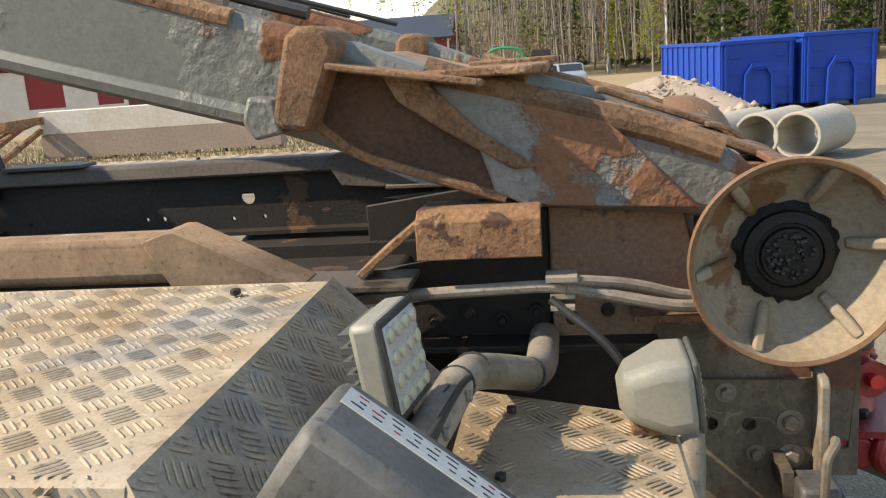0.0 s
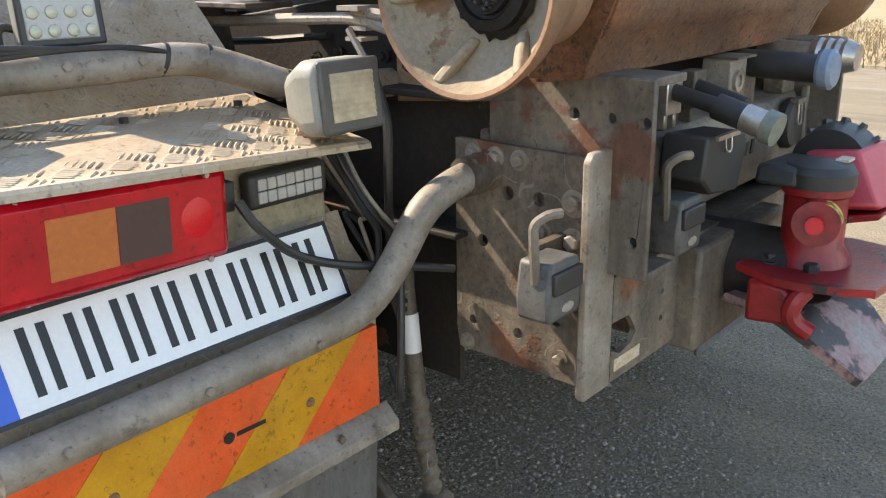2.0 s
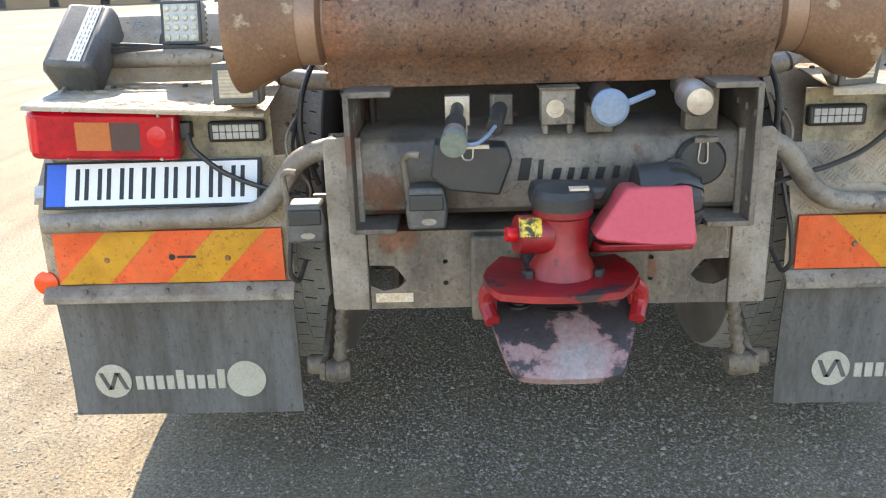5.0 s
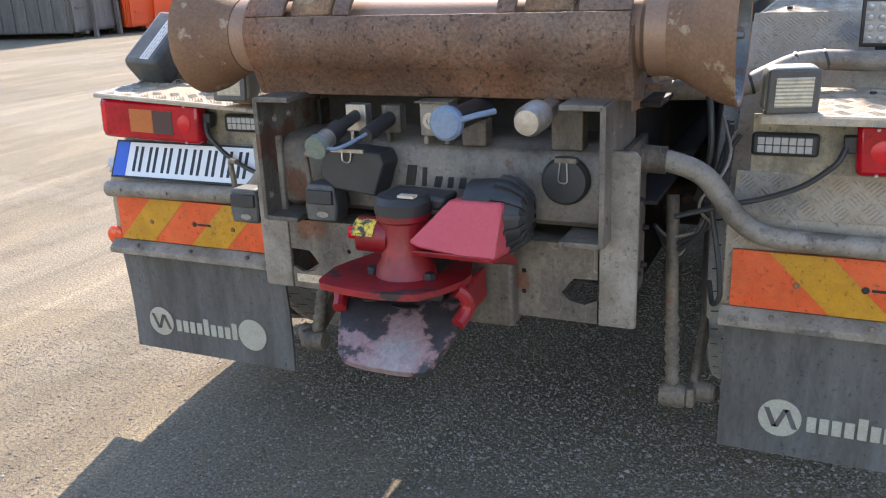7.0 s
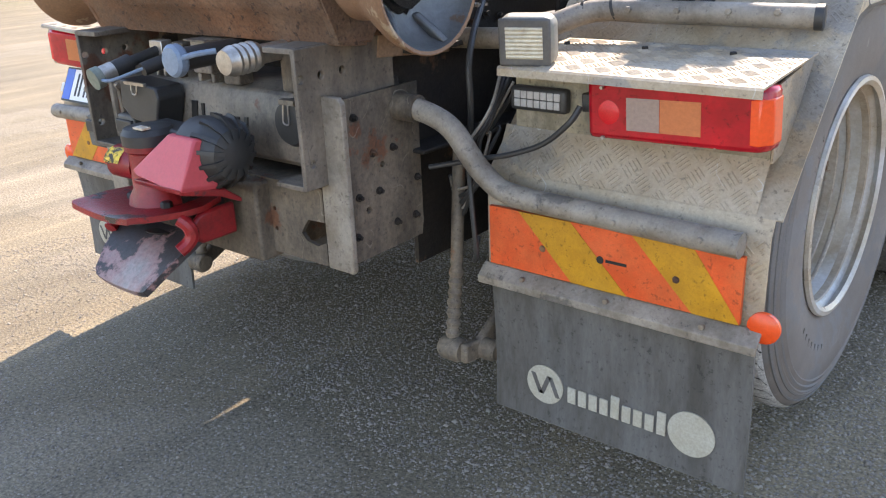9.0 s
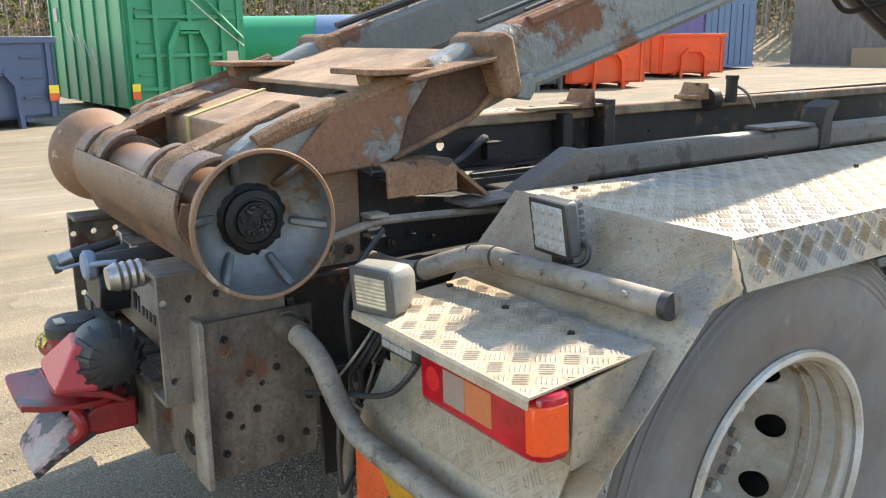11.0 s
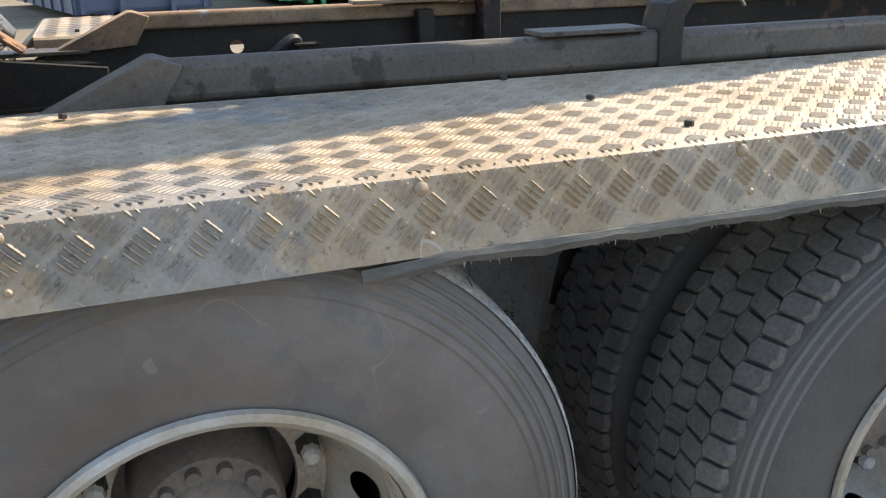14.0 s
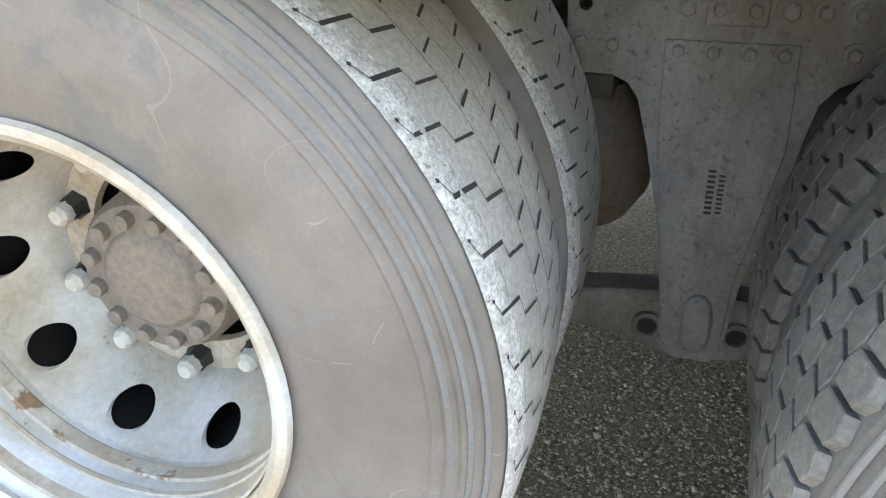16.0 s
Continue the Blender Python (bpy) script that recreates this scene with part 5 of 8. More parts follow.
def plate_sign():
    m = Matrix.Translation((0, -0.002, 0.768)) @ Matrix.Rotation(radians(-26), 4, "X")
    ob = part("number_plate", Shape().span((-1.176, 0, 0), (-0.654, 0.006, 0.114), m), "ink", truck, "white plate with a blue end strip")
    part("plate_face", Shape().span((-1.168, -0.0015, 0.006), (-0.662, 0.002, 0.108), m), "white", ob)
    part("plate_strip", Shape().span((-1.168, -0.0025, 0.006), (-1.122, 0.001, 0.108), m), "blue_flag", ob)
    for k in range(8):
        x = -1.098 + k * 0.0535
        for dx in (0.0, 0.022):
            part("plate_bar", Shape().span((x + dx, -0.0025, 0.020), (x + dx + 0.010, 0.001, 0.096), m), "ink", ob)
    tab = Shape().span((-1.20, 0.004, 0.03), (-1.165, 0.007, 0.06), m)
    part("plate_tab", tab, "steel", ob)


plate_sign()


def work_lamp(s):
    """Square plastic work lamp on a bracket, and the square diode lamp over it."""
    lx, ly = (0.706, 0.0) if s > 0 else (0.672, -0.030)
    m = Matrix.Translation((s * lx, -0.006 + ly, 1.056)) @ Matrix.Rotation(radians(18 if s > 0 else 0), 4, "Z") @ Matrix.Rotation(radians(6 if s > 0 else -6), 4, "X")
    sh = Shape()
    a, b = 0.056, 0.040
    rings = [(a, 0.0, 0.047), (a, 0.035, 0.049), (b, 0.080, 0.034), (0.02, 0.092, 0.018)]
    vs, fs = [], []
    for w, y, h in rings:
        c = 0.012
        loop = [(-w + c, -h), (w - c, -h), (w, -h + c), (w, h - c), (w - c, h), (-w + c, h), (-w, h - c), (-w, -h + c)]
        vs += [(x, y, z) for x, z in loop]
    for i in range(3):
        fs += [(i * 8 + j, i * 8 + (j + 1) % 8, (i + 1) * 8 + (j + 1) % 8, (i + 1) * 8 + j) for j in range(8)]
    fs += [tuple(range(7, -1, -1)), tuple(range(24, 32))]
    sh.add(vs, fs, m)
    ob = part("work_lamp", sh, "lamp_grey", truck, "square grey plastic work lamp", bevel=0.009)
    part("bezel", Shape().span((-0.052, -0.0075, -0.046), (0.052, 0.001, 0.046), m), "lamp_dark", ob, bevel=0.007)
    saw = [(-0.004, 0.031), (-0.004, -0.031)]
    for k in range(8):
        saw += [(-0.0085, -0.031 + 0.0077 * k), (-0.0100, -0.0275 + 0.0077 * k), (-0.0085, -0.0243 + 0.0077 * k)]
    ls = Shape().prism(saw, "x", -0.037, 0.037, m)
    part("lens", ls, "lens_ribbed", ob, "ribbed yellowish lamp glass")
    part("foot", Shape().prism([(-0.028, 0.998), (0.028, 0.998), (0.018, 1.025), (-0.018, 1.025)], "y", 0.03, 0.07, Matrix.Translation((s * lx, ly, 0))), "rust", ob, bevel=0.003)
    q = Matrix.Translation((s * 0.878, 0.292, 1.172)) @ Matrix.Rotation(radians(-4 if s > 0 else -8), 4, "Z") @ Matrix.Rotation(radians(9 if s > 0 else -8), 4, "X") @ Matrix.Scale(1.08, 4)
    body = Shape().span((-0.050, -0.012, -0.050), (0.050, 0.020, 0.050), q)
    led = part("diode_lamp", body, "lamp_dark" if s > 0 else "lamp_grey", truck, "square diode work lamp on a bracket", bevel=0.008)
    part("bezel", Shape().span((-0.0505, -0.0130, -0.0505), (0.0505, -0.008, 0.0505), q), "black", led, bevel=0.004)
    part("lens", Shape().span((-0.043, -0.0145, -0.043), (0.043, -0.010, 0.043), q), "lens_clear", led, bevel=0.003)
    for i in range(4):
        for j in range(4):
            part("diode", Shape().lathe([(0, 0.008), (0.0025, 0.007), (0.004, 0.003), (0.004, 0)], "z", m=q @ Matrix.Translation((-0.033 + 0.022 * i, -0.0145, -0.033 + 0.022 * j)) @ Matrix.Rotation(radians(90), 4, "X"), seg=10),
                 "diode" if s > 0 else "diode_yellow", led)
    for i in range(7):
        part("fin", Shape().span((-0.045, 0.018, -0.042 + i * 0.013), (0.045, 0.032, -0.036 + i * 0.013), q), "lamp_dark", led)
    part("foot", Shape().span((-0.02, 0.0, -0.075), (0.02, 0.02, -0.048), q), "black", led, bevel=0.003)
    part("cable", Shape().tube([(s * 0.90, 0.31, 1.13), (s * 0.945, 0.32, 1.15), (s * 0.95, 0.31, 1.11), (s * 0.90, 0.27, 1.10), (s * 0.80, 0.245, 1.112), (s * 0.70, 0.235, 1.085), (s * 0.62, 0.225, 1.05)], 0.0055, 8), "black", led)


def rail_lamp():
    """Small square lamp standing on the far end of the lift's rail."""
    q = Matrix.Translation((-0.47, 4.10, 1.335)) @ Matrix.Rotation(radians(12), 4, "Z")
    ob = part("rail_lamp", Shape().span((-0.055, -0.025, -0.05), (0.055, 0.03, 0.05), q), "lamp_dark", truck, "square lamp on the lift rail", bevel=0.008)
    part("lens", Shape().span((-0.046, -0.029, -0.041), (0.046, -0.022, 0.041), q), "lens_clear", ob, bevel=0.003)
    part("foot", Shape().span((-0.012, -0.01, -0.085), (0.012, 0.014, -0.048), q), "black", ob)


rail_lamp()
for s in (-1, 1):
    work_lamp(s)
    part("side_reflector", Shape().lathe([(0.014, 0.0), (0.014, 0.030), (0.006, 0.030), (0.001, 0.022), (0.0, 0.0)], "y", (s * 1.205, 0, 0.578), 24), "lens_amber", truck, "round orange side reflector")



def light_box():
    """Dark plastic box with a white label, leaning on the lamp rail."""
    ax, nz = Vector((0.05, 0.80, 0.60)).normalized(), Vector((0.06, -0.60, 0.79))
    nz = (nz - ax * nz.dot(ax)).normalized()
    ay = nz.cross(ax)
    m = Matrix.Translation((-1.118, 0.235, 1.122)) @ Matrix((ax, ay, nz)).transposed().to_4x4()
    sh = Shape().prism([(-0.062, -0.055), (0.050, -0.055), (0.066, 0.02), (0.056, 0.05), (-0.056, 0.05), (-0.066, 0.02)], "x", -0.11, 0.11, m)
    ob = part("light_box", sh, "box_grey", truck, "dark grey plastic box with a white pictogram label", bevel=0.012)
    part("label_plate", Shape().span((-0.10, -0.034, 0.0495), (0.10, -0.002, 0.0515), m), "label_white", ob)
    for i in range(11):
        for j in range(3):
            a0 = -0.094 + i * 0.0175
            L = 0.006 + 0.006 * ((i * 7 + j * 5) % 3) / 2
            part("label_bar", Shape().span((a0, -0.0295 + j * 0.009, 0.0512), (a0 + L, -0.0275 + j * 0.009, 0.0519), m), "red" if (i + j) % 7 == 3 else "ink", ob)
    part("bracket", Shape().prism([(0.10, 1.00), (0.30, 1.05), (0.31, 1.10), (0.12, 1.02)], "x", -1.155, -1.148), "pipe", ob, bevel=0.002)
    for k in range(3):
        part("cable", Shape().tube([(-1.09, 0.25, 1.13 - 0.012 * k), (-0.98, 0.245, 1.125 - 0.006 * k), (-0.90, 0.240, 1.118), (-0.80, 0.232, 1.115), (-0.70, 0.228, 1.085)], 0.004, 8), "black", ob)


light_box()


def rear_fittings():
    # hoses, sockets and caps over the cross beam
    g = part("hose_block", Shape().span((-0.205, -0.245, 0.985), (-0.155, -0.215, 1.045)).span((-0.20, -0.24, 0.962), (-0.19, -0.22, 0.99)).span((-0.17, -0.24, 0.962), (-0.16, -0.22, 0.99)), "steel", truck, bevel=0.002)
    g2 = part("hose_block", Shape().span((-0.115, -0.245, 0.985), (-0.070, -0.215, 1.045)).span((-0.11, -0.24, 0.962), (-0.10, -0.22, 0.99)), "frame", truck, bevel=0.002)
    h = part("hose_end", Shape().rod((-0.180, -0.235, 1.022), (-0.183, -0.315, 1.005), 0.013, 12), "black", g)
    part("coupling_sleeve", Shape().rod((-0.183, -0.315, 1.005), (-0.185, -0.362, 0.992), 0.020, 16), "black", h)
    part("ring", Shape().rod((-0.185, -0.360, 0.993), (-0.186, -0.392, 0.984), 0.021, 18), "steel", h)
    part("dust_cap", Shape().rod((-0.186, -0.392, 0.984), (-0.187, -0.410, 0.979), 0.025, 18), "cap_green", h)
    h = part("hose_end", Shape().rod((-0.095, -0.235, 1.018), (-0.110, -0.330, 0.995), 0.016, 12), "black", g2)
    part("strap", Shape().tube([(-0.186, -0.405, 0.985), (-0.15, -0.40, 0.975), (-0.125, -0.37, 0.985), (-0.108, -0.33, 0.998)], 0.004, 8), "cap_blue", h)
    k = part("socket_block", Shape().span((-0.015, -0.262, 0.985), (0.052, -0.21, 1.055)).span((-0.012, -0.255, 0.965), (0.0, -0.22, 0.985)).span((0.036, -0.255, 0.965), (0.048, -0.22, 0.985)), "pipe", truck, bevel=0.003)
    part("socket_face", Shape().lathe([(0, 0.018), (0.006, 0.018), (0.006, 0.010), (0.003, 0.010), (0.003, 0)], "z", m=Matrix.Translation((0.012, -0.262, 1.018)) @ Matrix.Rotation(radians(90), 4, "X"), seg=18), "steel", k)
    part("lid_flap", Shape().span((-0.020, -0.275, 1.056), (0.058, -0.20, 1.060)), "frame", k)
    b = part("hose_end", Shape().rod((0.105, -0.20, 1.040), (0.100, -0.370, 1.036), 0.024, 18), "black", truck)
    part("dust_cap", Shape().lathe([(0, 0.0), (0, 0.030), (0.006, 0.034), (0.020, 0.034), (0.026, 0.028), (0.027, 0)], "z", m=Matrix.Translation((0.100, -0.368, 1.036)) @ Matrix.Rotation(radians(90), 4, "X"), seg=24), "cap_blue", b)
    part("cap_tab", Shape().tube([(0.125, -0.385, 1.042), (0.16, -0.37, 1.052), (0.185, -0.34, 1.055)], 0.006, 8), "cap_blue", b)
    c = part("hose_end", Shape().rod((0.268, -0.20, 1.050), (0.262, -0.30, 1.046), 0.020, 16), "steel", truck)
    prof = [(0.0, 0.0), (0.0, 0.026)] + [(0.006 + 0.008 * i, 0.031 if i % 2 else 0.028) for i in range(9)] + [(0.082, 0.024), (0.084, 0.0)]
    part("steel_cap", Shape().lathe(prof, "z", m=Matrix.Translation((0.262, -0.300, 1.046)) @ Matrix.Rotation(radians(93), 4, "X"), seg=24), "steel", c)
    part("cap_mount", Shape().span((0.27, -0.25, 0.965), (0.335, -0.21, 1.05)), "frame", c, bevel=0.003)
    part("mount", Shape().span((0.075, -0.25, 0.965), (0.13, -0.21, 1.02)), "frame", b, bevel=0.003)
    # latched box
    bx = Shape().prism([(-0.225, 0.965), (-0.085, 0.955), (-0.075, 0.93), (-0.10, 0.86), (-0.20, 0.872), (-0.235, 0.90)], "y", -0.325, -0.252)
    ob = part("latch_box", bx, "black", truck, "black plastic box with a wire latch", bevel=0.005)
    wl = Shape().tube([(-0.172, -0.328, 0.962), (-0.172, -0.331, 0.935), (-0.152, -0.331, 0.933), (-0.150, -0.328, 0.960)], 0.0018, 6)
    part("wire_latch", wl, "steel", ob)
    part("latch_bar", Shape().span((-0.20, -0.330, 0.955), (-0.12, -0.322, 0.962)), "steel", ob)
    # grey lamps with bent handle
    for x, y, z in ((-0.245, -0.262, 0.836), (-0.500, -0.205, 0.795)):
        bd = Shape().prism([(-0.038, -0.045), (0.038, -0.045), (0.042, -0.01), (0.034, 0.04), (-0.034, 0.04), (-0.042, -0.01)], "y", y - 0.055, y, Matrix.Translation((x, 0, z)))
        ob = part("socket_lamp", bd, "box_grey", truck, "grey plastic socket housing with a lid", bevel=0.006)
        part("lid", Shape().span((x - 0.034, y - 0.062, z - 0.004), (x + 0.034, y - 0.052, z + 0.028)), "black", ob, bevel=0.003)
        part("badge", Shape().lathe([(0, 0.010), (0.002, 0.010), (0.002, 0)], "z", m=Matrix.Translation((x + 0.004, y - 0.055, z - 0.028)) @ Matrix.Rotation(radians(90), 4, "X") @ Matrix.Diagonal((1.5, 0.7, 1, 1)), seg=16), "pipe", ob)
        part("handle", Shape().tube([(x - 0.036, y - 0.03, z + 0.01), (x - 0.044, y - 0.03, z + 0.095), (x - 0.030, y - 0.045, z + 0.108), (x - 0.010, y - 0.05, z + 0.106)], 0.007, 8), "bracket", ob)
    part("stay", Shape().span((-0.49, -0.205, 0.80), (-0.41, -0.19, 0.84)), "frame", truck)
    # round cap on the beam
    rc = part("round_cap", Shape().lathe([(0, 0.0), (0, 0.050), (0.012, 0.050), (0.020, 0.044), (0.022, 0)], "z", m=Matrix.Translation((0.303, -0.251, 0.905)) @ Matrix.Rotation(radians(90), 4, "X"), seg=28), "black", truck)
    part("wire_latch", Shape().tube([(0.296, -0.276, 0.945), (0.292, -0.278, 0.905), (0.312, -0.278, 0.903), (0.310, -0.276, 0.945)], 0.0018, 6), "steel", rc)
    part("hinge", Shape().span((0.285, -0.278, 0.945), (0.33, -0.262, 0.955)), "frame", rc)
    # loose cables beside the frame
    for s in (-1, 1):
        for k in range(5):
            pts = [(s * (0.56 + 0.01 * k), 0.12, 0.98 - 0.01 * k), (s * (0.60 - 0.02 * k), 0.02 + 0.02 * k, 0.90 - 0.02 * k), (s * (0.52 + 0.012 * k), -0.01 + 0.03 * k, 0.80 + 0.015 * k),
                   (s * (0.57 - 0.01 * k), 0.05, 0.74), (s * (0.46 + 0.005 * k), 0.06, 0.70 - 0.02 * k), (s * 0.42, 0.10, 0.72)]
            part("loose_cable", Shape().tube(pts, 0.0035 + 0.0012 * (k % 3), 8), "black" if k % 3 else "pipe", truck)
        part("loose_cable", Shape().tube([(s * 0.50, 0.14, 1.12), (s * 0.53, 0.06, 1.06), (s * 0.545, 0.02, 1.0), (s * 0.55, 0.02, 0.92), (s * 0.52, 0.05, 0.80)], 0.007, 8), "black", truck)
        part("loose_cable", Shape().tube([(s * 0.56, -0.01, 0.80), (s * 0.585, -0.03, 0.68), (s * 0.592, -0.03, 0.60), (s * 0.575, -0.02, 0.575), (s * 0.56, 0.02, 0.62)], 0.006, 8), "black", truck)


rear_fittings()

# ---------------------------------------------------------------- hook lift
lift = thing("hook_lift", "rusty hook lift arms and roller in flaking grey paint", "hook lift")
AX_Y, AX_Z = -0.175, 1.190


def roller_end(s):
    c = (0, AX_Y, AX_Z)
    k_ = 0.915 if s < 0 else 0.945
    sh = Shape().lathe([(s * 0.49, 0.075), (s * 0.49, 0.086), (s * 0.515, 0.093), (s * 0.54, 0.115 * k_), (s * 0.58, 0.139 * k_), (s * 0.610, 0.1485 * k_), (s * 0.618, 0.149 * k_), (s * 0.620, 0.1465 * k_),
                        (s * 0.618, 0.140 * k_)], "x", c, 72, cap=False)
    ob = part("roller_flange", sh, "flange", lift, "flared rusty roller end")
    inn = Shape().lathe([(s * 0.618, 0.1405 * k_), (s * 0.602, 0.136 * k_), (s * 0.58, 0.126 * k_), (s * 0.555, 0.092 * k_), (s * 0.545, 0.066), (s * 0.545, 0.0)], "x", c, 72, cap=False)
    part("roller_dish", inn, "cone" if s < 0 else "cone_grey", ob)
    cap = Shape().lathe([(s * 0.545, 0.060), (s * 0.564, 0.057), (s * 0.568, 0.044), (s * 0.564, 0.042), (s * 0.564, 0.038), (s * 0.571, 0.036), (s * 0.573, 0.0)], "x", c, 36)
    part("hub_cap", cap, "hubcap", ob)
    for k in range(6):
        m = Matrix.Translation(c) @ Matrix.Rotation(radians(60 * k + 22), 4, "X") @ Matrix.Diagonal((s, k_, k_, 1))
        rb = Shape().prism([(0.548, 0.078), (0.558, 0.080), (0.588, 0.110), (0.611, 0.1375), (0.59, 0.138), (0.55, 0.09)], "y", -0.0085, 0.0085, m)
        part("rib", rb, "cone" if s < 0 else "cone_grey", ob, bevel=0.004)
    gr = random.Random(5)
    blob = Shape()
    for k in range(60):
        a, rr, sz = gr.uniform(0, 6.283), 0.030 * math.sqrt(gr.random()), gr.uniform(0.002, 0.0055)
        blob.lathe([(s * 0.570, 0.0), (s * 0.572, sz), (s * (0.574 + sz * 0.7), sz * 0.6), (s * (0.5745 + sz), 0.0)], "x", (0, AX_Y + rr * math.cos(a), AX_Z + rr * math.sin(a)), 6)
    tagged(part("grease", blob, "black", ob), kind="stuff")
    ring, nn = Shape(), 48
    wav = [0.066 + gr.uniform(-0.003, 0.007) for k in range(nn)]
    for rad, hx in ((None, 0.5485), (0.056, 0.556)):
        ring.v += [(s * hx, AX_Y + (rad or wav[k]) * math.cos(2 * math.pi * k / nn), AX_Z + (rad or wav[k]) * math.sin(2 * math.pi * k / nn)) for k in range(nn)]
    ring.f = [(k, (k + 1) % nn, nn + (k + 1) % nn, nn + k) for k in range(nn)]
    part("grease_ring", ring, "hubcap", ob)


for s in (-1, 1):
    roller_end(s)
part("roller_shaft", Shape().lathe([(-0.51, 0.0), (-0.51, 0.084), (-0.45, 0.084), (-0.44, 0.074), (0.44, 0.074), (0.45, 0.084), (0.51, 0.084), (0.51, 0.0)], "x", (0, AX_Y, AX_Z), 48), "shaft", lift)


def sleeve():
    """Half-round cover round the back of the roller, cut out on top for the two arms."""
    sh = Shape()
    prof = [(AX_Y + 0.100 * math.cos(radians(a)), AX_Z + 0.100 * math.sin(radians(a))) for a in range(92, 236, 9)]
    prof += [(AX_Y - 0.052, AX_Z - 0.118), (AX_Y + 0.02, AX_Z - 0.125)]
    low = [p for p in prof if p[1] < AX_Z + 0.052]
    sh.sheet(low, "x", -0.43, 0.43, -0.010)
    high = prof[: len(prof) - len(low) + 1]
    ob = part("roller_sleeve", sh, "rustplate", lift, "pitted brown half-round cover plate", bevel=0.002)
    for a, b in ((-0.43, -0.330), (-0.204, -0.165), (0.165, 0.204), (0.330, 0.43)):
        part("sleeve_tongue", Shape().sheet(high, "x", a, b, -0.010), "rustplate", ob, bevel=0.002)
    for s in (-1, 1):
        ear = Shape().prism([(AX_Y - 0.095, AX_Z + 0.02), (AX_Y - 0.105, AX_Z - 0.02), (AX_Y - 0.06, AX_Z - 0.12), (AX_Y + 0.03, AX_Z - 0.13), (AX_Y + 0.09, AX_Z - 0.05), (AX_Y + 0.02, AX_Z + 0.02)], "x", s * 0.415, s * 0.432)
        part("end_plate", ear, "rustplate", ob, bevel=0.002)
        lugp = Shape().lathe([(s * 0.215, 0.0), (s * 0.215, 0.090), (s * 0.325, 0.090), (s * 0.325, 0.0)], "x", (0, AX_Y, AX_Z), 40)
        part("arm_lug", lugp, "rustplate", lift, bevel=0.003)
        foot = Shape().span((s * 0.33, -0.10, 1.066), (s * 0.46, 0.02, 1.078))
        part("foot_plate", foot, "rustplate", lift, bevel=0.002)


sleeve()


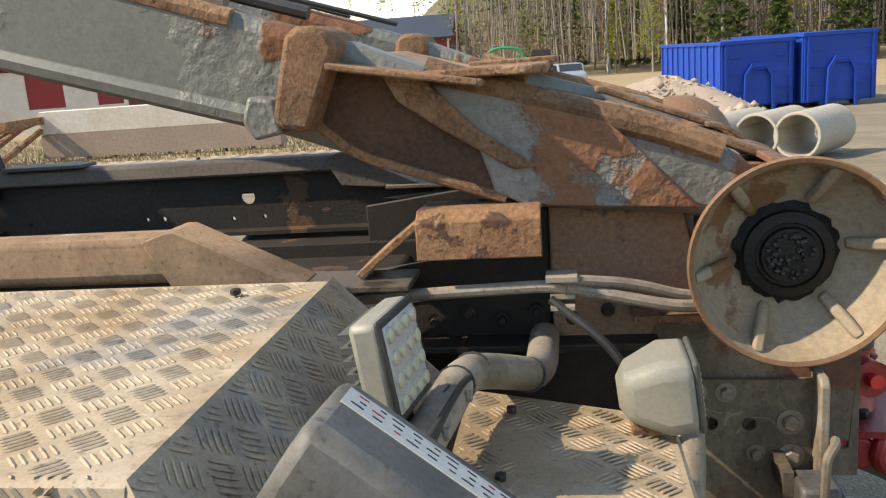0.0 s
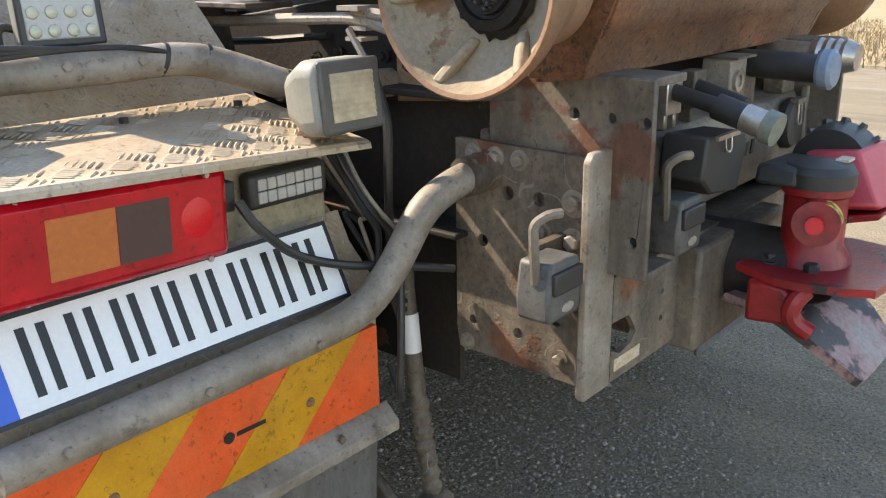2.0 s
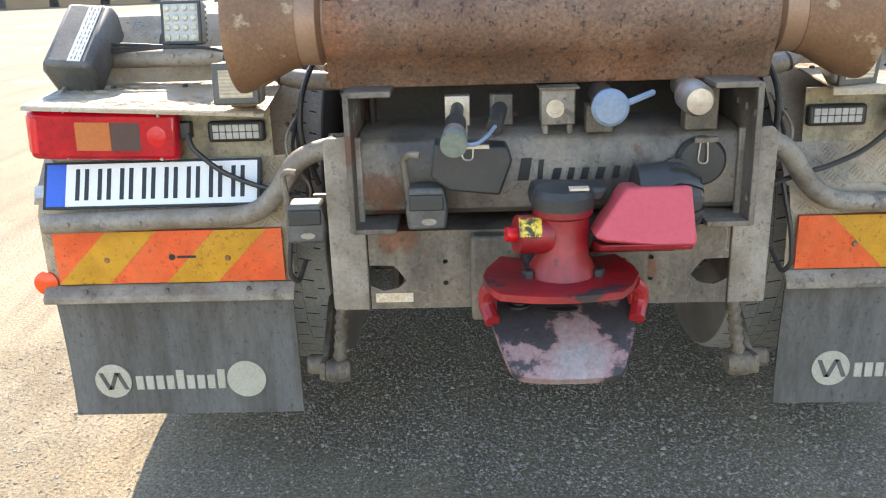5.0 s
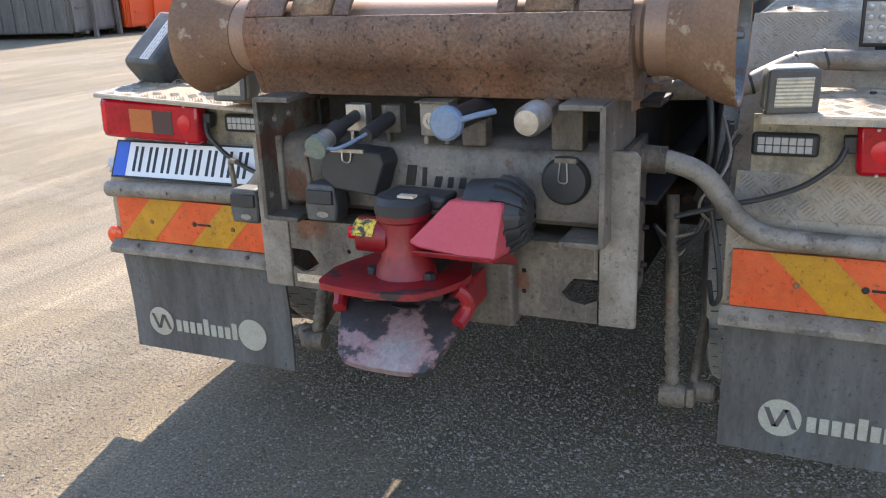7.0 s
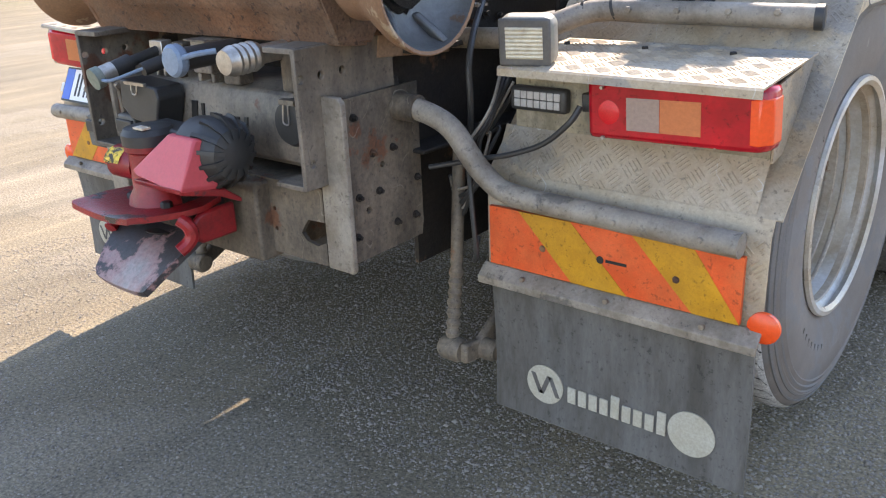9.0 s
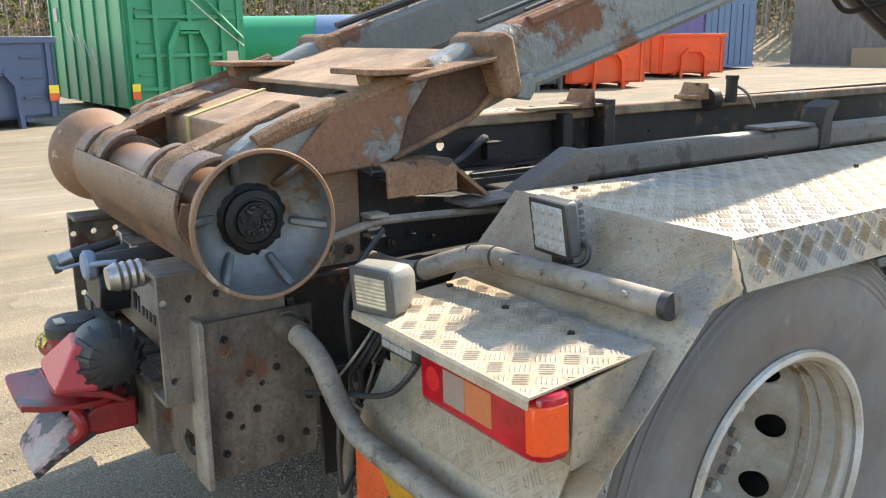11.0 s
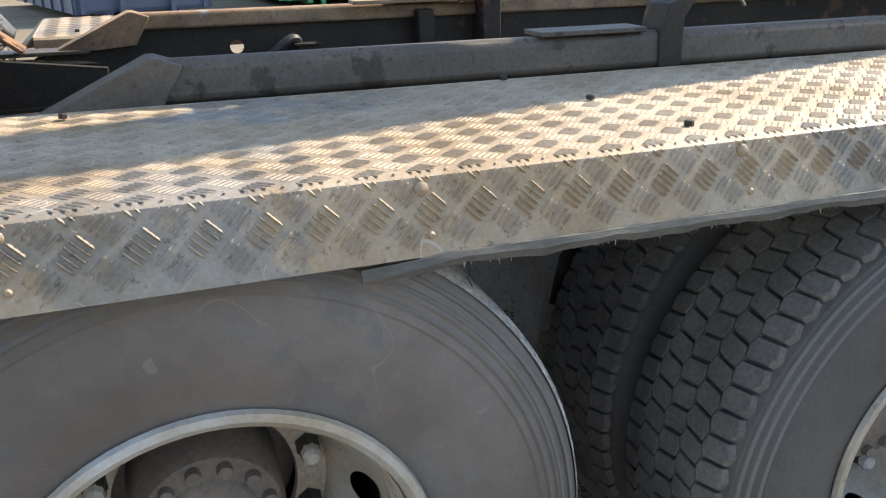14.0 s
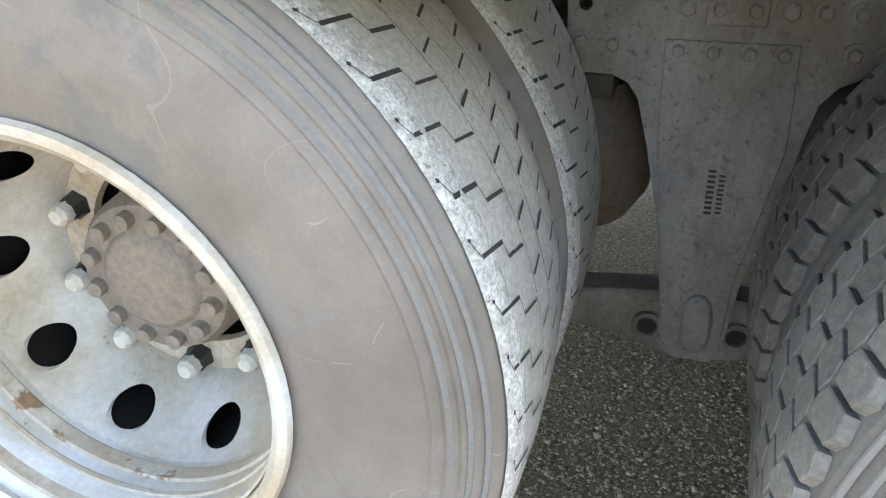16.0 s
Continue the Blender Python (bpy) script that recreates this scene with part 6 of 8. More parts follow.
def arm(s):
    a = Shape()
    a.prism([(-0.16, 1.20), (-0.05, 1.225), (0.17, 1.244), (0.32, 1.296), (0.60, 1.395), (1.15, 1.555), (1.45, 1.66), (2.9, 2.10), (2.9, 2.33), (1.35, 1.805), (0.60, 1.565), (0.42, 1.505),
             (0.30, 1.455), (0.05, 1.378), (-0.08, 1.345), (-0.16, 1.29)], "x", s * 0.345, s * 0.440)
    ob = part("arm", a, "arm", lift, "flaking grey arm with rust patches", bevel=0.022)
    # flanges along the upper and lower edges, corroded
    e = Shape().tube([(s * 0.435, 0.56, 1.400), (s * 0.435, 1.15, 1.567), (s * 0.435, 2.9, 2.115)], 0.018, 8)
    part("edge_bead", e, "arm", ob)
    e = Shape().tube([(s * 0.430, 0.60, 1.552), (s * 0.430, 1.35, 1.792), (s * 0.430, 2.9, 2.318)], 0.016, 8)
    part("edge_bead", e, "armrust" if s < 0 else "arm", ob)
    c = Shape().prism([(0.424, 1.500), (0.436, 1.520), (0.456, 1.531), (0.482, 1.531), (0.500, 1.520), (0.530, 1.404), (0.520, 1.388), (0.476, 1.380)], "x", s * 0.335, s * 0.500)
    part("collar", c, "armrust", ob, bevel=0.014)
    part("collar_block", Shape().prism([(0.520, 1.380), (0.530, 1.43), (0.570, 1.438), (0.582, 1.40), (0.566, 1.372)], "x", s * 0.43, s * 0.485), "arm", ob, bevel=0.006)
    # web plate under the collar and the shelf before it
    part("arm_cheek", Shape().prism([(-0.08, 1.235), (0.17, 1.250), (0.215, 1.272), (0.240, 1.352), (0.305, 1.440), (0.05, 1.37)], "x", s * 0.440, s * 0.452), "cheek" if s < 0 else "cheek_rust", ob, bevel=0.004)
    # Flush plate; its dark colour paints the shade under the shelf.
    part("recess_plate", Shape().prism([(0.190, 1.258), (0.42, 1.340), (0.48, 1.39), (0.44, 1.468), (0.302, 1.442), (0.235, 1.350)], "x", s * 0.440, s * 0.4445), "recess_shade", ob, bevel=0.002)
    part("recess_lip", Shape().tube([(s * 0.446, 0.20, 1.262), (s * 0.447, 0.42, 1.338), (s * 0.447, 0.475, 1.386)], 0.008, 8), "armrust", ob)
    if s < 0:
        part("cheek_edge", Shape().prism([(0.375, 1.462), (0.315, 1.452), (0.235, 1.368), (0.150, 1.310), (0.185, 1.306), (0.290, 1.372), (0.350, 1.415)], "x", s * 0.452, s * 0.462), "armrust", ob, bevel=0.004)
    part("top_edge", Shape().tube([(s * 0.432, 0.31, 1.456), (s * 0.432, 0.17, 1.408), (s * 0.432, 0.05, 1.372), (s * 0.432, -0.04, 1.345), (s * 0.430, -0.11, 1.315)], 0.021, 10), "armrust", ob)
    part("shelf", Shape().prism([(0.22, 1.440), (0.44, 1.478), (0.44, 1.468), (0.22, 1.430)], "x", s * 0.40, s * 0.515), "armrust", ob, bevel=0.003)
    tab = Shape().prism([(s * 0.30, 0.13), (s * 0.47, 0.13), (s * 0.49, 0.16), (s * 0.47, 0.31), (s * 0.40, 0.34), (s * 0.30, 0.33)], "z", 1.443, 1.456, Matrix.Translation((0, 0.0, 0)))
    part("guide_tab", tab, "armrust", ob, bevel=0.003)
    part("tab_neck", Shape().prism([(0.18, 1.37), (0.16, 1.445), (0.30, 1.448), (0.30, 1.40)], "x", s * 0.36, s * 0.42), "armrust", ob, bevel=0.004)
    pin = Shape().lathe([(s * 0.438, 0.062), (s * 0.448, 0.062), (s * 0.451, 0.042), (s * 0.468, 0.038), (s * 0.468, 0.022), (s * 0.505, 0.020), (s * 0.505, 0.0)], "x", (0, 1.300, 1.682), 32)
    part("pivot_pin", pin, "dark", ob)
    part("pivot_block", Shape().span((s * 0.452, 1.285, 1.650), (s * 0.478, 1.335, 1.690)), "dark", ob, bevel=0.004)
    bar = Shape().prism([(-0.262, 1.236), (-0.250, 1.262), (-0.222, 1.288), (-0.19, 1.300), (0.03, 1.384), (0.045, 1.384), (0.048, 1.372), (0.03, 1.369), (-0.186, 1.286), (-0.214, 1.275), (-0.238, 1.253), (-0.248, 1.230)], "x", s * 0.218, s * 0.318)
    part("arm_strap", bar, "armrust", ob, bevel=0.004)
    hs = Shape().tube([(s * 0.36, 0.50, 1.555), (s * 0.355, 0.9, 1.68), (s * 0.35, 1.25, 1.79), (s * 0.34, 1.9, 2.01), (s * 0.33, 2.8, 2.31)], 0.011 if s < 0 else 0.006, 8)
    part("hose", hs, "black", ob)
    hs = Shape().tube([(s * 0.39, 0.62, 1.582), (s * 0.385, 0.9, 1.672), (s * 0.38, 1.25, 1.785), (s * 0.37, 1.9, 2.0), (s * 0.36, 2.8, 2.30)], 0.013 if s < 0 else 0.005, 8)
    part("hose", hs, "pipe" if s < 0 else "black", ob)
    part("hose_clip", Shape().tube([(s * 0.43, 0.78, 1.62), (s * 0.36, 0.83, 1.69), (s * 0.34, 0.92, 1.70), (s * 0.35, 0.98, 1.72)], 0.004, 6), "black", ob)


for s in (-1, 1):
    arm(s)
m_box = Shape().prism([(-0.05, 1.23), (-0.05, 1.325), (0.16, 1.385), (0.16, 1.26)], "x", -0.345, 0.345)
cb = part("arm_cross_box", m_box, "crossbox", lift, "dented brown box section between the arms", bevel=0.006)
part("strap", Shape().prism([(-0.054, 1.225), (-0.054, 1.328), (0.162, 1.390), (0.162, 1.385), (-0.05, 1.323), (-0.05, 1.225)], "x", -0.16, -0.135), "strap_yellow", cb)
part("upper_plate", Shape().prism([(0.20, 1.40), (0.20, 1.412), (0.48, 1.492), (0.48, 1.480)], "x", -0.345, 0.345), "crossbox", lift, bevel=0.003)


def lift_cylinder(x, low, high, r):
    low, high = Vector(low), Vector(high)
    ob = part("lift_cylinder", Shape().rod(low, low + (high - low) * 0.93, r, 28), "cylinder", lift, "thick dark hydraulic cylinder")
    part("gland", Shape().rod(low + (high - low) * 0.90, low + (high - low) * 0.95, r * 1.12, 28), "dark", ob)
    part("piston_rod", Shape().rod(low + (high - low) * 0.93, high, r * 0.62, 20), "steel", ob)
    part("rod_eye", Shape().lathe([(-0.05, 0), (-0.05, 0.075), (0.05, 0.075), (0.05, 0)], "x", tuple(high), 24), "dark", ob)
    part("pipe_line", Shape().tube([tuple(low + (high - low) * 0.35 + Vector((0.06, -0.03, -r))), tuple(low + (high - low) * 0.80 + Vector((0.06, -0.03, -r - 0.01))), tuple(low + (high - low) * 0.86 + Vector((0.03, -0.01, -r + 0.02)))], 0.011, 8), "dark", ob)


lift_cylinder(-0.12, (-0.12, 4.55, 0.98), (-0.12, 2.32, 2.00), 0.088)
lift_cylinder(0.22, (0.22, 4.55, 1.04), (0.22, 2.35, 2.06), 0.092)
part("cross_line", Shape().tube([(-0.12, 2.72, 1.68), (-0.10, 2.80, 1.60), (0.0, 3.05, 1.66), (0.18, 3.05, 1.72), (0.21, 2.98, 1.76)], 0.012, 8), "dark", lift)
jib = Shape().prism([(2.7, 2.02), (3.9, 2.45), (4.0, 2.2), (3.75, 2.95), (3.45, 3.9), (3.15, 3.9), (3.3, 2.9), (2.7, 2.35)], "x", -0.035, 0.195)
part("jib", jib, "arm", lift, bevel=0.01)
for s in (-1, 1):
    cab = Shape().tube([(-0.45, 0.78, 1.075), (-0.44, 0.95, 1.07), (-0.43, 1.02, 1.09), (-0.42, 1.08, 1.14), (-0.43, 1.13, 1.17), (-0.46, 1.15, 1.12)], 0.014 if s > 0 else 0.006, 8)
    part("hose", cab, "black" if s > 0 else "pipe", lift)
part("hose", Shape().tube([(-0.40, 0.30, 1.10), (-0.42, 0.50, 1.082), (-0.44, 0.75, 1.078), (-0.45, 0.92, 1.09)], 0.007, 8), "black", lift)
part("valve", Shape().span((-0.46, 1.13, 1.08), (-0.42, 1.19, 1.14)).span((-0.47, 1.12, 1.14), (-0.41, 1.20, 1.148)), "dark", lift, bevel=0.003)

# ---------------------------------------------------------------- trailer coupling
coupling = thing("trailer_coupling", "scratched red trailer coupling with a black cap and guard", "trailer coupling")
bodyc = Shape().lathe([(0.725, 0.0), (0.725, 0.066), (0.745, 0.062), (0.765, 0.050), (0.845, 0.050), (0.850, 0.056), (0.862, 0.056), (0.862, 0.0)], "z", (0.012, -0.415, 0), 28)
hd = part("head", bodyc, "red", coupling)
part("shank", Shape().rod((0.012, -0.40, 0.70), (0.012, -0.05, 0.70), 0.075, 24), "dark", coupling)
cap = Shape().lathe([(0.862, 0.0), (0.862, 0.058), (0.885, 0.058), (0.897, 0.050), (0.901, 0.030), (0.902, 0.0)], "z", (0.012, -0.415, 0), 28)
cp = part("cap", cap, "black", coupling, "matt black cap")
part("cap_arm", Shape().prism([(-0.05, 0.862), (0.09, 0.862), (0.10, 0.890), (-0.04, 0.895)], "y", -0.40, -0.33), "black", cp, bevel=0.008)
part("cap_plate", Shape().span((0.02, -0.455, 0.8995), (0.055, -0.435, 0.904)), "sticker", cp)
part("valve_body", Shape().rod((-0.015, -0.43, 0.812), (-0.075, -0.445, 0.818), 0.036, 20), "red", coupling)
part("valve_knob", Shape().rod((-0.075, -0.445, 0.818), (-0.095, -0.449, 0.820), 0.014, 12), "lens_bright", coupling)
lab = Shape()
for k in range(5):
    a0, a1 = radians(195 + 13 * k), radians(195 + 13 * (k + 1))
    lab.add([(-0.03 + 0.0, -0.435 + 0.039 * math.sin(a0), 0.815 - 0.039 * math.cos(a0) * 0.9), (-0.03, -0.435 + 0.039 * math.sin(a1), 0.815 - 0.039 * math.cos(a1) * 0.9),
             (-0.072, -0.445 + 0.039 * math.sin(a1), 0.818 - 0.039 * math.cos(a1) * 0.9), (-0.072, -0.445 + 0.039 * math.sin(a0), 0.818 - 0.039 * math.cos(a0) * 0.9)], [(0, 1, 2, 3)])
lb = part("warning_label", lab, "label_yellow", coupling, "yellow warning label with black marks")
word = bpy.data.curves.new("stop_word", "FONT")
word.body, word.size, word.align_x, word.extrude = "STOP", 0.011, "CENTER", 0.0003
word.materials.append(M["ink"])
wo = new("stop_word", word)
wo.parent = lb
wo.matrix_basis = Matrix.Translation((-0.051, -0.4870, 0.8225)) @ Matrix.Rotation(radians(-8), 4, "Z") @ Matrix.Rotation(radians(82), 4, "X")
# guard plate, pressed sheet with a turned lower lip
gq = [(0.125, -0.440, 0.900), (0.238, -0.457, 0.905), (0.240, -0.508, 0.812), (0.228, -0.500, 0.800), (0.080, -0.498, 0.815), (0.060, -0.500, 0.826)]
gd = Vector((0.0, 0.09, -0.012))
gs = Shape().add(gq + [tuple(Vector(p) + gd) for p in gq], [tuple(range(6)), tuple(range(11, 5, -1))] + [(k, (k + 1) % 6, 6 + (k + 1) % 6, 6 + k) for k in range(6)])
part("guard", gs, "red_faded", coupling, "faded red guard plate with scraped edges", bevel=0.006)
part("guard_lip", Shape().prism([(-0.50, 0.800), (-0.505, 0.812), (-0.40, 0.79), (-0.36, 0.76), (-0.36, 0.75), (-0.41, 0.775)], "x", 0.07, 0.235), "red", coupling, bevel=0.003)
bell = Shape()
for k in range(9):
    bell.lathe([(0.0, 0.0), (0.0, 0.058), (0.004, 0.064), (0.009, 0.060), (0.009, 0.0)], "x", (0.235 + 0.008 * k - 0.03, -0.385, 0.865), 24)
bl = part("chamber", Shape().lathe([(0.150, 0.0), (0.150, 0.066), (0.215, 0.072), (0.235, 0.068), (0.262, 0.050), (0.270, 0.020), (0.270, 0.0)], "x", (0, -0.385, 0.862), 28), "black", coupling, "black ribbed brake chamber")
for k in range(14):
    m = Matrix.Translation((0, -0.385, 0.862)) @ Matrix.Rotation(2 * math.pi * k / 14, 4, "X")
    part("rib", Shape().prism([(0.205, 0.070), (0.215, 0.079), (0.238, 0.074), (0.266, 0.052), (0.272, 0.03), (0.262, 0.048), (0.235, 0.066)], "y", -0.004, 0.004, m), "black", bl)
# funnel: upper flared plate, sides and lower tongue
up = Shape()
nx = 9
rows_u = ((-0.335, -0.100, 0.125, 0.735), (-0.40, -0.130, 0.150, 0.733), (-0.45, -0.138, 0.151, 0.735), (-0.515, -0.128, 0.128, 0.738), (-0.545, -0.118, 0.112, 0.741), (-0.553, -0.110, 0.104, 0.739))
nu = len(rows_u)
for thick in (0, 1):
    for y, x0, x1, z in rows_u:
        up.v += [(x0 + (x1 - x0) * i / (nx - 1), y, z - 0.013 * thick + 0.008 * abs(2 * i / (nx - 1) - 1) ** 2.0 - 0.004) for i in range(nx)]
for j in range(nu - 1):
    for i in range(nx - 1):
        a = j * nx + i
        up.f += [(a, a + 1, a + nx + 1, a + nx), (a + nu * nx, a + (nu + 1) * nx, a + (nu + 1) * nx + 1, a + nu * nx + 1)]
rim_i = list(range(nx)) + [j * nx + nx - 1 for j in range(1, nu)] + [(nu - 1) * nx + i for i in range(nx - 2, -1, -1)] + [j * nx for j in range(nu - 2, 0, -1)]
up.f += [(a, b, b + nu * nx, a + nu * nx) for a, b in zip(rim_i, rim_i[1:] + rim_i[:1])]
part("upper_jaw", up, "red", coupling, "red flared jaw plate")
for k, x in enumerate((-0.052, 0.076)):
    part("bolt", Shape().bolt((x, -0.44, 0.728), "z", 0.013, 0.018), "black", coupling)
    part("bolt", Shape().bolt((x * 0.8, -0.37, 0.732), "z", 0.012, 0.016), "black", coupling)
side_l = Shape().prism([(-0.365, 0.726), (-0.425, 0.724), (-0.445, 0.705), (-0.448, 0.678), (-0.43, 0.658), (-0.365, 0.652)], "x", -0.128, -0.112)
part("jaw_side", side_l, "red", coupling, bevel=0.008)
side_r = Shape().prism([(-0.32, 0.728), (-0.41, 0.724), (-0.44, 0.70), (-0.44, 0.675), (-0.41, 0.655), (-0.32, 0.655)], "x", 0.138, 0.152)
part("jaw_side", side_r, "red", coupling, bevel=0.008)
for sgn, x in ((-1, -0.128), (1, 0.152)):
    part("jaw_fold", Shape().tube([(x - sgn * 0.012, -0.455, 0.722), (x + sgn * 0.004, -0.445, 0.708), (x + sgn * 0.006, -0.44, 0.685), (x, -0.45, 0.668), (x - sgn * 0.006, -0.47, 0.656)], 0.015, 10), "red", coupling)
tg = Shape()
rows_t = ((-0.32, -0.095, 0.120, 0.672), (-0.40, -0.112, 0.140, 0.668), (-0.455, -0.125, 0.150, 0.648), (-0.500, -0.110, 0.134, 0.616), (-0.538, -0.092, 0.115, 0.582), (-0.546, -0.078, 0.106, 0.572))
for thick in (0, 1):
    for y, x0, x1, z in rows_t:
        tg.v += [(x0 + (x1 - x0) * i / (nx - 1), y + 0.008 * thick, z - 0.014 * thick + 0.008 * abs(2 * i / (nx - 1) - 1) ** 3) for i in range(nx)]
nr = len(rows_t)
for j in range(nr - 1):
    for i in range(nx - 1):
        a = j * nx + i
        tg.f += [(a, a + 1, a + nx + 1, a + nx), (a + nr * nx, a + (nr + 1) * nx, a + (nr + 1) * nx + 1, a + nr * nx + 1)]
rim_i = list(range(nx)) + [j * nx + nx - 1 for j in range(1, nr)] + [(nr - 1) * nx + i for i in range(nx - 2, -1, -1)] + [j * nx for j in range(nr - 2, 0, -1)]
tg.f += [(a, b, b + nr * nx, a + nr * nx) for a, b in zip(rim_i, rim_i[1:] + rim_i[:1])]
part("lower_jaw", tg, "scraped", coupling, "scraped grey and red lower jaw")
part("pin_recess", Shape().lathe([(0, 0.0), (0, 0.026), (0.004, 0.030), (0.004, 0.0)], "z", m=Matrix.Translation((0.012, -0.43, 0.660)) @ Matrix.Rotation(radians(-12), 4, "X"), seg=20), "black", coupling)
part("bolt", Shape().bolt((-0.07, -0.42, 0.668), "z", 0.014, 0.008), "dark", coupling)


# ---------------------------------------------------------------- yard and surroundings
M["green"] = mat("green_container_paint", (0.012, 0.27, 0.11), 0.45, 0.0, (0.02, 0.20, 0.09), 1.2, 0.6, 0.1, 20, 0.03, (0.05, 0.07, 0.05), 1.4, 0.66)
M["blue"] = mat("blue_container_paint", (0.006, 0.048, 0.36), 0.5, 0.0, (0.010, 0.055, 0.27), 1.2, 0.6, 0.15, 20, 0.03, spec=0.25)
M["navy"] = mat("navy_container_paint", (0.05, 0.075, 0.14), 0.5, 0.0, (0.07, 0.09, 0.14), 1.2, 0.6, 0.1, 20, 0.03)
M["purple"] = mat("purple_container_paint", (0.12, 0.10, 0.24), 0.5, 0.0, (0.15, 0.13, 0.25), 0.8, 0.6, 0.1, 20, 0.03)
M["steelblue"] = mat("steel_blue_paint", (0.09, 0.15, 0.25), 0.5, 0.0, (0.12, 0.18, 0.26), 0.8, 0.6, 0.1, 20, 0.03)
M["corange"] = mat("orange_container_paint", (0.90, 0.085, 0.006), 0.5, 0.0, (0.60, 0.08, 0.02), 1.5, 0.6, 0.1, 20, 0.03)
M["grey_ct"] = mat("weathered_grey_container", (0.10, 0.085, 0.075), 0.7, 0.0, (0.21, 0.175, 0.15), 2.5, 0.6, 0.25, 20, 0.05, stretch=(3, 3, 0.5))
M["concrete"] = mat("concrete", (0.40, 0.36, 0.30), 0.9, 0.0, (0.32, 0.28, 0.23), 2, 0.6, 0.2, 40, 0.2)
M["wall_white"] = mat("stained_white_wall", (0.62, 0.58, 0.52), 0.8, 0.0, (0.50, 0.42, 0.33), 1.5, 0.6, 0.15, 20, 0.1)
M["wall_brown"] = mat("dirty_brown_wall", (0.34, 0.26, 0.20), 0.85, 0.0, (0.26, 0.19, 0.15), 1.5, 0.6, 0.2, 20, 0.1)
M["barn_red"] = mat("falu_red_boards", (0.26, 0.025, 0.025), 0.8, 0.0, (0.20, 0.03, 0.03), 1.2, 0.6, 0.15, 8, 0.1)
M["roof_dark"] = mat("dark_sheet_roof", (0.035, 0.045, 0.065), 0.6, 0.0, (0.05, 0.06, 0.08), 0.5, 0.6, 0.1, 6, 0.05, spec=0.25)
M["house_blue"] = mat("blue_boards", (0.08, 0.22, 0.42), 0.7, 0.0, (0.10, 0.25, 0.42), 0.6, 0.6, 0.1, 6, 0.05)
M["rubble"] = mat("rubble_stone", (0.40, 0.315, 0.235), 0.95, 0.0, (0.29, 0.22, 0.165), 3, 0.5, 0.35, 35, 1.0, per_piece=0.35)
M["pink_stone"] = mat("reddish_gravel", (0.36, 0.25, 0.21), 0.95, 0.0, (0.27, 0.19, 0.165), 9, 0.6, 0.3, 60, 0.4, per_piece=0.35)
M["bark_white"] = mat("birch_bark", (0.55, 0.52, 0.47), 0.8, 0.0, (0.10, 0.09, 0.08), 5, 0.25, 0.2, 20, 0.1, stretch=(1, 1, 0.25))
M["bark"] = mat("grey_brown_bark", (0.24, 0.20, 0.16), 0.9, 0.0, (0.32, 0.27, 0.22), 3, 0.6, 0.3, 20, 0.2)
M["twig"] = mat("bare_twigs", (0.34, 0.25, 0.18), 0.9, 0.0, (0.42, 0.31, 0.22), 0.6, 0.6, 0.2, 10, 0.0, per_piece=0.4)
M["needle"] = mat("spruce_needles", (0.065, 0.095, 0.025), 0.8, 0.0, (0.11, 0.135, 0.035), 0.5, 0.6, 0.2, 6, 0.0, per_piece=0.5)
M["spring_leaf"] = mat("yellow_green_leaves", (0.36, 0.36, 0.07), 0.8, 0.0, (0.24, 0.27, 0.05), 0.5, 0.6, 0.2, 6, 0.0, per_piece=0.5)
for key in ("twig", "needle", "spring_leaf"):
    # thin leaves let some light through
    nt_ = M[key].node_tree
    pb, outp = nt_.nodes["Principled BSDF"], nt_.nodes["Material Output"]
    tl, mx = nt_.nodes.new("ShaderNodeBsdfTranslucent"), nt_.nodes.new("ShaderNodeMixShader")
    mx.inputs[0].default_value = 0.5
    nt_.links.new(pb.inputs["Base Color"].links[0].from_socket, tl.inputs["Color"])
    nt_.links.new(pb.outputs[0], mx.inputs[1])
    nt_.links.new(tl.outputs[0], mx.inputs[2])
    nt_.links.new(mx.outputs[0], outp.inputs["Surface"])
M["far_brush"] = mat("far_wood_brush", (0.15, 0.115, 0.08), 0.95, 0.0, (0.065, 0.080, 0.030), 0.30, 0.35, 0.5, 2.5, 0.0, (0.24, 0.19, 0.14), 1.6, 0.60, stretch=(1, 1, 0.3))
M["dry_grass"] = mat("dry_grass", (0.33, 0.25, 0.14), 0.95, 0.0, (0.24, 0.18, 0.10), 0.6, 0.6, 0.3, 10, 0.0, per_piece=0.4)
M["glass_dark"] = mat("dark_window_glass", (0.03, 0.035, 0.04), 0.1, 0.0, grain=0.05, bump=0.0)
M["car_silver"] = mat("silver_car_paint", (0.42, 0.44, 0.46), 0.3, 0.5, grain=0.05, bump=0.0)
M["yellow_red"] = mat("yellow_marker", (0.80, 0.55, 0.03), 0.5, 0.0, grain=0.05, bump=0.0)


def placed(ob, x, y, yaw):
    ob.matrix_basis = pose(x, y, float(ground_z(x)), 0, 0, yaw)
    return ob


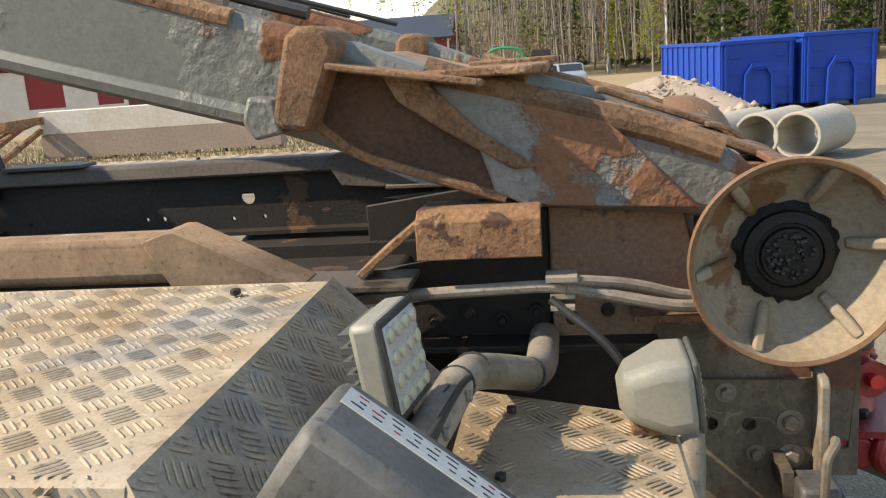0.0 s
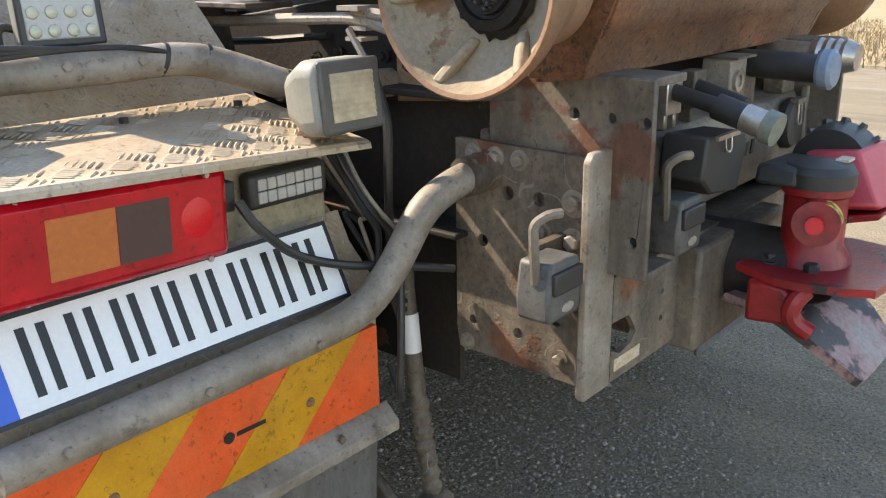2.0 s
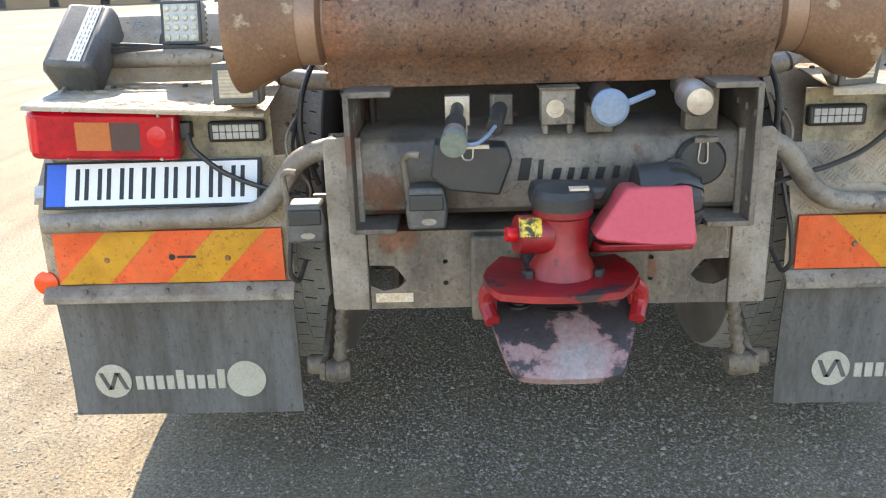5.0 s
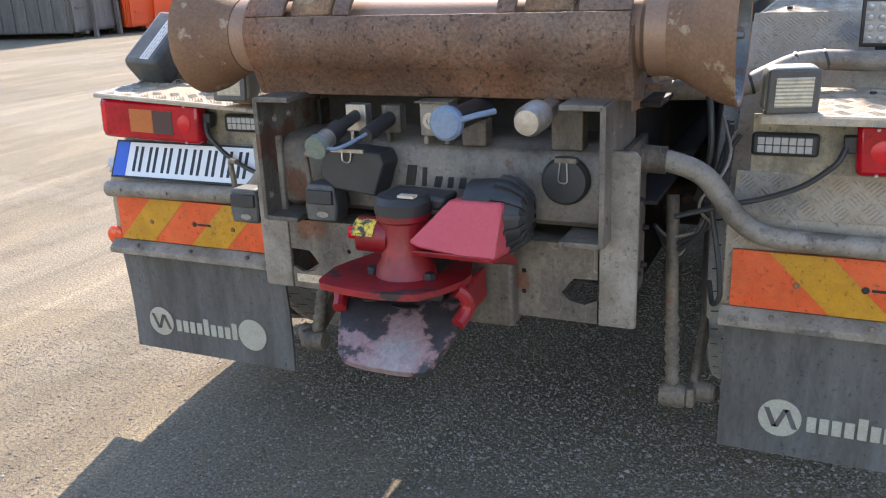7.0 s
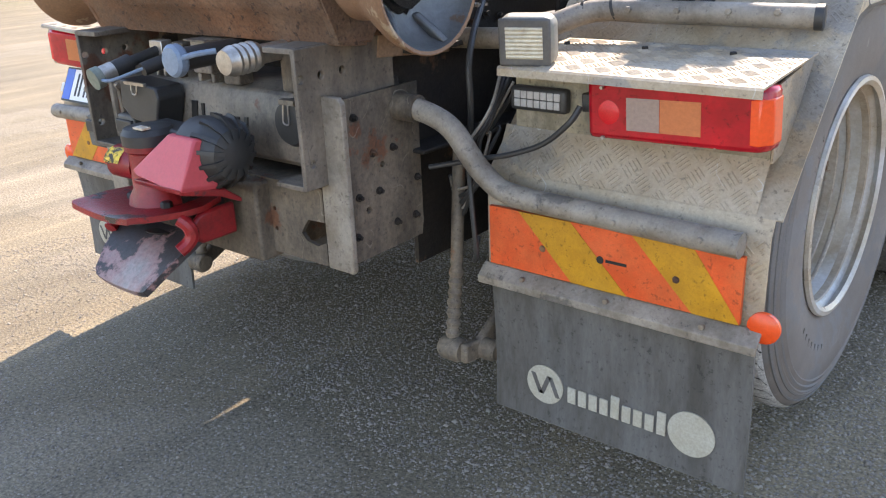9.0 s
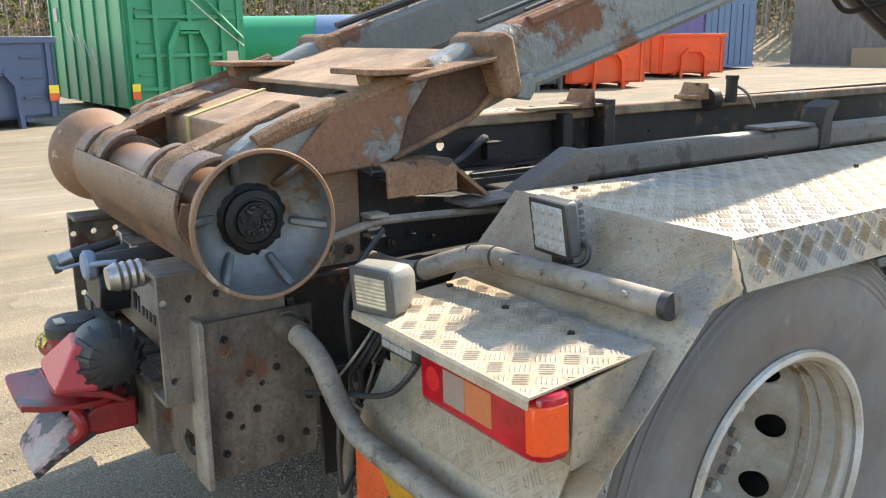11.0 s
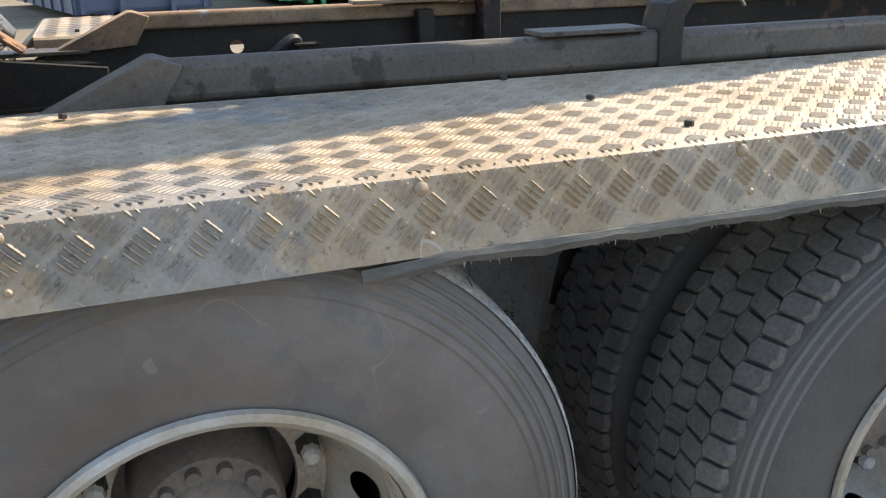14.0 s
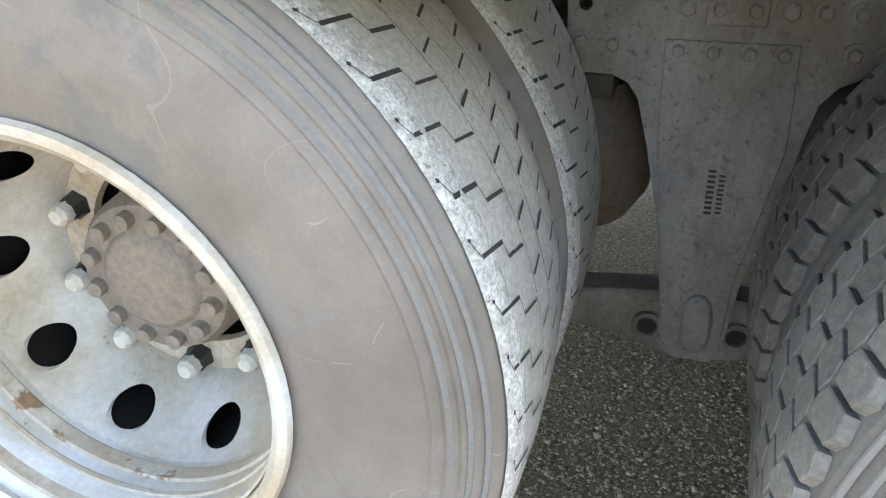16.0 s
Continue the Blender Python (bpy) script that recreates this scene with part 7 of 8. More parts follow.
def hook_container(label, material, L, W, H, at, ribs=8, flare=0.0, hook=True, lid=False):
    """Roll-off container: ribbed sides, an end with a hook frame; its corner at the origin, the end along +x, its length along +y."""
    e = thing("roll_off_container", label, "container", "containers in the yard")
    b = Shape()
    z0 = 0.16
    b.prism([(0, z0), (W, z0), (W, H), (W - 0.05, H), (W - 0.05, z0 + 0.06), (0.05, z0 + 0.06), (0.05, H), (0, H)], "y", 0.0, L)
    b.prism([(0.02, z0), (W - 0.02, z0), (W - 0.02, H - 0.02), (0.02, H - 0.02)], "y", 0.0, 0.05)
    b.prism([(0.02, z0), (W - 0.02, z0), (W - 0.02, H - 0.02), (0.02, H - 0.02)], "y", L - 0.05, L)
    body = part("body", b, material, e)
    for x in (-0.04, W):
        for k in range(ribs):
            y = 0.06 + (L - 0.2) * k / (ribs - 1)
            part("rib", Shape().span((x, y, z0), (x + 0.04, y + 0.10, H - 0.08)), material, body)
        part("top_rail", Shape().span((x - 0.02, -0.03, H - 0.10), (x + 0.06, L + 0.03, H + 0.02)), material, body, bevel=0.01)
    part("end_rail", Shape().span((0.0, -0.05, H - 0.10), (W, 0.02, H + 0.02)), material, body, bevel=0.01)
    for x in (0.08, W - 0.16):
        part("end_post", Shape().span((x, -0.05, z0), (x + 0.08, 0.0, H - 0.1)), material, body)
    for k in range(3):
        z = z0 + (H - z0) * (0.25 + 0.25 * k)
        for x in (0.22, W - 0.62):
            part("rung", Shape().span((x, -0.05, z), (x + 0.36, -0.01, z + 0.035)), material, body)
    if hook:
        fr = Shape()
        c = W / 2
        for sgn in (-1, 1):
            fr.prism([(c + sgn * 0.42, 0.0), (c + sgn * 0.50, 0.0), (c + sgn * 0.46, H * 0.52), (c + sgn * 0.22, H * 0.68), (c + sgn * 0.20, H * 0.62), (c + sgn * 0.38, H * 0.48)], "y", -0.16, -0.06)
        fr.span((c - 0.24, -0.16, H * 0.62), (c + 0.24, -0.06, H * 0.68))
        part("hook_frame", fr, material, e)
        part("hook_bar", Shape().rod((c - 0.2, -0.13, H * 0.60), (c + 0.2, -0.13, H * 0.60), 0.03, 10), material, e)
    for x in (0.5, W - 0.62):
        part("skid", Shape().span((x, 0.0, 0.10), (x + 0.12, L, z0)), material, e)
        part("roller", Shape().lathe([(x - 0.02, 0), (x - 0.02, 0.10), (x + 0.14, 0.10), (x + 0.14, 0)], "x", (0, L - 0.3, 0.10), 14), "dark", e)
        part("roller", Shape().lathe([(x - 0.02, 0), (x - 0.02, 0.10), (x + 0.14, 0.10), (x + 0.14, 0)], "x", (0, 0.3, 0.10), 14), "dark", e)
    if lid:
        part("lid", Shape().span((-0.05, -0.06, H + 0.02), (W + 0.05, L, H + 0.10)), material, e, bevel=0.02)
    return placed(e, *at)


# (corner x, corner y, heading): the end runs along the local x axis
gc = hook_container("tall green roll-off container with a lid and pale lettering", "green", 5.0, 2.5, 2.70, (-15.6, 3.95, 94), 7, lid=True)
for x in (0.55, 1.25, 1.95):
    part("door_rib", Shape().span((x, -0.09, 0.25), (x + 0.09, -0.02, 2.55)), "green", gc)
for z in (0.5, 1.15, 1.9):
    part("door_rib", Shape().span((0.2, -0.08, z), (2.3, -0.02, z + 0.07)), "green", gc)
part("brace", Shape().tube([(1.3, -0.10, 2.6), (2.4, -0.14, 1.5)], 0.035, 8), "green", gc)
part("rope", Shape().tube([(0.9, -0.12, 2.65), (1.7, -0.2, 1.9), (2.42, -0.15, 1.35)], 0.012, 6), "wall_white", gc)
part("notice", Shape().span((2.05, -0.10, 1.0), (2.3, -0.085, 1.25)), "sticker", gc)
part("notice", Shape().span((-0.07, 4.2, 1.9), (-0.05, 4.45, 2.2)), "wall_white", gc)
for k in range(5):
    part("side_stroke", Shape().prism([(1.7 + 0.45 * k, 1.0 + 0.15 * k), (1.76 + 0.45 * k, 1.05 + 0.15 * k), (1.95 + 0.45 * k, 1.35 + 0.15 * k), (1.88 + 0.45 * k, 1.3 + 0.15 * k)], "x", -0.064, -0.05), "wall_white", gc)
for x in (0.02, 2.32):
    part("marker_red", Shape().span((x, -0.11, 0.35), (x + 0.16, -0.09, 0.50)), "orange", gc)
    part("marker_yellow", Shape().span((x, -0.11, 0.50), (x + 0.16, -0.09, 0.65)), "yellow_red", gc)
nc = hook_container("low navy roll-off container", "navy", 5.5, 2.4, 1.55, (-14.28, 0.17, 105), 8)
part("marker_red", Shape().span((2.2, -0.11, 0.45), (2.38, -0.09, 0.58)), "orange", nc)
part("marker_yellow", Shape().span((2.2, -0.11, 0.58), (2.38, -0.09, 0.72)), "yellow_red", nc)
hook_container("weathered grey plank-sided container", "grey_ct", 5.6, 2.4, 2.45, (-16.55, 14.5, 95), 14)
hook_container("low bright orange skip container", "corange", 4.0, 2.4, 1.60, (-16.4, 16.3, 72), 6)
hook_container("low bright orange skip container", "corange", 4.0, 2.4, 1.50, (-19.0, 23.0, 66), 6)
hook_container("bright blue roll-off container with hook frame", "blue", 6.0, 2.3, 2.20, (27.0, -4.60, 282), 11)
hook_container("bright blue roll-off container with hook frame", "blue", 6.0, 2.3, 2.30, (27.3, -7.15, 281), 11)


def freight_container():
    e = thing("freight_container", "long purple freight container with steel-blue doors", "container")
    L, W, H = 12.0, 2.6, 2.9
    n = 60
    sh = Shape()
    vs = []
    for k in range(n + 1):
        y = L * k / n
        d = 0.03 if k % 4 in (1, 2) else 0.0
        vs += [(d, y, 0.15), (d, y, H - 0.1)]
    sh.add(vs, [(2 * k, 2 * k + 2, 2 * k + 3, 2 * k + 1) for k in range(n)])
    part("side_wall", sh, "purple", e)
    part("shell", Shape().span((0.05, 0.05, 0.1), (W, L, H - 0.05)), "purple", e)
    for k in range(4):
        part("door_panel", Shape().span((0.1 + 0.61 * k, -0.03, 0.2), (0.66 + 0.61 * k, 0.05, H - 0.15)), "steelblue", e, bevel=0.01)
        part("lock_rod", Shape().rod((0.38 + 0.61 * k, -0.05, 0.15), (0.38 + 0.61 * k, -0.05, H - 0.1), 0.02, 8), "steelblue", e)
    part("door_frame", Shape().span((0.0, -0.02, H - 0.15), (W, 0.06, H)), "steelblue", e)
    part("door_frame", Shape().span((0, -0.02, 0.08), (W, 0.06, 0.2)), "steelblue", e)
    return placed(e, -22.9, 30.0, 72)


freight_container()


def tank():
    e = thing("lying_tank", "long green and blue cylindrical tank on skids", "tank")
    part("shell", Shape().lathe([(0, 0), (0, 0.5), (0.12, 0.72), (3.6, 0.72), (3.72, 0.5), (3.72, 0)], "x", (0, 0, 0.95), 28), "green", e)
    part("front", Shape().lathe([(3.6, 0), (3.6, 0.735), (5.2, 0.735), (5.4, 0.5), (5.4, 0)], "x", (0, 0, 0.95), 28), "steelblue", e)
    part("skid", Shape().span((0.2, -0.5, 0.05), (5.1, -0.35, 0.35)), "navy", e)
    part("skid", Shape().span((0.2, 0.35, 0.05), (5.1, 0.5, 0.35)), "navy", e)
    part("notice", Shape().span((4.0, -0.745, 1.0), (4.5, -0.735, 1.25)), "wall_white", e)
    e.matrix_basis = pose(-22.6, 6.6, 0, 0, 0, 58) @ Matrix.Scale(1.25, 4)
    return e


tank()


def fence_wall():
    e = thing("corrugated_shed", "grey corrugated shed wall with timber stacks", "shed")
    vs, n = [], 80
    for k in range(n + 1):
        vs += [(0.25 * k, 0.06 * (k % 2), 0.0), (0.25 * k, 0.06 * (k % 2), 3.4)]
    part("wall", Shape().add(vs, [(2 * k, 2 * k + 2, 2 * k + 3, 2 * k + 1) for k in range(n)]), "grey_ct", e)
    for k in range(3):
        part("timber_block", Shape().span((3.0 + 2.2 * k, -1.2, 0.0), (4.8 + 2.2 * k, -0.2, 0.8)), "wood", e)
    return placed(e, -24.0, 38.0, 20)


fence_wall()


def concrete_pipe():
    e = thing("concrete_pipe", "short concrete pipe lying on gravel", "pipe", "row of concrete pipes")
    part("ring", Shape().lathe([(0, 0.278), (0, 0.320), (1.25, 0.320), (1.25, 0.278)], "y", (0, 0, 0.325), 36, closed=True), "concrete", e, bevel=0.01)
    return e


p0 = placed(concrete_pipe(), 10.80, -1.80, -128)
for x, y in ((10.62, -2.36), (10.30, -2.82)):
    copy_thing(p0, pose(x, y, float(ground_z(x)), 0, 0, -126))


def stone_cloud(n, cx, cy, rx, ry, h, size, seed, spread=0.45, sunk=0.25):
    """Loose stones: squashed irregular octahedra over a mound."""
    r = np.random.default_rng(seed)
    a, d = r.uniform(0, 2 * np.pi, n), np.sqrt(r.uniform(0, 1, n))
    x, y = cx + rx * d * np.cos(a), cy + ry * d * np.sin(a)
    z = h * np.clip(1 - d ** 1.2, 0, 1) * r.uniform(0.85, 1.0, n)
    s = size * r.lognormal(0, spread, n)
    base = np.array([(1, 0, 0), (-1, 0, 0), (0, 1, 0), (0, -1, 0), (0, 0, 0.7), (0, 0, -0.7)], float)
    tri = np.array([(0, 2, 4), (2, 1, 4), (1, 3, 4), (3, 0, 4), (2, 0, 5), (1, 2, 5), (3, 1, 5), (0, 3, 5)])
    yaw = r.uniform(0, 6.28, n)
    c, sn = np.cos(yaw)[:, None], np.sin(yaw)[:, None]
    pts = base[None] * s[:, None, None] * r.uniform(0.6, 1.25, (n, 6, 3))
    px_, py_ = pts[..., 0] * c - pts[..., 1] * sn, pts[..., 0] * sn + pts[..., 1] * c
    v = np.stack([px_ + x[:, None], py_ + y[:, None], pts[..., 2] + z[:, None] + ground_z(x)[:, None] + s[:, None] * sunk], -1).reshape(-1, 3)
    f = (tri[None] + 6 * np.arange(n)[:, None, None]).reshape(-1, 3)
    return v, f


def fast_mesh(name, v, f, material, parent=None):
    me = bpy.data.meshes.new(name)
    me.vertices.add(len(v))
    me.vertices.foreach_set("co", np.ascontiguousarray(v, dtype=np.float32).ravel())
    k = f.shape[1]
    me.loops.add(f.size)
    me.loops.foreach_set("vertex_index", np.ascontiguousarray(f, dtype=np.int32).ravel())
    me.polygons.add(len(f))
    me.polygons.foreach_set("loop_start", np.arange(len(f), dtype=np.int32) * k)
    me.update(calc_edges=True)
    me.validate()
    me.materials.append(M[material])
    ob = new(name, me)
    if parent is not None:
        ob.parent = parent
    return ob


v, f = stone_cloud(9000, 16.6, -1.7, 4.4, 2.9, 1.28, 0.020, 3)
tagged(fast_mesh("rubble_pile", v, f, "rubble"), "heap of pale rubble and broken stones", "rubble", kind="stuff")
v, f = stone_cloud(170, 16.0, -1.9, 3.8, 2.5, 1.28, 0.075, 33)
tagged(fast_mesh("rubble_block", v, f, "rubble"), "large broken stones on the heap", "rubble", kind="stuff")


def heap(name, label, cx, cy, rx, ry, h, material, seed):
    """Uneven rounded mound on the yard."""
    r = random.Random(seed)
    sh, n, rings = Shape(), 36, 9
    sh.v = [(cx, cy, float(ground_z(cx)) + h)]
    for k in range(1, rings + 1):
        for j in range(n):
            a, d = 2 * math.pi * j / n, k / rings
            w = 1 + 0.10 * math.sin(3 * a + seed) + 0.06 * math.sin(7 * a)
            x, y = cx + rx * d * w * math.cos(a), cy + ry * d * w * math.sin(a)
            sh.v.append((x, y, float(ground_z(x)) + h * max(0.0, 1 - d ** 1.2) * (1 + r.uniform(-0.06, 0.06)) - (0.05 if k == rings else 0.0)))
    sh.f = [(0, 1 + j, 1 + (j + 1) % n) for j in range(n)] + [(1 + k * n + j, 1 + (k + 1) * n + j, 1 + (k + 1) * n + (j + 1) % n, 1 + k * n + (j + 1) % n) for k in range(rings - 1) for j in range(n)]
    return tagged(part(name, sh, material), label, "mound", kind="structure")


heap("sand_mound", "mound of sandy soil under rubble", 16.6, -1.7, 4.4, 2.9, 1.27, "rubble", 2)
v, f = stone_cloud(9000, 7.0, -1.65, 0.95, 1.2, 0.36, 0.014, 4)
tagged(fast_mesh("gravel_heap", v, f, "pink_stone"), "small heap of reddish gravel", "gravel", kind="stuff")
heap("gravel_mound", "small rounded heap of fine reddish gravel", 7.0, -1.65, 0.95, 1.2, 0.35, "pink_stone", 5)

# loose gravel round the truck
rng_v, rng_f = [], []
for cx, cy, rx, ry, n, size, seed in ((0.2, -0.1, 2.3, 1.9, 90000, 0.0027, 11), (0.5, 1.5, 2.0, 1.6, 60000, 0.0034, 12), (-2.8, 0.6, 2.8, 3.2, 26000, 0.0022, 13), (3.2, 0.5, 3.0, 3.0, 9000, 0.0028, 14)):
    v, f = stone_cloud(n, cx, cy, rx, ry, 0.0, size, seed, 0.40, 0.05)
    rng_f.append(f + sum(len(a) for a in rng_v))
    rng_v.append(v)
tagged(fast_mesh("loose_gravel", np.concatenate(rng_v), np.concatenate(rng_f), "stone"), "loose grey gravel stones on the yard", "gravel", kind="stuff")


def low_wall():
    e = thing("low_wall", "long low wall, white above and brown below", "wall")
    part("base", Shape().span((0, 0, 0.1), (4.6, 0.4, 0.55)), "wall_brown", e)
    part("cap", Shape().span((0, 0, 0.552), (4.6, 0.38, 0.98)), "wall_white", e, bevel=0.01)
    for k in range(9):
        part("stake", Shape().span((0.1 + 0.55 * k, -0.12, 0), (0.17 + 0.55 * k, -0.05, 0.22 + 0.06 * (k % 3))), "wood", e)
    e.matrix_basis = pose(21.6, 8.0, float(ground_z(21.6)), 0, 0, 93) @ Matrix.Scale(1.48, 4)
    return e


low_wall()


def timber_planks():
    e = thing("timber_planks", "two weathered planks leaning on scrap beside the containers", "planks")
    a = Shape().prism([(0, 0), (0.22, 0), (0.22, 0.05), (0, 0.05)], "y", 0, 3.4, pose(-16.5, 10.7, 0.03, 17, 0, 66))
    part("plank", a, "wood", e, bevel=0.006)
    b = Shape().prism([(0, 0), (0.20, 0), (0.20, 0.05), (0, 0.05)], "y", 0, 3.2, pose(-16.2, 9.5, 0.02, 3, 0, 72))
    part("plank", b, "wood", e, bevel=0.006)
    part("block", Shape().span((-19.9, 11.8, 0.0), (-19.2, 12.4, 0.9)), "grey_ct", e, bevel=0.02)
    return e


timber_planks()


def implement():
    e = thing("farm_implement", "rusty red frame implement lying on the ground", "implement")
    for k in range(4):
        part("beam", Shape().rod((0, 0.5 * k, 0.15), (1.8, 0.5 * k, 0.65), 0.06, 8), "rust", e)
        part("tine", Shape().tube([(0.4 + 0.4 * k, 0.0, 0.75), (0.5 + 0.4 * k, 0.8, 0.5), (0.4 + 0.4 * k, 1.4, 0.0)], 0.04, 6), "rust", e)
    part("cross_beam", Shape().span((0.1, -0.1, 0.68), (1.9, 0.05, 0.82)), "rust", e)
    part("cross_beam", Shape().span((0.1, 1.4, 0.58), (1.9, 1.55, 0.72)), "rust", e)
    e.matrix_basis = pose(18.6, 14.6, float(ground_z(18.6)), 0, 0, 5) @ Matrix.Scale(1.45, 4)
    return e


implement()


def barn(name, label, at, L, W, wall_h, ridge, wall, trimmed=True):
    e = thing(name, label, "building")
    part("wall", Shape().prism([(0, -1.3), (W, -1.3), (W, wall_h), (W / 2, ridge - 0.15), (0, wall_h)], "y", 0, L), wall, e)
    r = Shape().sheet([(-0.5, wall_h - 0.08), (W / 2, ridge + 0.05), (W + 0.5, wall_h - 0.08)], "y", -0.4, L + 0.4, -0.18)
    rf = part("roof", r, "roof_dark", e)
    for y in (L * 0.3, L * 0.7):
        part("roof_light", Shape().span((W * 0.2, y, wall_h + (ridge - wall_h) * 0.35), (W * 0.3, y + 1.2, wall_h + (ridge - wall_h) * 0.75)), "wall_white", rf)
    for y in (L * 0.12, L * 0.42, L * 0.72):
        d = part("door", Shape().span((-0.06, y, 0.1), (0.0, y + L * 0.14, wall_h * 0.8)), "wall_white", e)
        part("door_frame", Shape().span((-0.10, y - 0.15, wall_h * 0.8), (0.0, y + L * 0.14 + 0.15, wall_h * 0.8 + 0.15)), "wall_white", d)
    part("plinth", Shape().span((-0.04, -0.04, -1.3), (0.05, L + 0.04, 0.55)), "wall_white", e)
    for x in (W * 0.25, W * 0.6):
        w = part("window", Shape().span((x, -0.06, wall_h * 0.45), (x + 1.0, 0, wall_h * 0.8)), "wall_white", e)
        part("pane", Shape().span((x + 0.1, -0.075, wall_h * 0.5), (x + 0.9, -0.055, wall_h * 0.75)), "glass_dark", w)
    for x, y in ((-0.05, -0.05), (W - 0.1, -0.05), (-0.05, L - 0.1)):
        part("corner_board", Shape().span((x, y, 0), (x + 0.18, y + 0.18, wall_h)), "wall_white", e)
    e.matrix_basis = pose(at[0], at[1], at[3], 0, 0, at[2])
    return e


barn("red_barn", "long dark red barn with a dark sheet roof", (72.5, 10.2, 3, -1.0), 24, 9, 4.0, 5.9, "barn_red")
barn("red_barn", "dark red shed with white doors", (42.0, 23.5, 8, -0.4), 12.5, 9, 3.0, 4.8, "barn_red")
barn("blue_house", "blue boarded house with a pale roof", (58.0, 44.0, 20, 0), 12, 9, 4.0, 6.4, "house_blue")
barn("red_cottage", "red cottage with white corners", (48.0, -31.0, 10, 0), 10, 8, 2.8, 5.2, "barn_red")


def parked_car():
    e = thing("parked_car", "silver estate car parked at the yard's edge", "car")
    body = Shape().prism([(0, 0.35), (0, 0.8), (0.3, 0.9), (0.9, 0.95), (1.5, 1.42), (3.4, 1.45), (4.2, 1.0), (4.4, 0.9), (4.4, 0.35)], "y", 0, 1.7)
    part("body", body, "car_silver", e, bevel=0.08)
    part("windows", Shape().prism([(1.05, 0.97), (1.55, 1.36), (3.35, 1.38), (3.95, 1.0)], "y", -0.01, 1.71), "glass_dark", e)
    part("windscreen", Shape().prism([(0.93, 0.98), (1.47, 1.40), (1.50, 1.38), (1.0, 0.97)], "y", 0.12, 1.58), "glass_dark", e)
    for x in (0.85, 3.5):
        for y in (0.0, 1.52):
            w = part("wheel", Shape().lathe([(y, 0.16), (y, 0.31), (y + 0.18, 0.31), (y + 0.18, 0.16)], "y", (x, 0, 0.31), 20, closed=True), "rubber", e)
            part("rim", Shape().lathe([(y + 0.02, 0), (y + 0.02, 0.17), (y + 0.16, 0.17), (y + 0.16, 0)], "y", (x, 0, 0.31), 16), "steel", w)
    return placed(e, 54.0, -0.9, 8)


parked_car()


def forwarder():
    e = thing("forest_machine", "green forest machine with a timber bunk", "machine")
    part("chassis", Shape().span((0, 0, 0.6), (5.5, 1.2, 1.0)), "green", e)
    part("cab", Shape().prism([(0.2, 1.0), (0.2, 2.4), (1.4, 2.5), (1.8, 1.0)], "y", 0.0, 1.2), "dark", e, bevel=0.05)
    for x in (2.4, 3.6, 4.8):
        part("stake", Shape().tube([(x, 0.0, 1.0), (x, -0.1, 2.2)], 0.06, 6), "green", e)
        part("stake", Shape().tube([(x, 1.2, 1.0), (x, 1.3, 2.2)], 0.06, 6), "green", e)
    part("crane", Shape().tube([(1.9, 0.6, 1.0), (2.0, 0.6, 2.6), (4.0, 0.6, 2.8), (5.2, 0.6, 1.8)], 0.10, 8), "green", e)
    for x in (0.8, 2.6, 3.8, 5.0):
        for y in (-0.25, 1.15):
            part("wheel", Shape().lathe([(y, 0.2), (y, 0.6), (y + 0.3, 0.6), (y + 0.3, 0.2)], "y", (x, 0, 0.6), 20, closed=True), "rubber", e)
    return placed(e, 59.0, 1.2, 88)


forwarder()
wp = thing("white_pipe", "long pale plastic pipe lying on the ground", "pipe")
part("tube", Shape().tube([(0, 0, 0.10), (1.5, 0.05, 0.10), (3.2, -0.1, 0.10)], 0.10, 14), "wall_white", wp)
placed(wp, 8.2, -1.9, 92)


# ---------------------------------------------------------------- trees
def blades(r, n, place, size, up=0.0):
    """Small four-sided leaves or sprays turned every way, centred where place() says."""
    c = place(n)
    a = r.normal(size=(n, 3))
    a[:, 2] *= 0.6
    a /= np.linalg.norm(a, axis=1, keepdims=True)
    b = np.cross(a, r.normal(size=(n, 3)))
    b /= np.linalg.norm(b, axis=1, keepdims=True)
    s = size * r.uniform(0.5, 1.4, n)[:, None]
    v = np.stack([c - a * s, c + b * s * 0.45, c + a * s, c - b * s * 0.45], 1).reshape(-1, 3)
    return v, np.arange(4 * n).reshape(-1, 4)


def spruce(h, seed):
    e = thing("spruce", "tall dark green spruce", "tree", "woods round the yard")
    r = np.random.default_rng(seed)
    part("trunk", Shape().rod((0, 0, 0), (0, 0, h * 0.97), 0.16, 8, 0.02), "bark", e)

    def place(n):
        z = h * (0.10 + 0.90 * r.uniform(0, 1, n) ** 1.15)
        tier = 0.75 + 0.25 * np.sin(z * 5.5 + 1.3 * np.sin(z))
        rad = (h - z) * 0.20 * np.sqrt(r.uniform(0, 1, n)) * tier + 0.05
        a = r.uniform(0, 6.283, n)
        return np.stack([rad * np.cos(a), rad * np.sin(a), z - rad * 0.35], 1)

    fast_mesh("crown", *blades(r, 1500, place, 0.30), "needle", e)
    return e


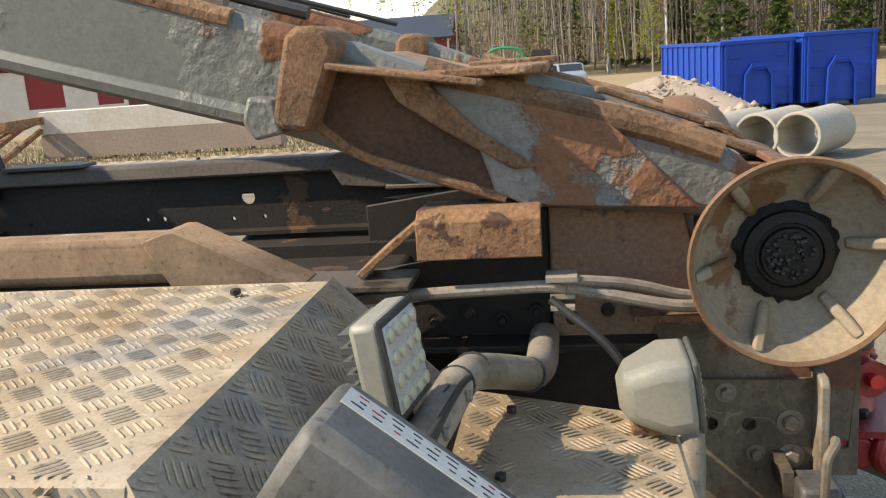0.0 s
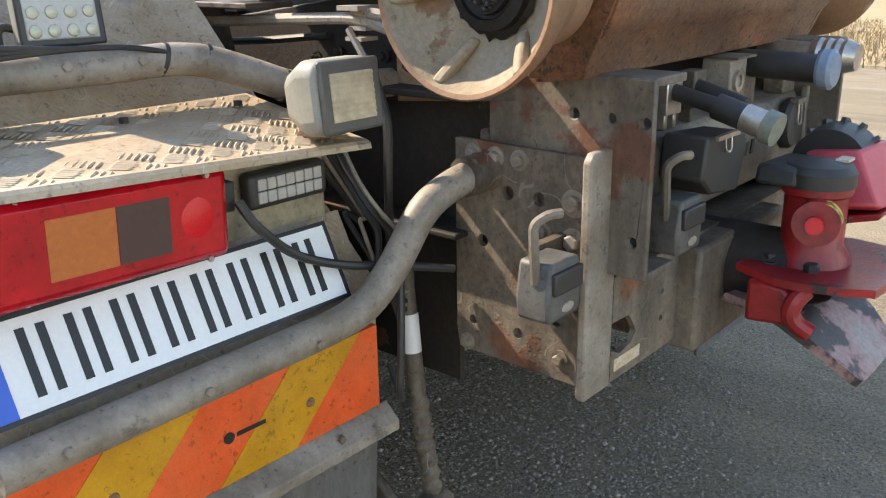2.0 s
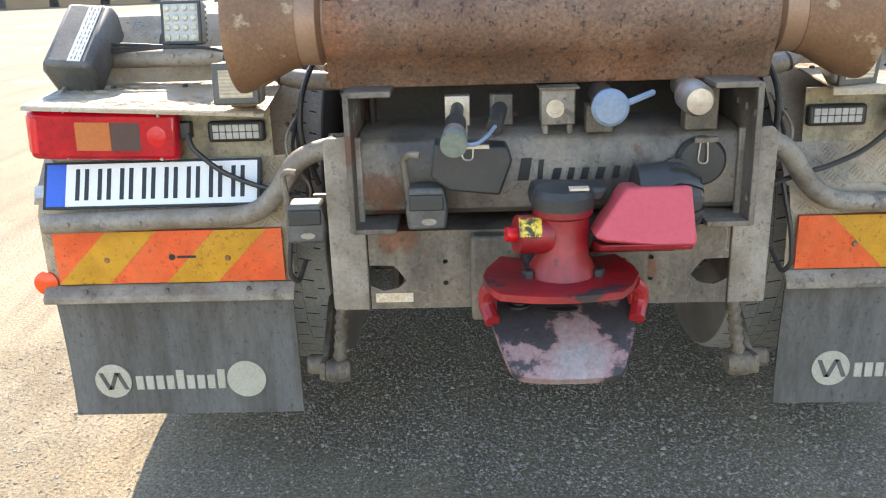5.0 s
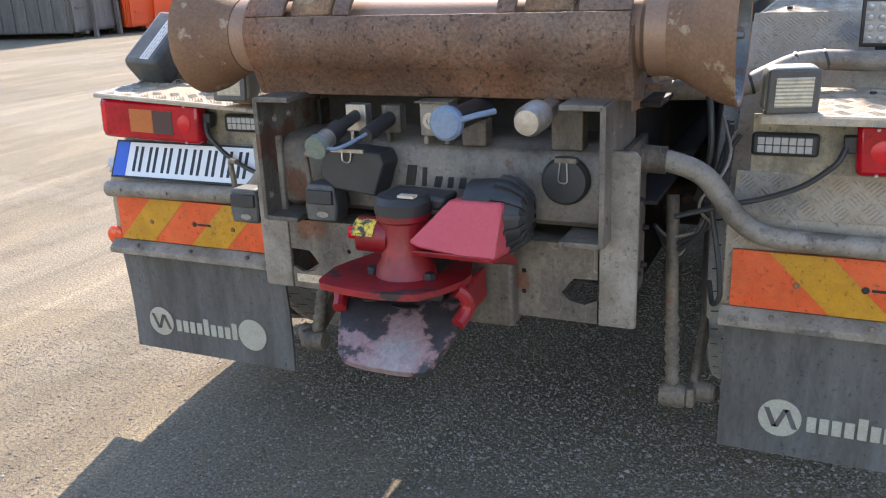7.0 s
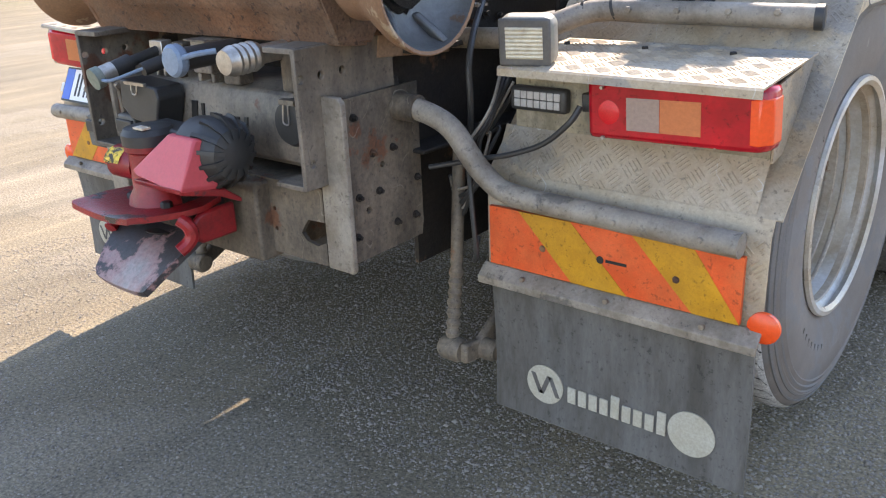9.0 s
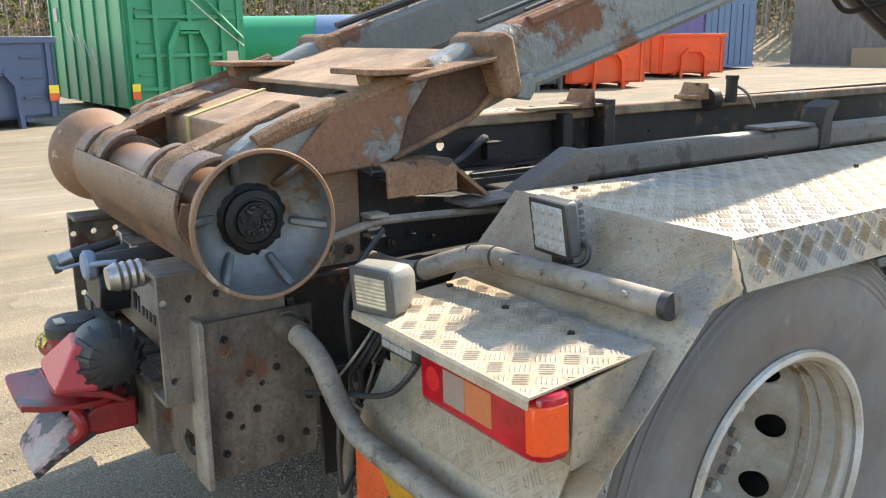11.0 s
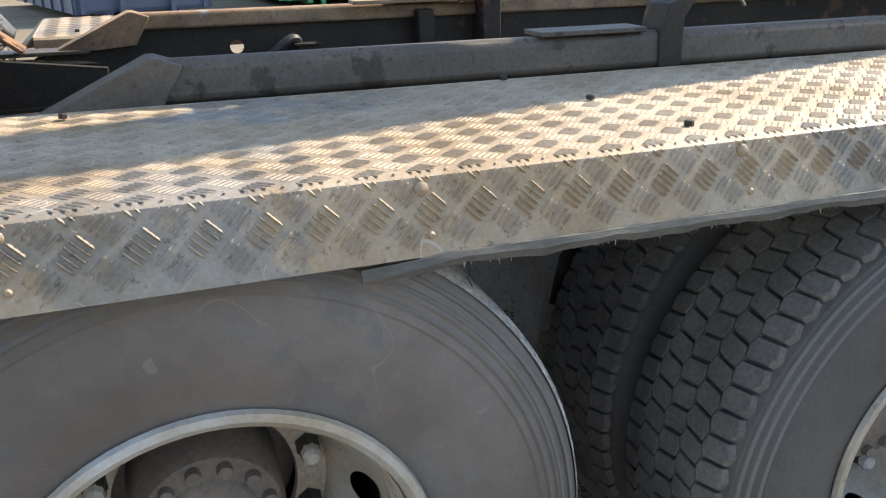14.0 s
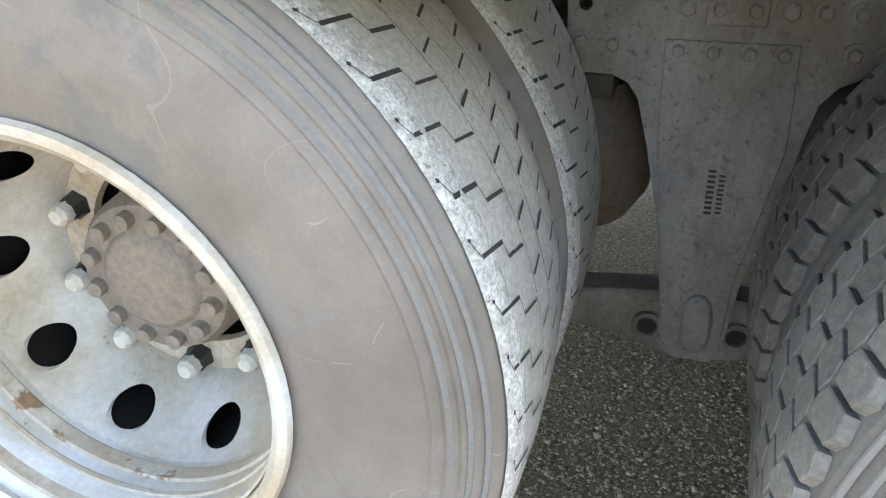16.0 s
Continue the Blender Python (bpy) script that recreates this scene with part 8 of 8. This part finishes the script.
def pine(h, seed, leaf="spring_leaf"):
    e = thing("leafing_tree", "young tree with sparse yellow-green leaves", "tree", "woods round the yard")
    r = np.random.default_rng(seed)
    t = Shape().rod((0, 0, 0), (0.1, 0, h), 0.09, 7, 0.015)
    for k in range(16):
        z = h * (0.25 + 0.7 * k / 16)
        a = k * 2.4
        t.rod((0, 0, z), (0.25 * (h - z + 1) * math.cos(a), 0.25 * (h - z + 1) * math.sin(a), z + 0.7), 0.03, 5, 0.006)
    part("trunk", t, "bark", e)

    def place(n):
        z = h * (0.2 + 0.8 * r.uniform(0, 1, n))
        rad = (h * 1.1 - z) * 0.26 * np.sqrt(r.uniform(0, 1, n))
        a = r.uniform(0, 6.283, n)
        return np.stack([rad * np.cos(a), rad * np.sin(a), z], 1)

    fast_mesh("crown", *blades(r, 700, place, 0.14), leaf, e)
    return e


def birch(h, seed):
    e = thing("birch", "bare white-barked birch with fine twigs", "tree", "woods round the yard")
    part("trunk", Shape().tube([(0, 0, 0), (0.08, 0.05, h * 0.4), (0.0, 0.12, h * 0.75), (0.1, 0.1, h)], 0.11, 8, 3), "bark_white", e)
    tw = Shape()
    rr = random.Random(seed)
    for k in range(46):
        z = h * rr.uniform(0.25, 0.98)
        a = rr.uniform(0, 6.28)
        L = (h - z) * 0.30 + 0.6
        p = Vector((0.05, 0.08, z))
        q = p + Vector((math.cos(a) * L * 0.6, math.sin(a) * L * 0.6, L * 0.8))
        tw.rod(p, q, 0.022, 4, 0.006)
        for j in range(4):
            b = p.lerp(q, rr.uniform(0.3, 1.0))
            tw.rod(b, b + Vector((rr.uniform(-0.5, 0.5), rr.uniform(-0.5, 0.5), rr.uniform(-0.1, 0.6))), 0.009, 3, 0.003)
    part("branches", tw, "twig", e)
    return e


tree_kinds = [spruce(14, 1), spruce(10, 2), pine(7, 3), birch(13, 4), birch(10, 5), pine(5, 6)]
tr = random.Random(8)
spots = []
for k in range(150):
    if k % 2:
        a = radians(tr.uniform(95, 178))         # beyond the containers
        d = tr.uniform(55, 82)
    else:
        a = radians(tr.uniform(-40, 4.5))         # beyond the barns
        d = tr.uniform(66, 100)
    spots.append((d * math.cos(a), d * math.sin(a)))
for i, (x, y) in enumerate(spots):
    src = tree_kinds[tr.choice((0, 0, 1, 2, 3, 3, 4, 4, 5, 5))]
    sc = tr.uniform(0.8, 1.25)
    if i < 6:
        tree_kinds[i].matrix_basis = pose(x, y, float(ground_z(x)), 0, 0, tr.uniform(0, 360))
    else:
        copy_thing(src, pose(x, y, float(ground_z(x)), 0, 0, tr.uniform(0, 360)) @ Matrix.Scale(sc, 4))


def thicket(seed, a0, a1, d0, d1, n_stem, n_leaf, n_green):
    """Far undergrowth: stems, bare twigs and some green sprays, one joined mesh each."""
    r = np.random.default_rng(seed)

    def spot(n, dmin=d0, dmax=d1):
        a, d = np.radians(r.uniform(a0, a1, n)), r.uniform(dmin, dmax, n)
        return d * np.cos(a), d * np.sin(a)

    x, y = spot(n_stem)
    h = r.uniform(6, 16, n_stem)
    w = r.uniform(0.03, 0.10, n_stem)
    lean = r.normal(0, 0.35, (n_stem, 2))
    v = np.zeros((n_stem, 6, 3))
    for k in range(3):
        ang = 2 * np.pi * k / 3
        v[:, k] = np.stack([x + w * np.cos(ang), y + w * np.sin(ang), np.zeros(n_stem)], 1)
        v[:, 3 + k] = np.stack([x + lean[:, 0] + 0.3 * w * np.cos(ang), y + lean[:, 1] + 0.3 * w * np.sin(ang), h], 1)
    f = np.array([(0, 1, 4, 3), (1, 2, 5, 4), (2, 0, 3, 5)])[None] + 6 * np.arange(n_stem)[:, None, None]
    tagged(fast_mesh("far_stems", v.reshape(-1, 3), f.reshape(-1, 4), "bark"), "slender bare stems of a far wood", "woods", kind="stuff")

    def low(n):
        px_, py_ = spot(n)
        return np.stack([px_, py_, r.gamma(2.2, 1.1, n)], 1)

    tagged(fast_mesh("far_twigs", *blades(r, n_leaf * 4, low, 0.13), "twig"), "brown leafless brush at the wood's edge", "woods", kind="stuff")

    def high(n):
        k = max(1, n // 60)
        cx, cy = spot(k)
        hh = r.uniform(2, 12, k)
        i = r.integers(0, k, n)
        return np.stack([cx[i] + r.normal(0, 0.7, n), cy[i] + r.normal(0, 0.7, n), np.clip(hh[i] + r.normal(0, 1.3, n), 0.2, None)], 1)

    tagged(fast_mesh("far_greenery", *blades(r, n_green, high, 0.22), "needle"), "dark green sprays of far conifers", "woods", kind="stuff")
    tagged(fast_mesh("far_leaves", *blades(r, n_green, high, 0.15), "spring_leaf"), "yellow-green leaves in a far wood", "woods", kind="stuff")


thicket(21, 95, 180, 54, 90, 3400, 30000, 46000)
thicket(22, -45, 8, 70, 110, 2000, 14000, 22000)
thicket(25, 5, 44, 130, 170, 300, 5000, 6000)
thicket(23, 181, 314, 80, 120, 250, 4000, 9000)
thicket(24, 45, 94, 80, 120, 200, 3000, 8000)
bank = Shape()
n = 40
for k in range(n + 1):
    a = radians(92 + 90 * k / n)
    bank.v += [(50 * math.cos(a), 50 * math.sin(a), 0.0), (57 * math.cos(a), 57 * math.sin(a), 1.6 + 0.3 * math.sin(k)), (95 * math.cos(a), 95 * math.sin(a), 4.0)]
for k in range(n):
    bank.f += [(3 * k, 3 * k + 3, 3 * k + 4, 3 * k + 1), (3 * k + 1, 3 * k + 4, 3 * k + 5, 3 * k + 2)]
tagged(part("wood_bank", bank, "dry_grass"), "brushy bank at the wood's edge", "bank", kind="structure")


def wooded_hill(a0, a1, d0, d1, base, height):
    """Distant wooded slope closing the view behind the trees, with an uneven crest."""
    r = random.Random(int(d0))
    sh, n = Shape(), 90
    for k in range(n + 1):
        a = radians(a0 + (a1 - a0) * k / n)
        top = height(k / n) * (1 + r.uniform(-0.09, 0.09))
        for u in (0.0, 0.35, 0.7, 1.0):
            d = d0 + (d1 - d0) * u
            sh.v.append((d * math.cos(a), d * math.sin(a), base + (top - base) * u ** 0.8 + (r.uniform(-0.5, 0.5) if 0 < u < 1 else 0)))
    for k in range(n):
        sh.f += [(4 * k + j, 4 * k + 4 + j, 4 * k + 5 + j, 4 * k + 1 + j) for j in range(3)]
    tagged(part("wooded_hill", sh, "far_brush"), "distant brown and green wooded slope", "woods", kind="structure")


wooded_hill(90, 184, 94, 124, 3.6, lambda u: 26)
wooded_hill(-48, 11, 108, 126, -1.2, lambda u: 19 if u < 0.88 else 19 - 130 * (u - 0.88))
field = Shape().add([(13, 1.2, -0.35), (30, 1.5, -1.113), (30, 60, -1.113), (13, 60, -0.35), (36, -60, -1.113), (120, -60, -1.113), (120, 60, -1.113), (38, 0.0, -1.113)], [(0, 1, 2, 3), (4, 5, 6, 2, 1, 7)])
tagged(part("grass_field", field, "dry_grass"), "dry yellow grass beyond the yard", "grass", kind="structure")


def tufts(n, seed):
    """Dry grass blades over the rough ground behind the yard."""
    r = np.random.default_rng(seed)
    x, y = r.uniform(12.5, 36, n), r.uniform(0.6, 26, n)
    h, a = r.uniform(0.05, 0.20, n), r.uniform(0, 6.283, n)
    w = 0.012 + 0.010 * r.random(n)
    z = ground_z(x)
    dx, dy = w * np.cos(a), w * np.sin(a)
    lean = r.normal(0, 0.05, (n, 2))
    v = np.stack([np.stack([x - dx, y - dy, z], 1), np.stack([x + dx, y + dy, z], 1), np.stack([x + lean[:, 0], y + lean[:, 1], z + h], 1)], 1).reshape(-1, 3)
    return v, np.arange(3 * n).reshape(-1, 3)


tagged(fast_mesh("dry_tufts", *tufts(30000, 41), "dry_grass"), "dry straw-coloured grass blades", "grass", kind="stuff")
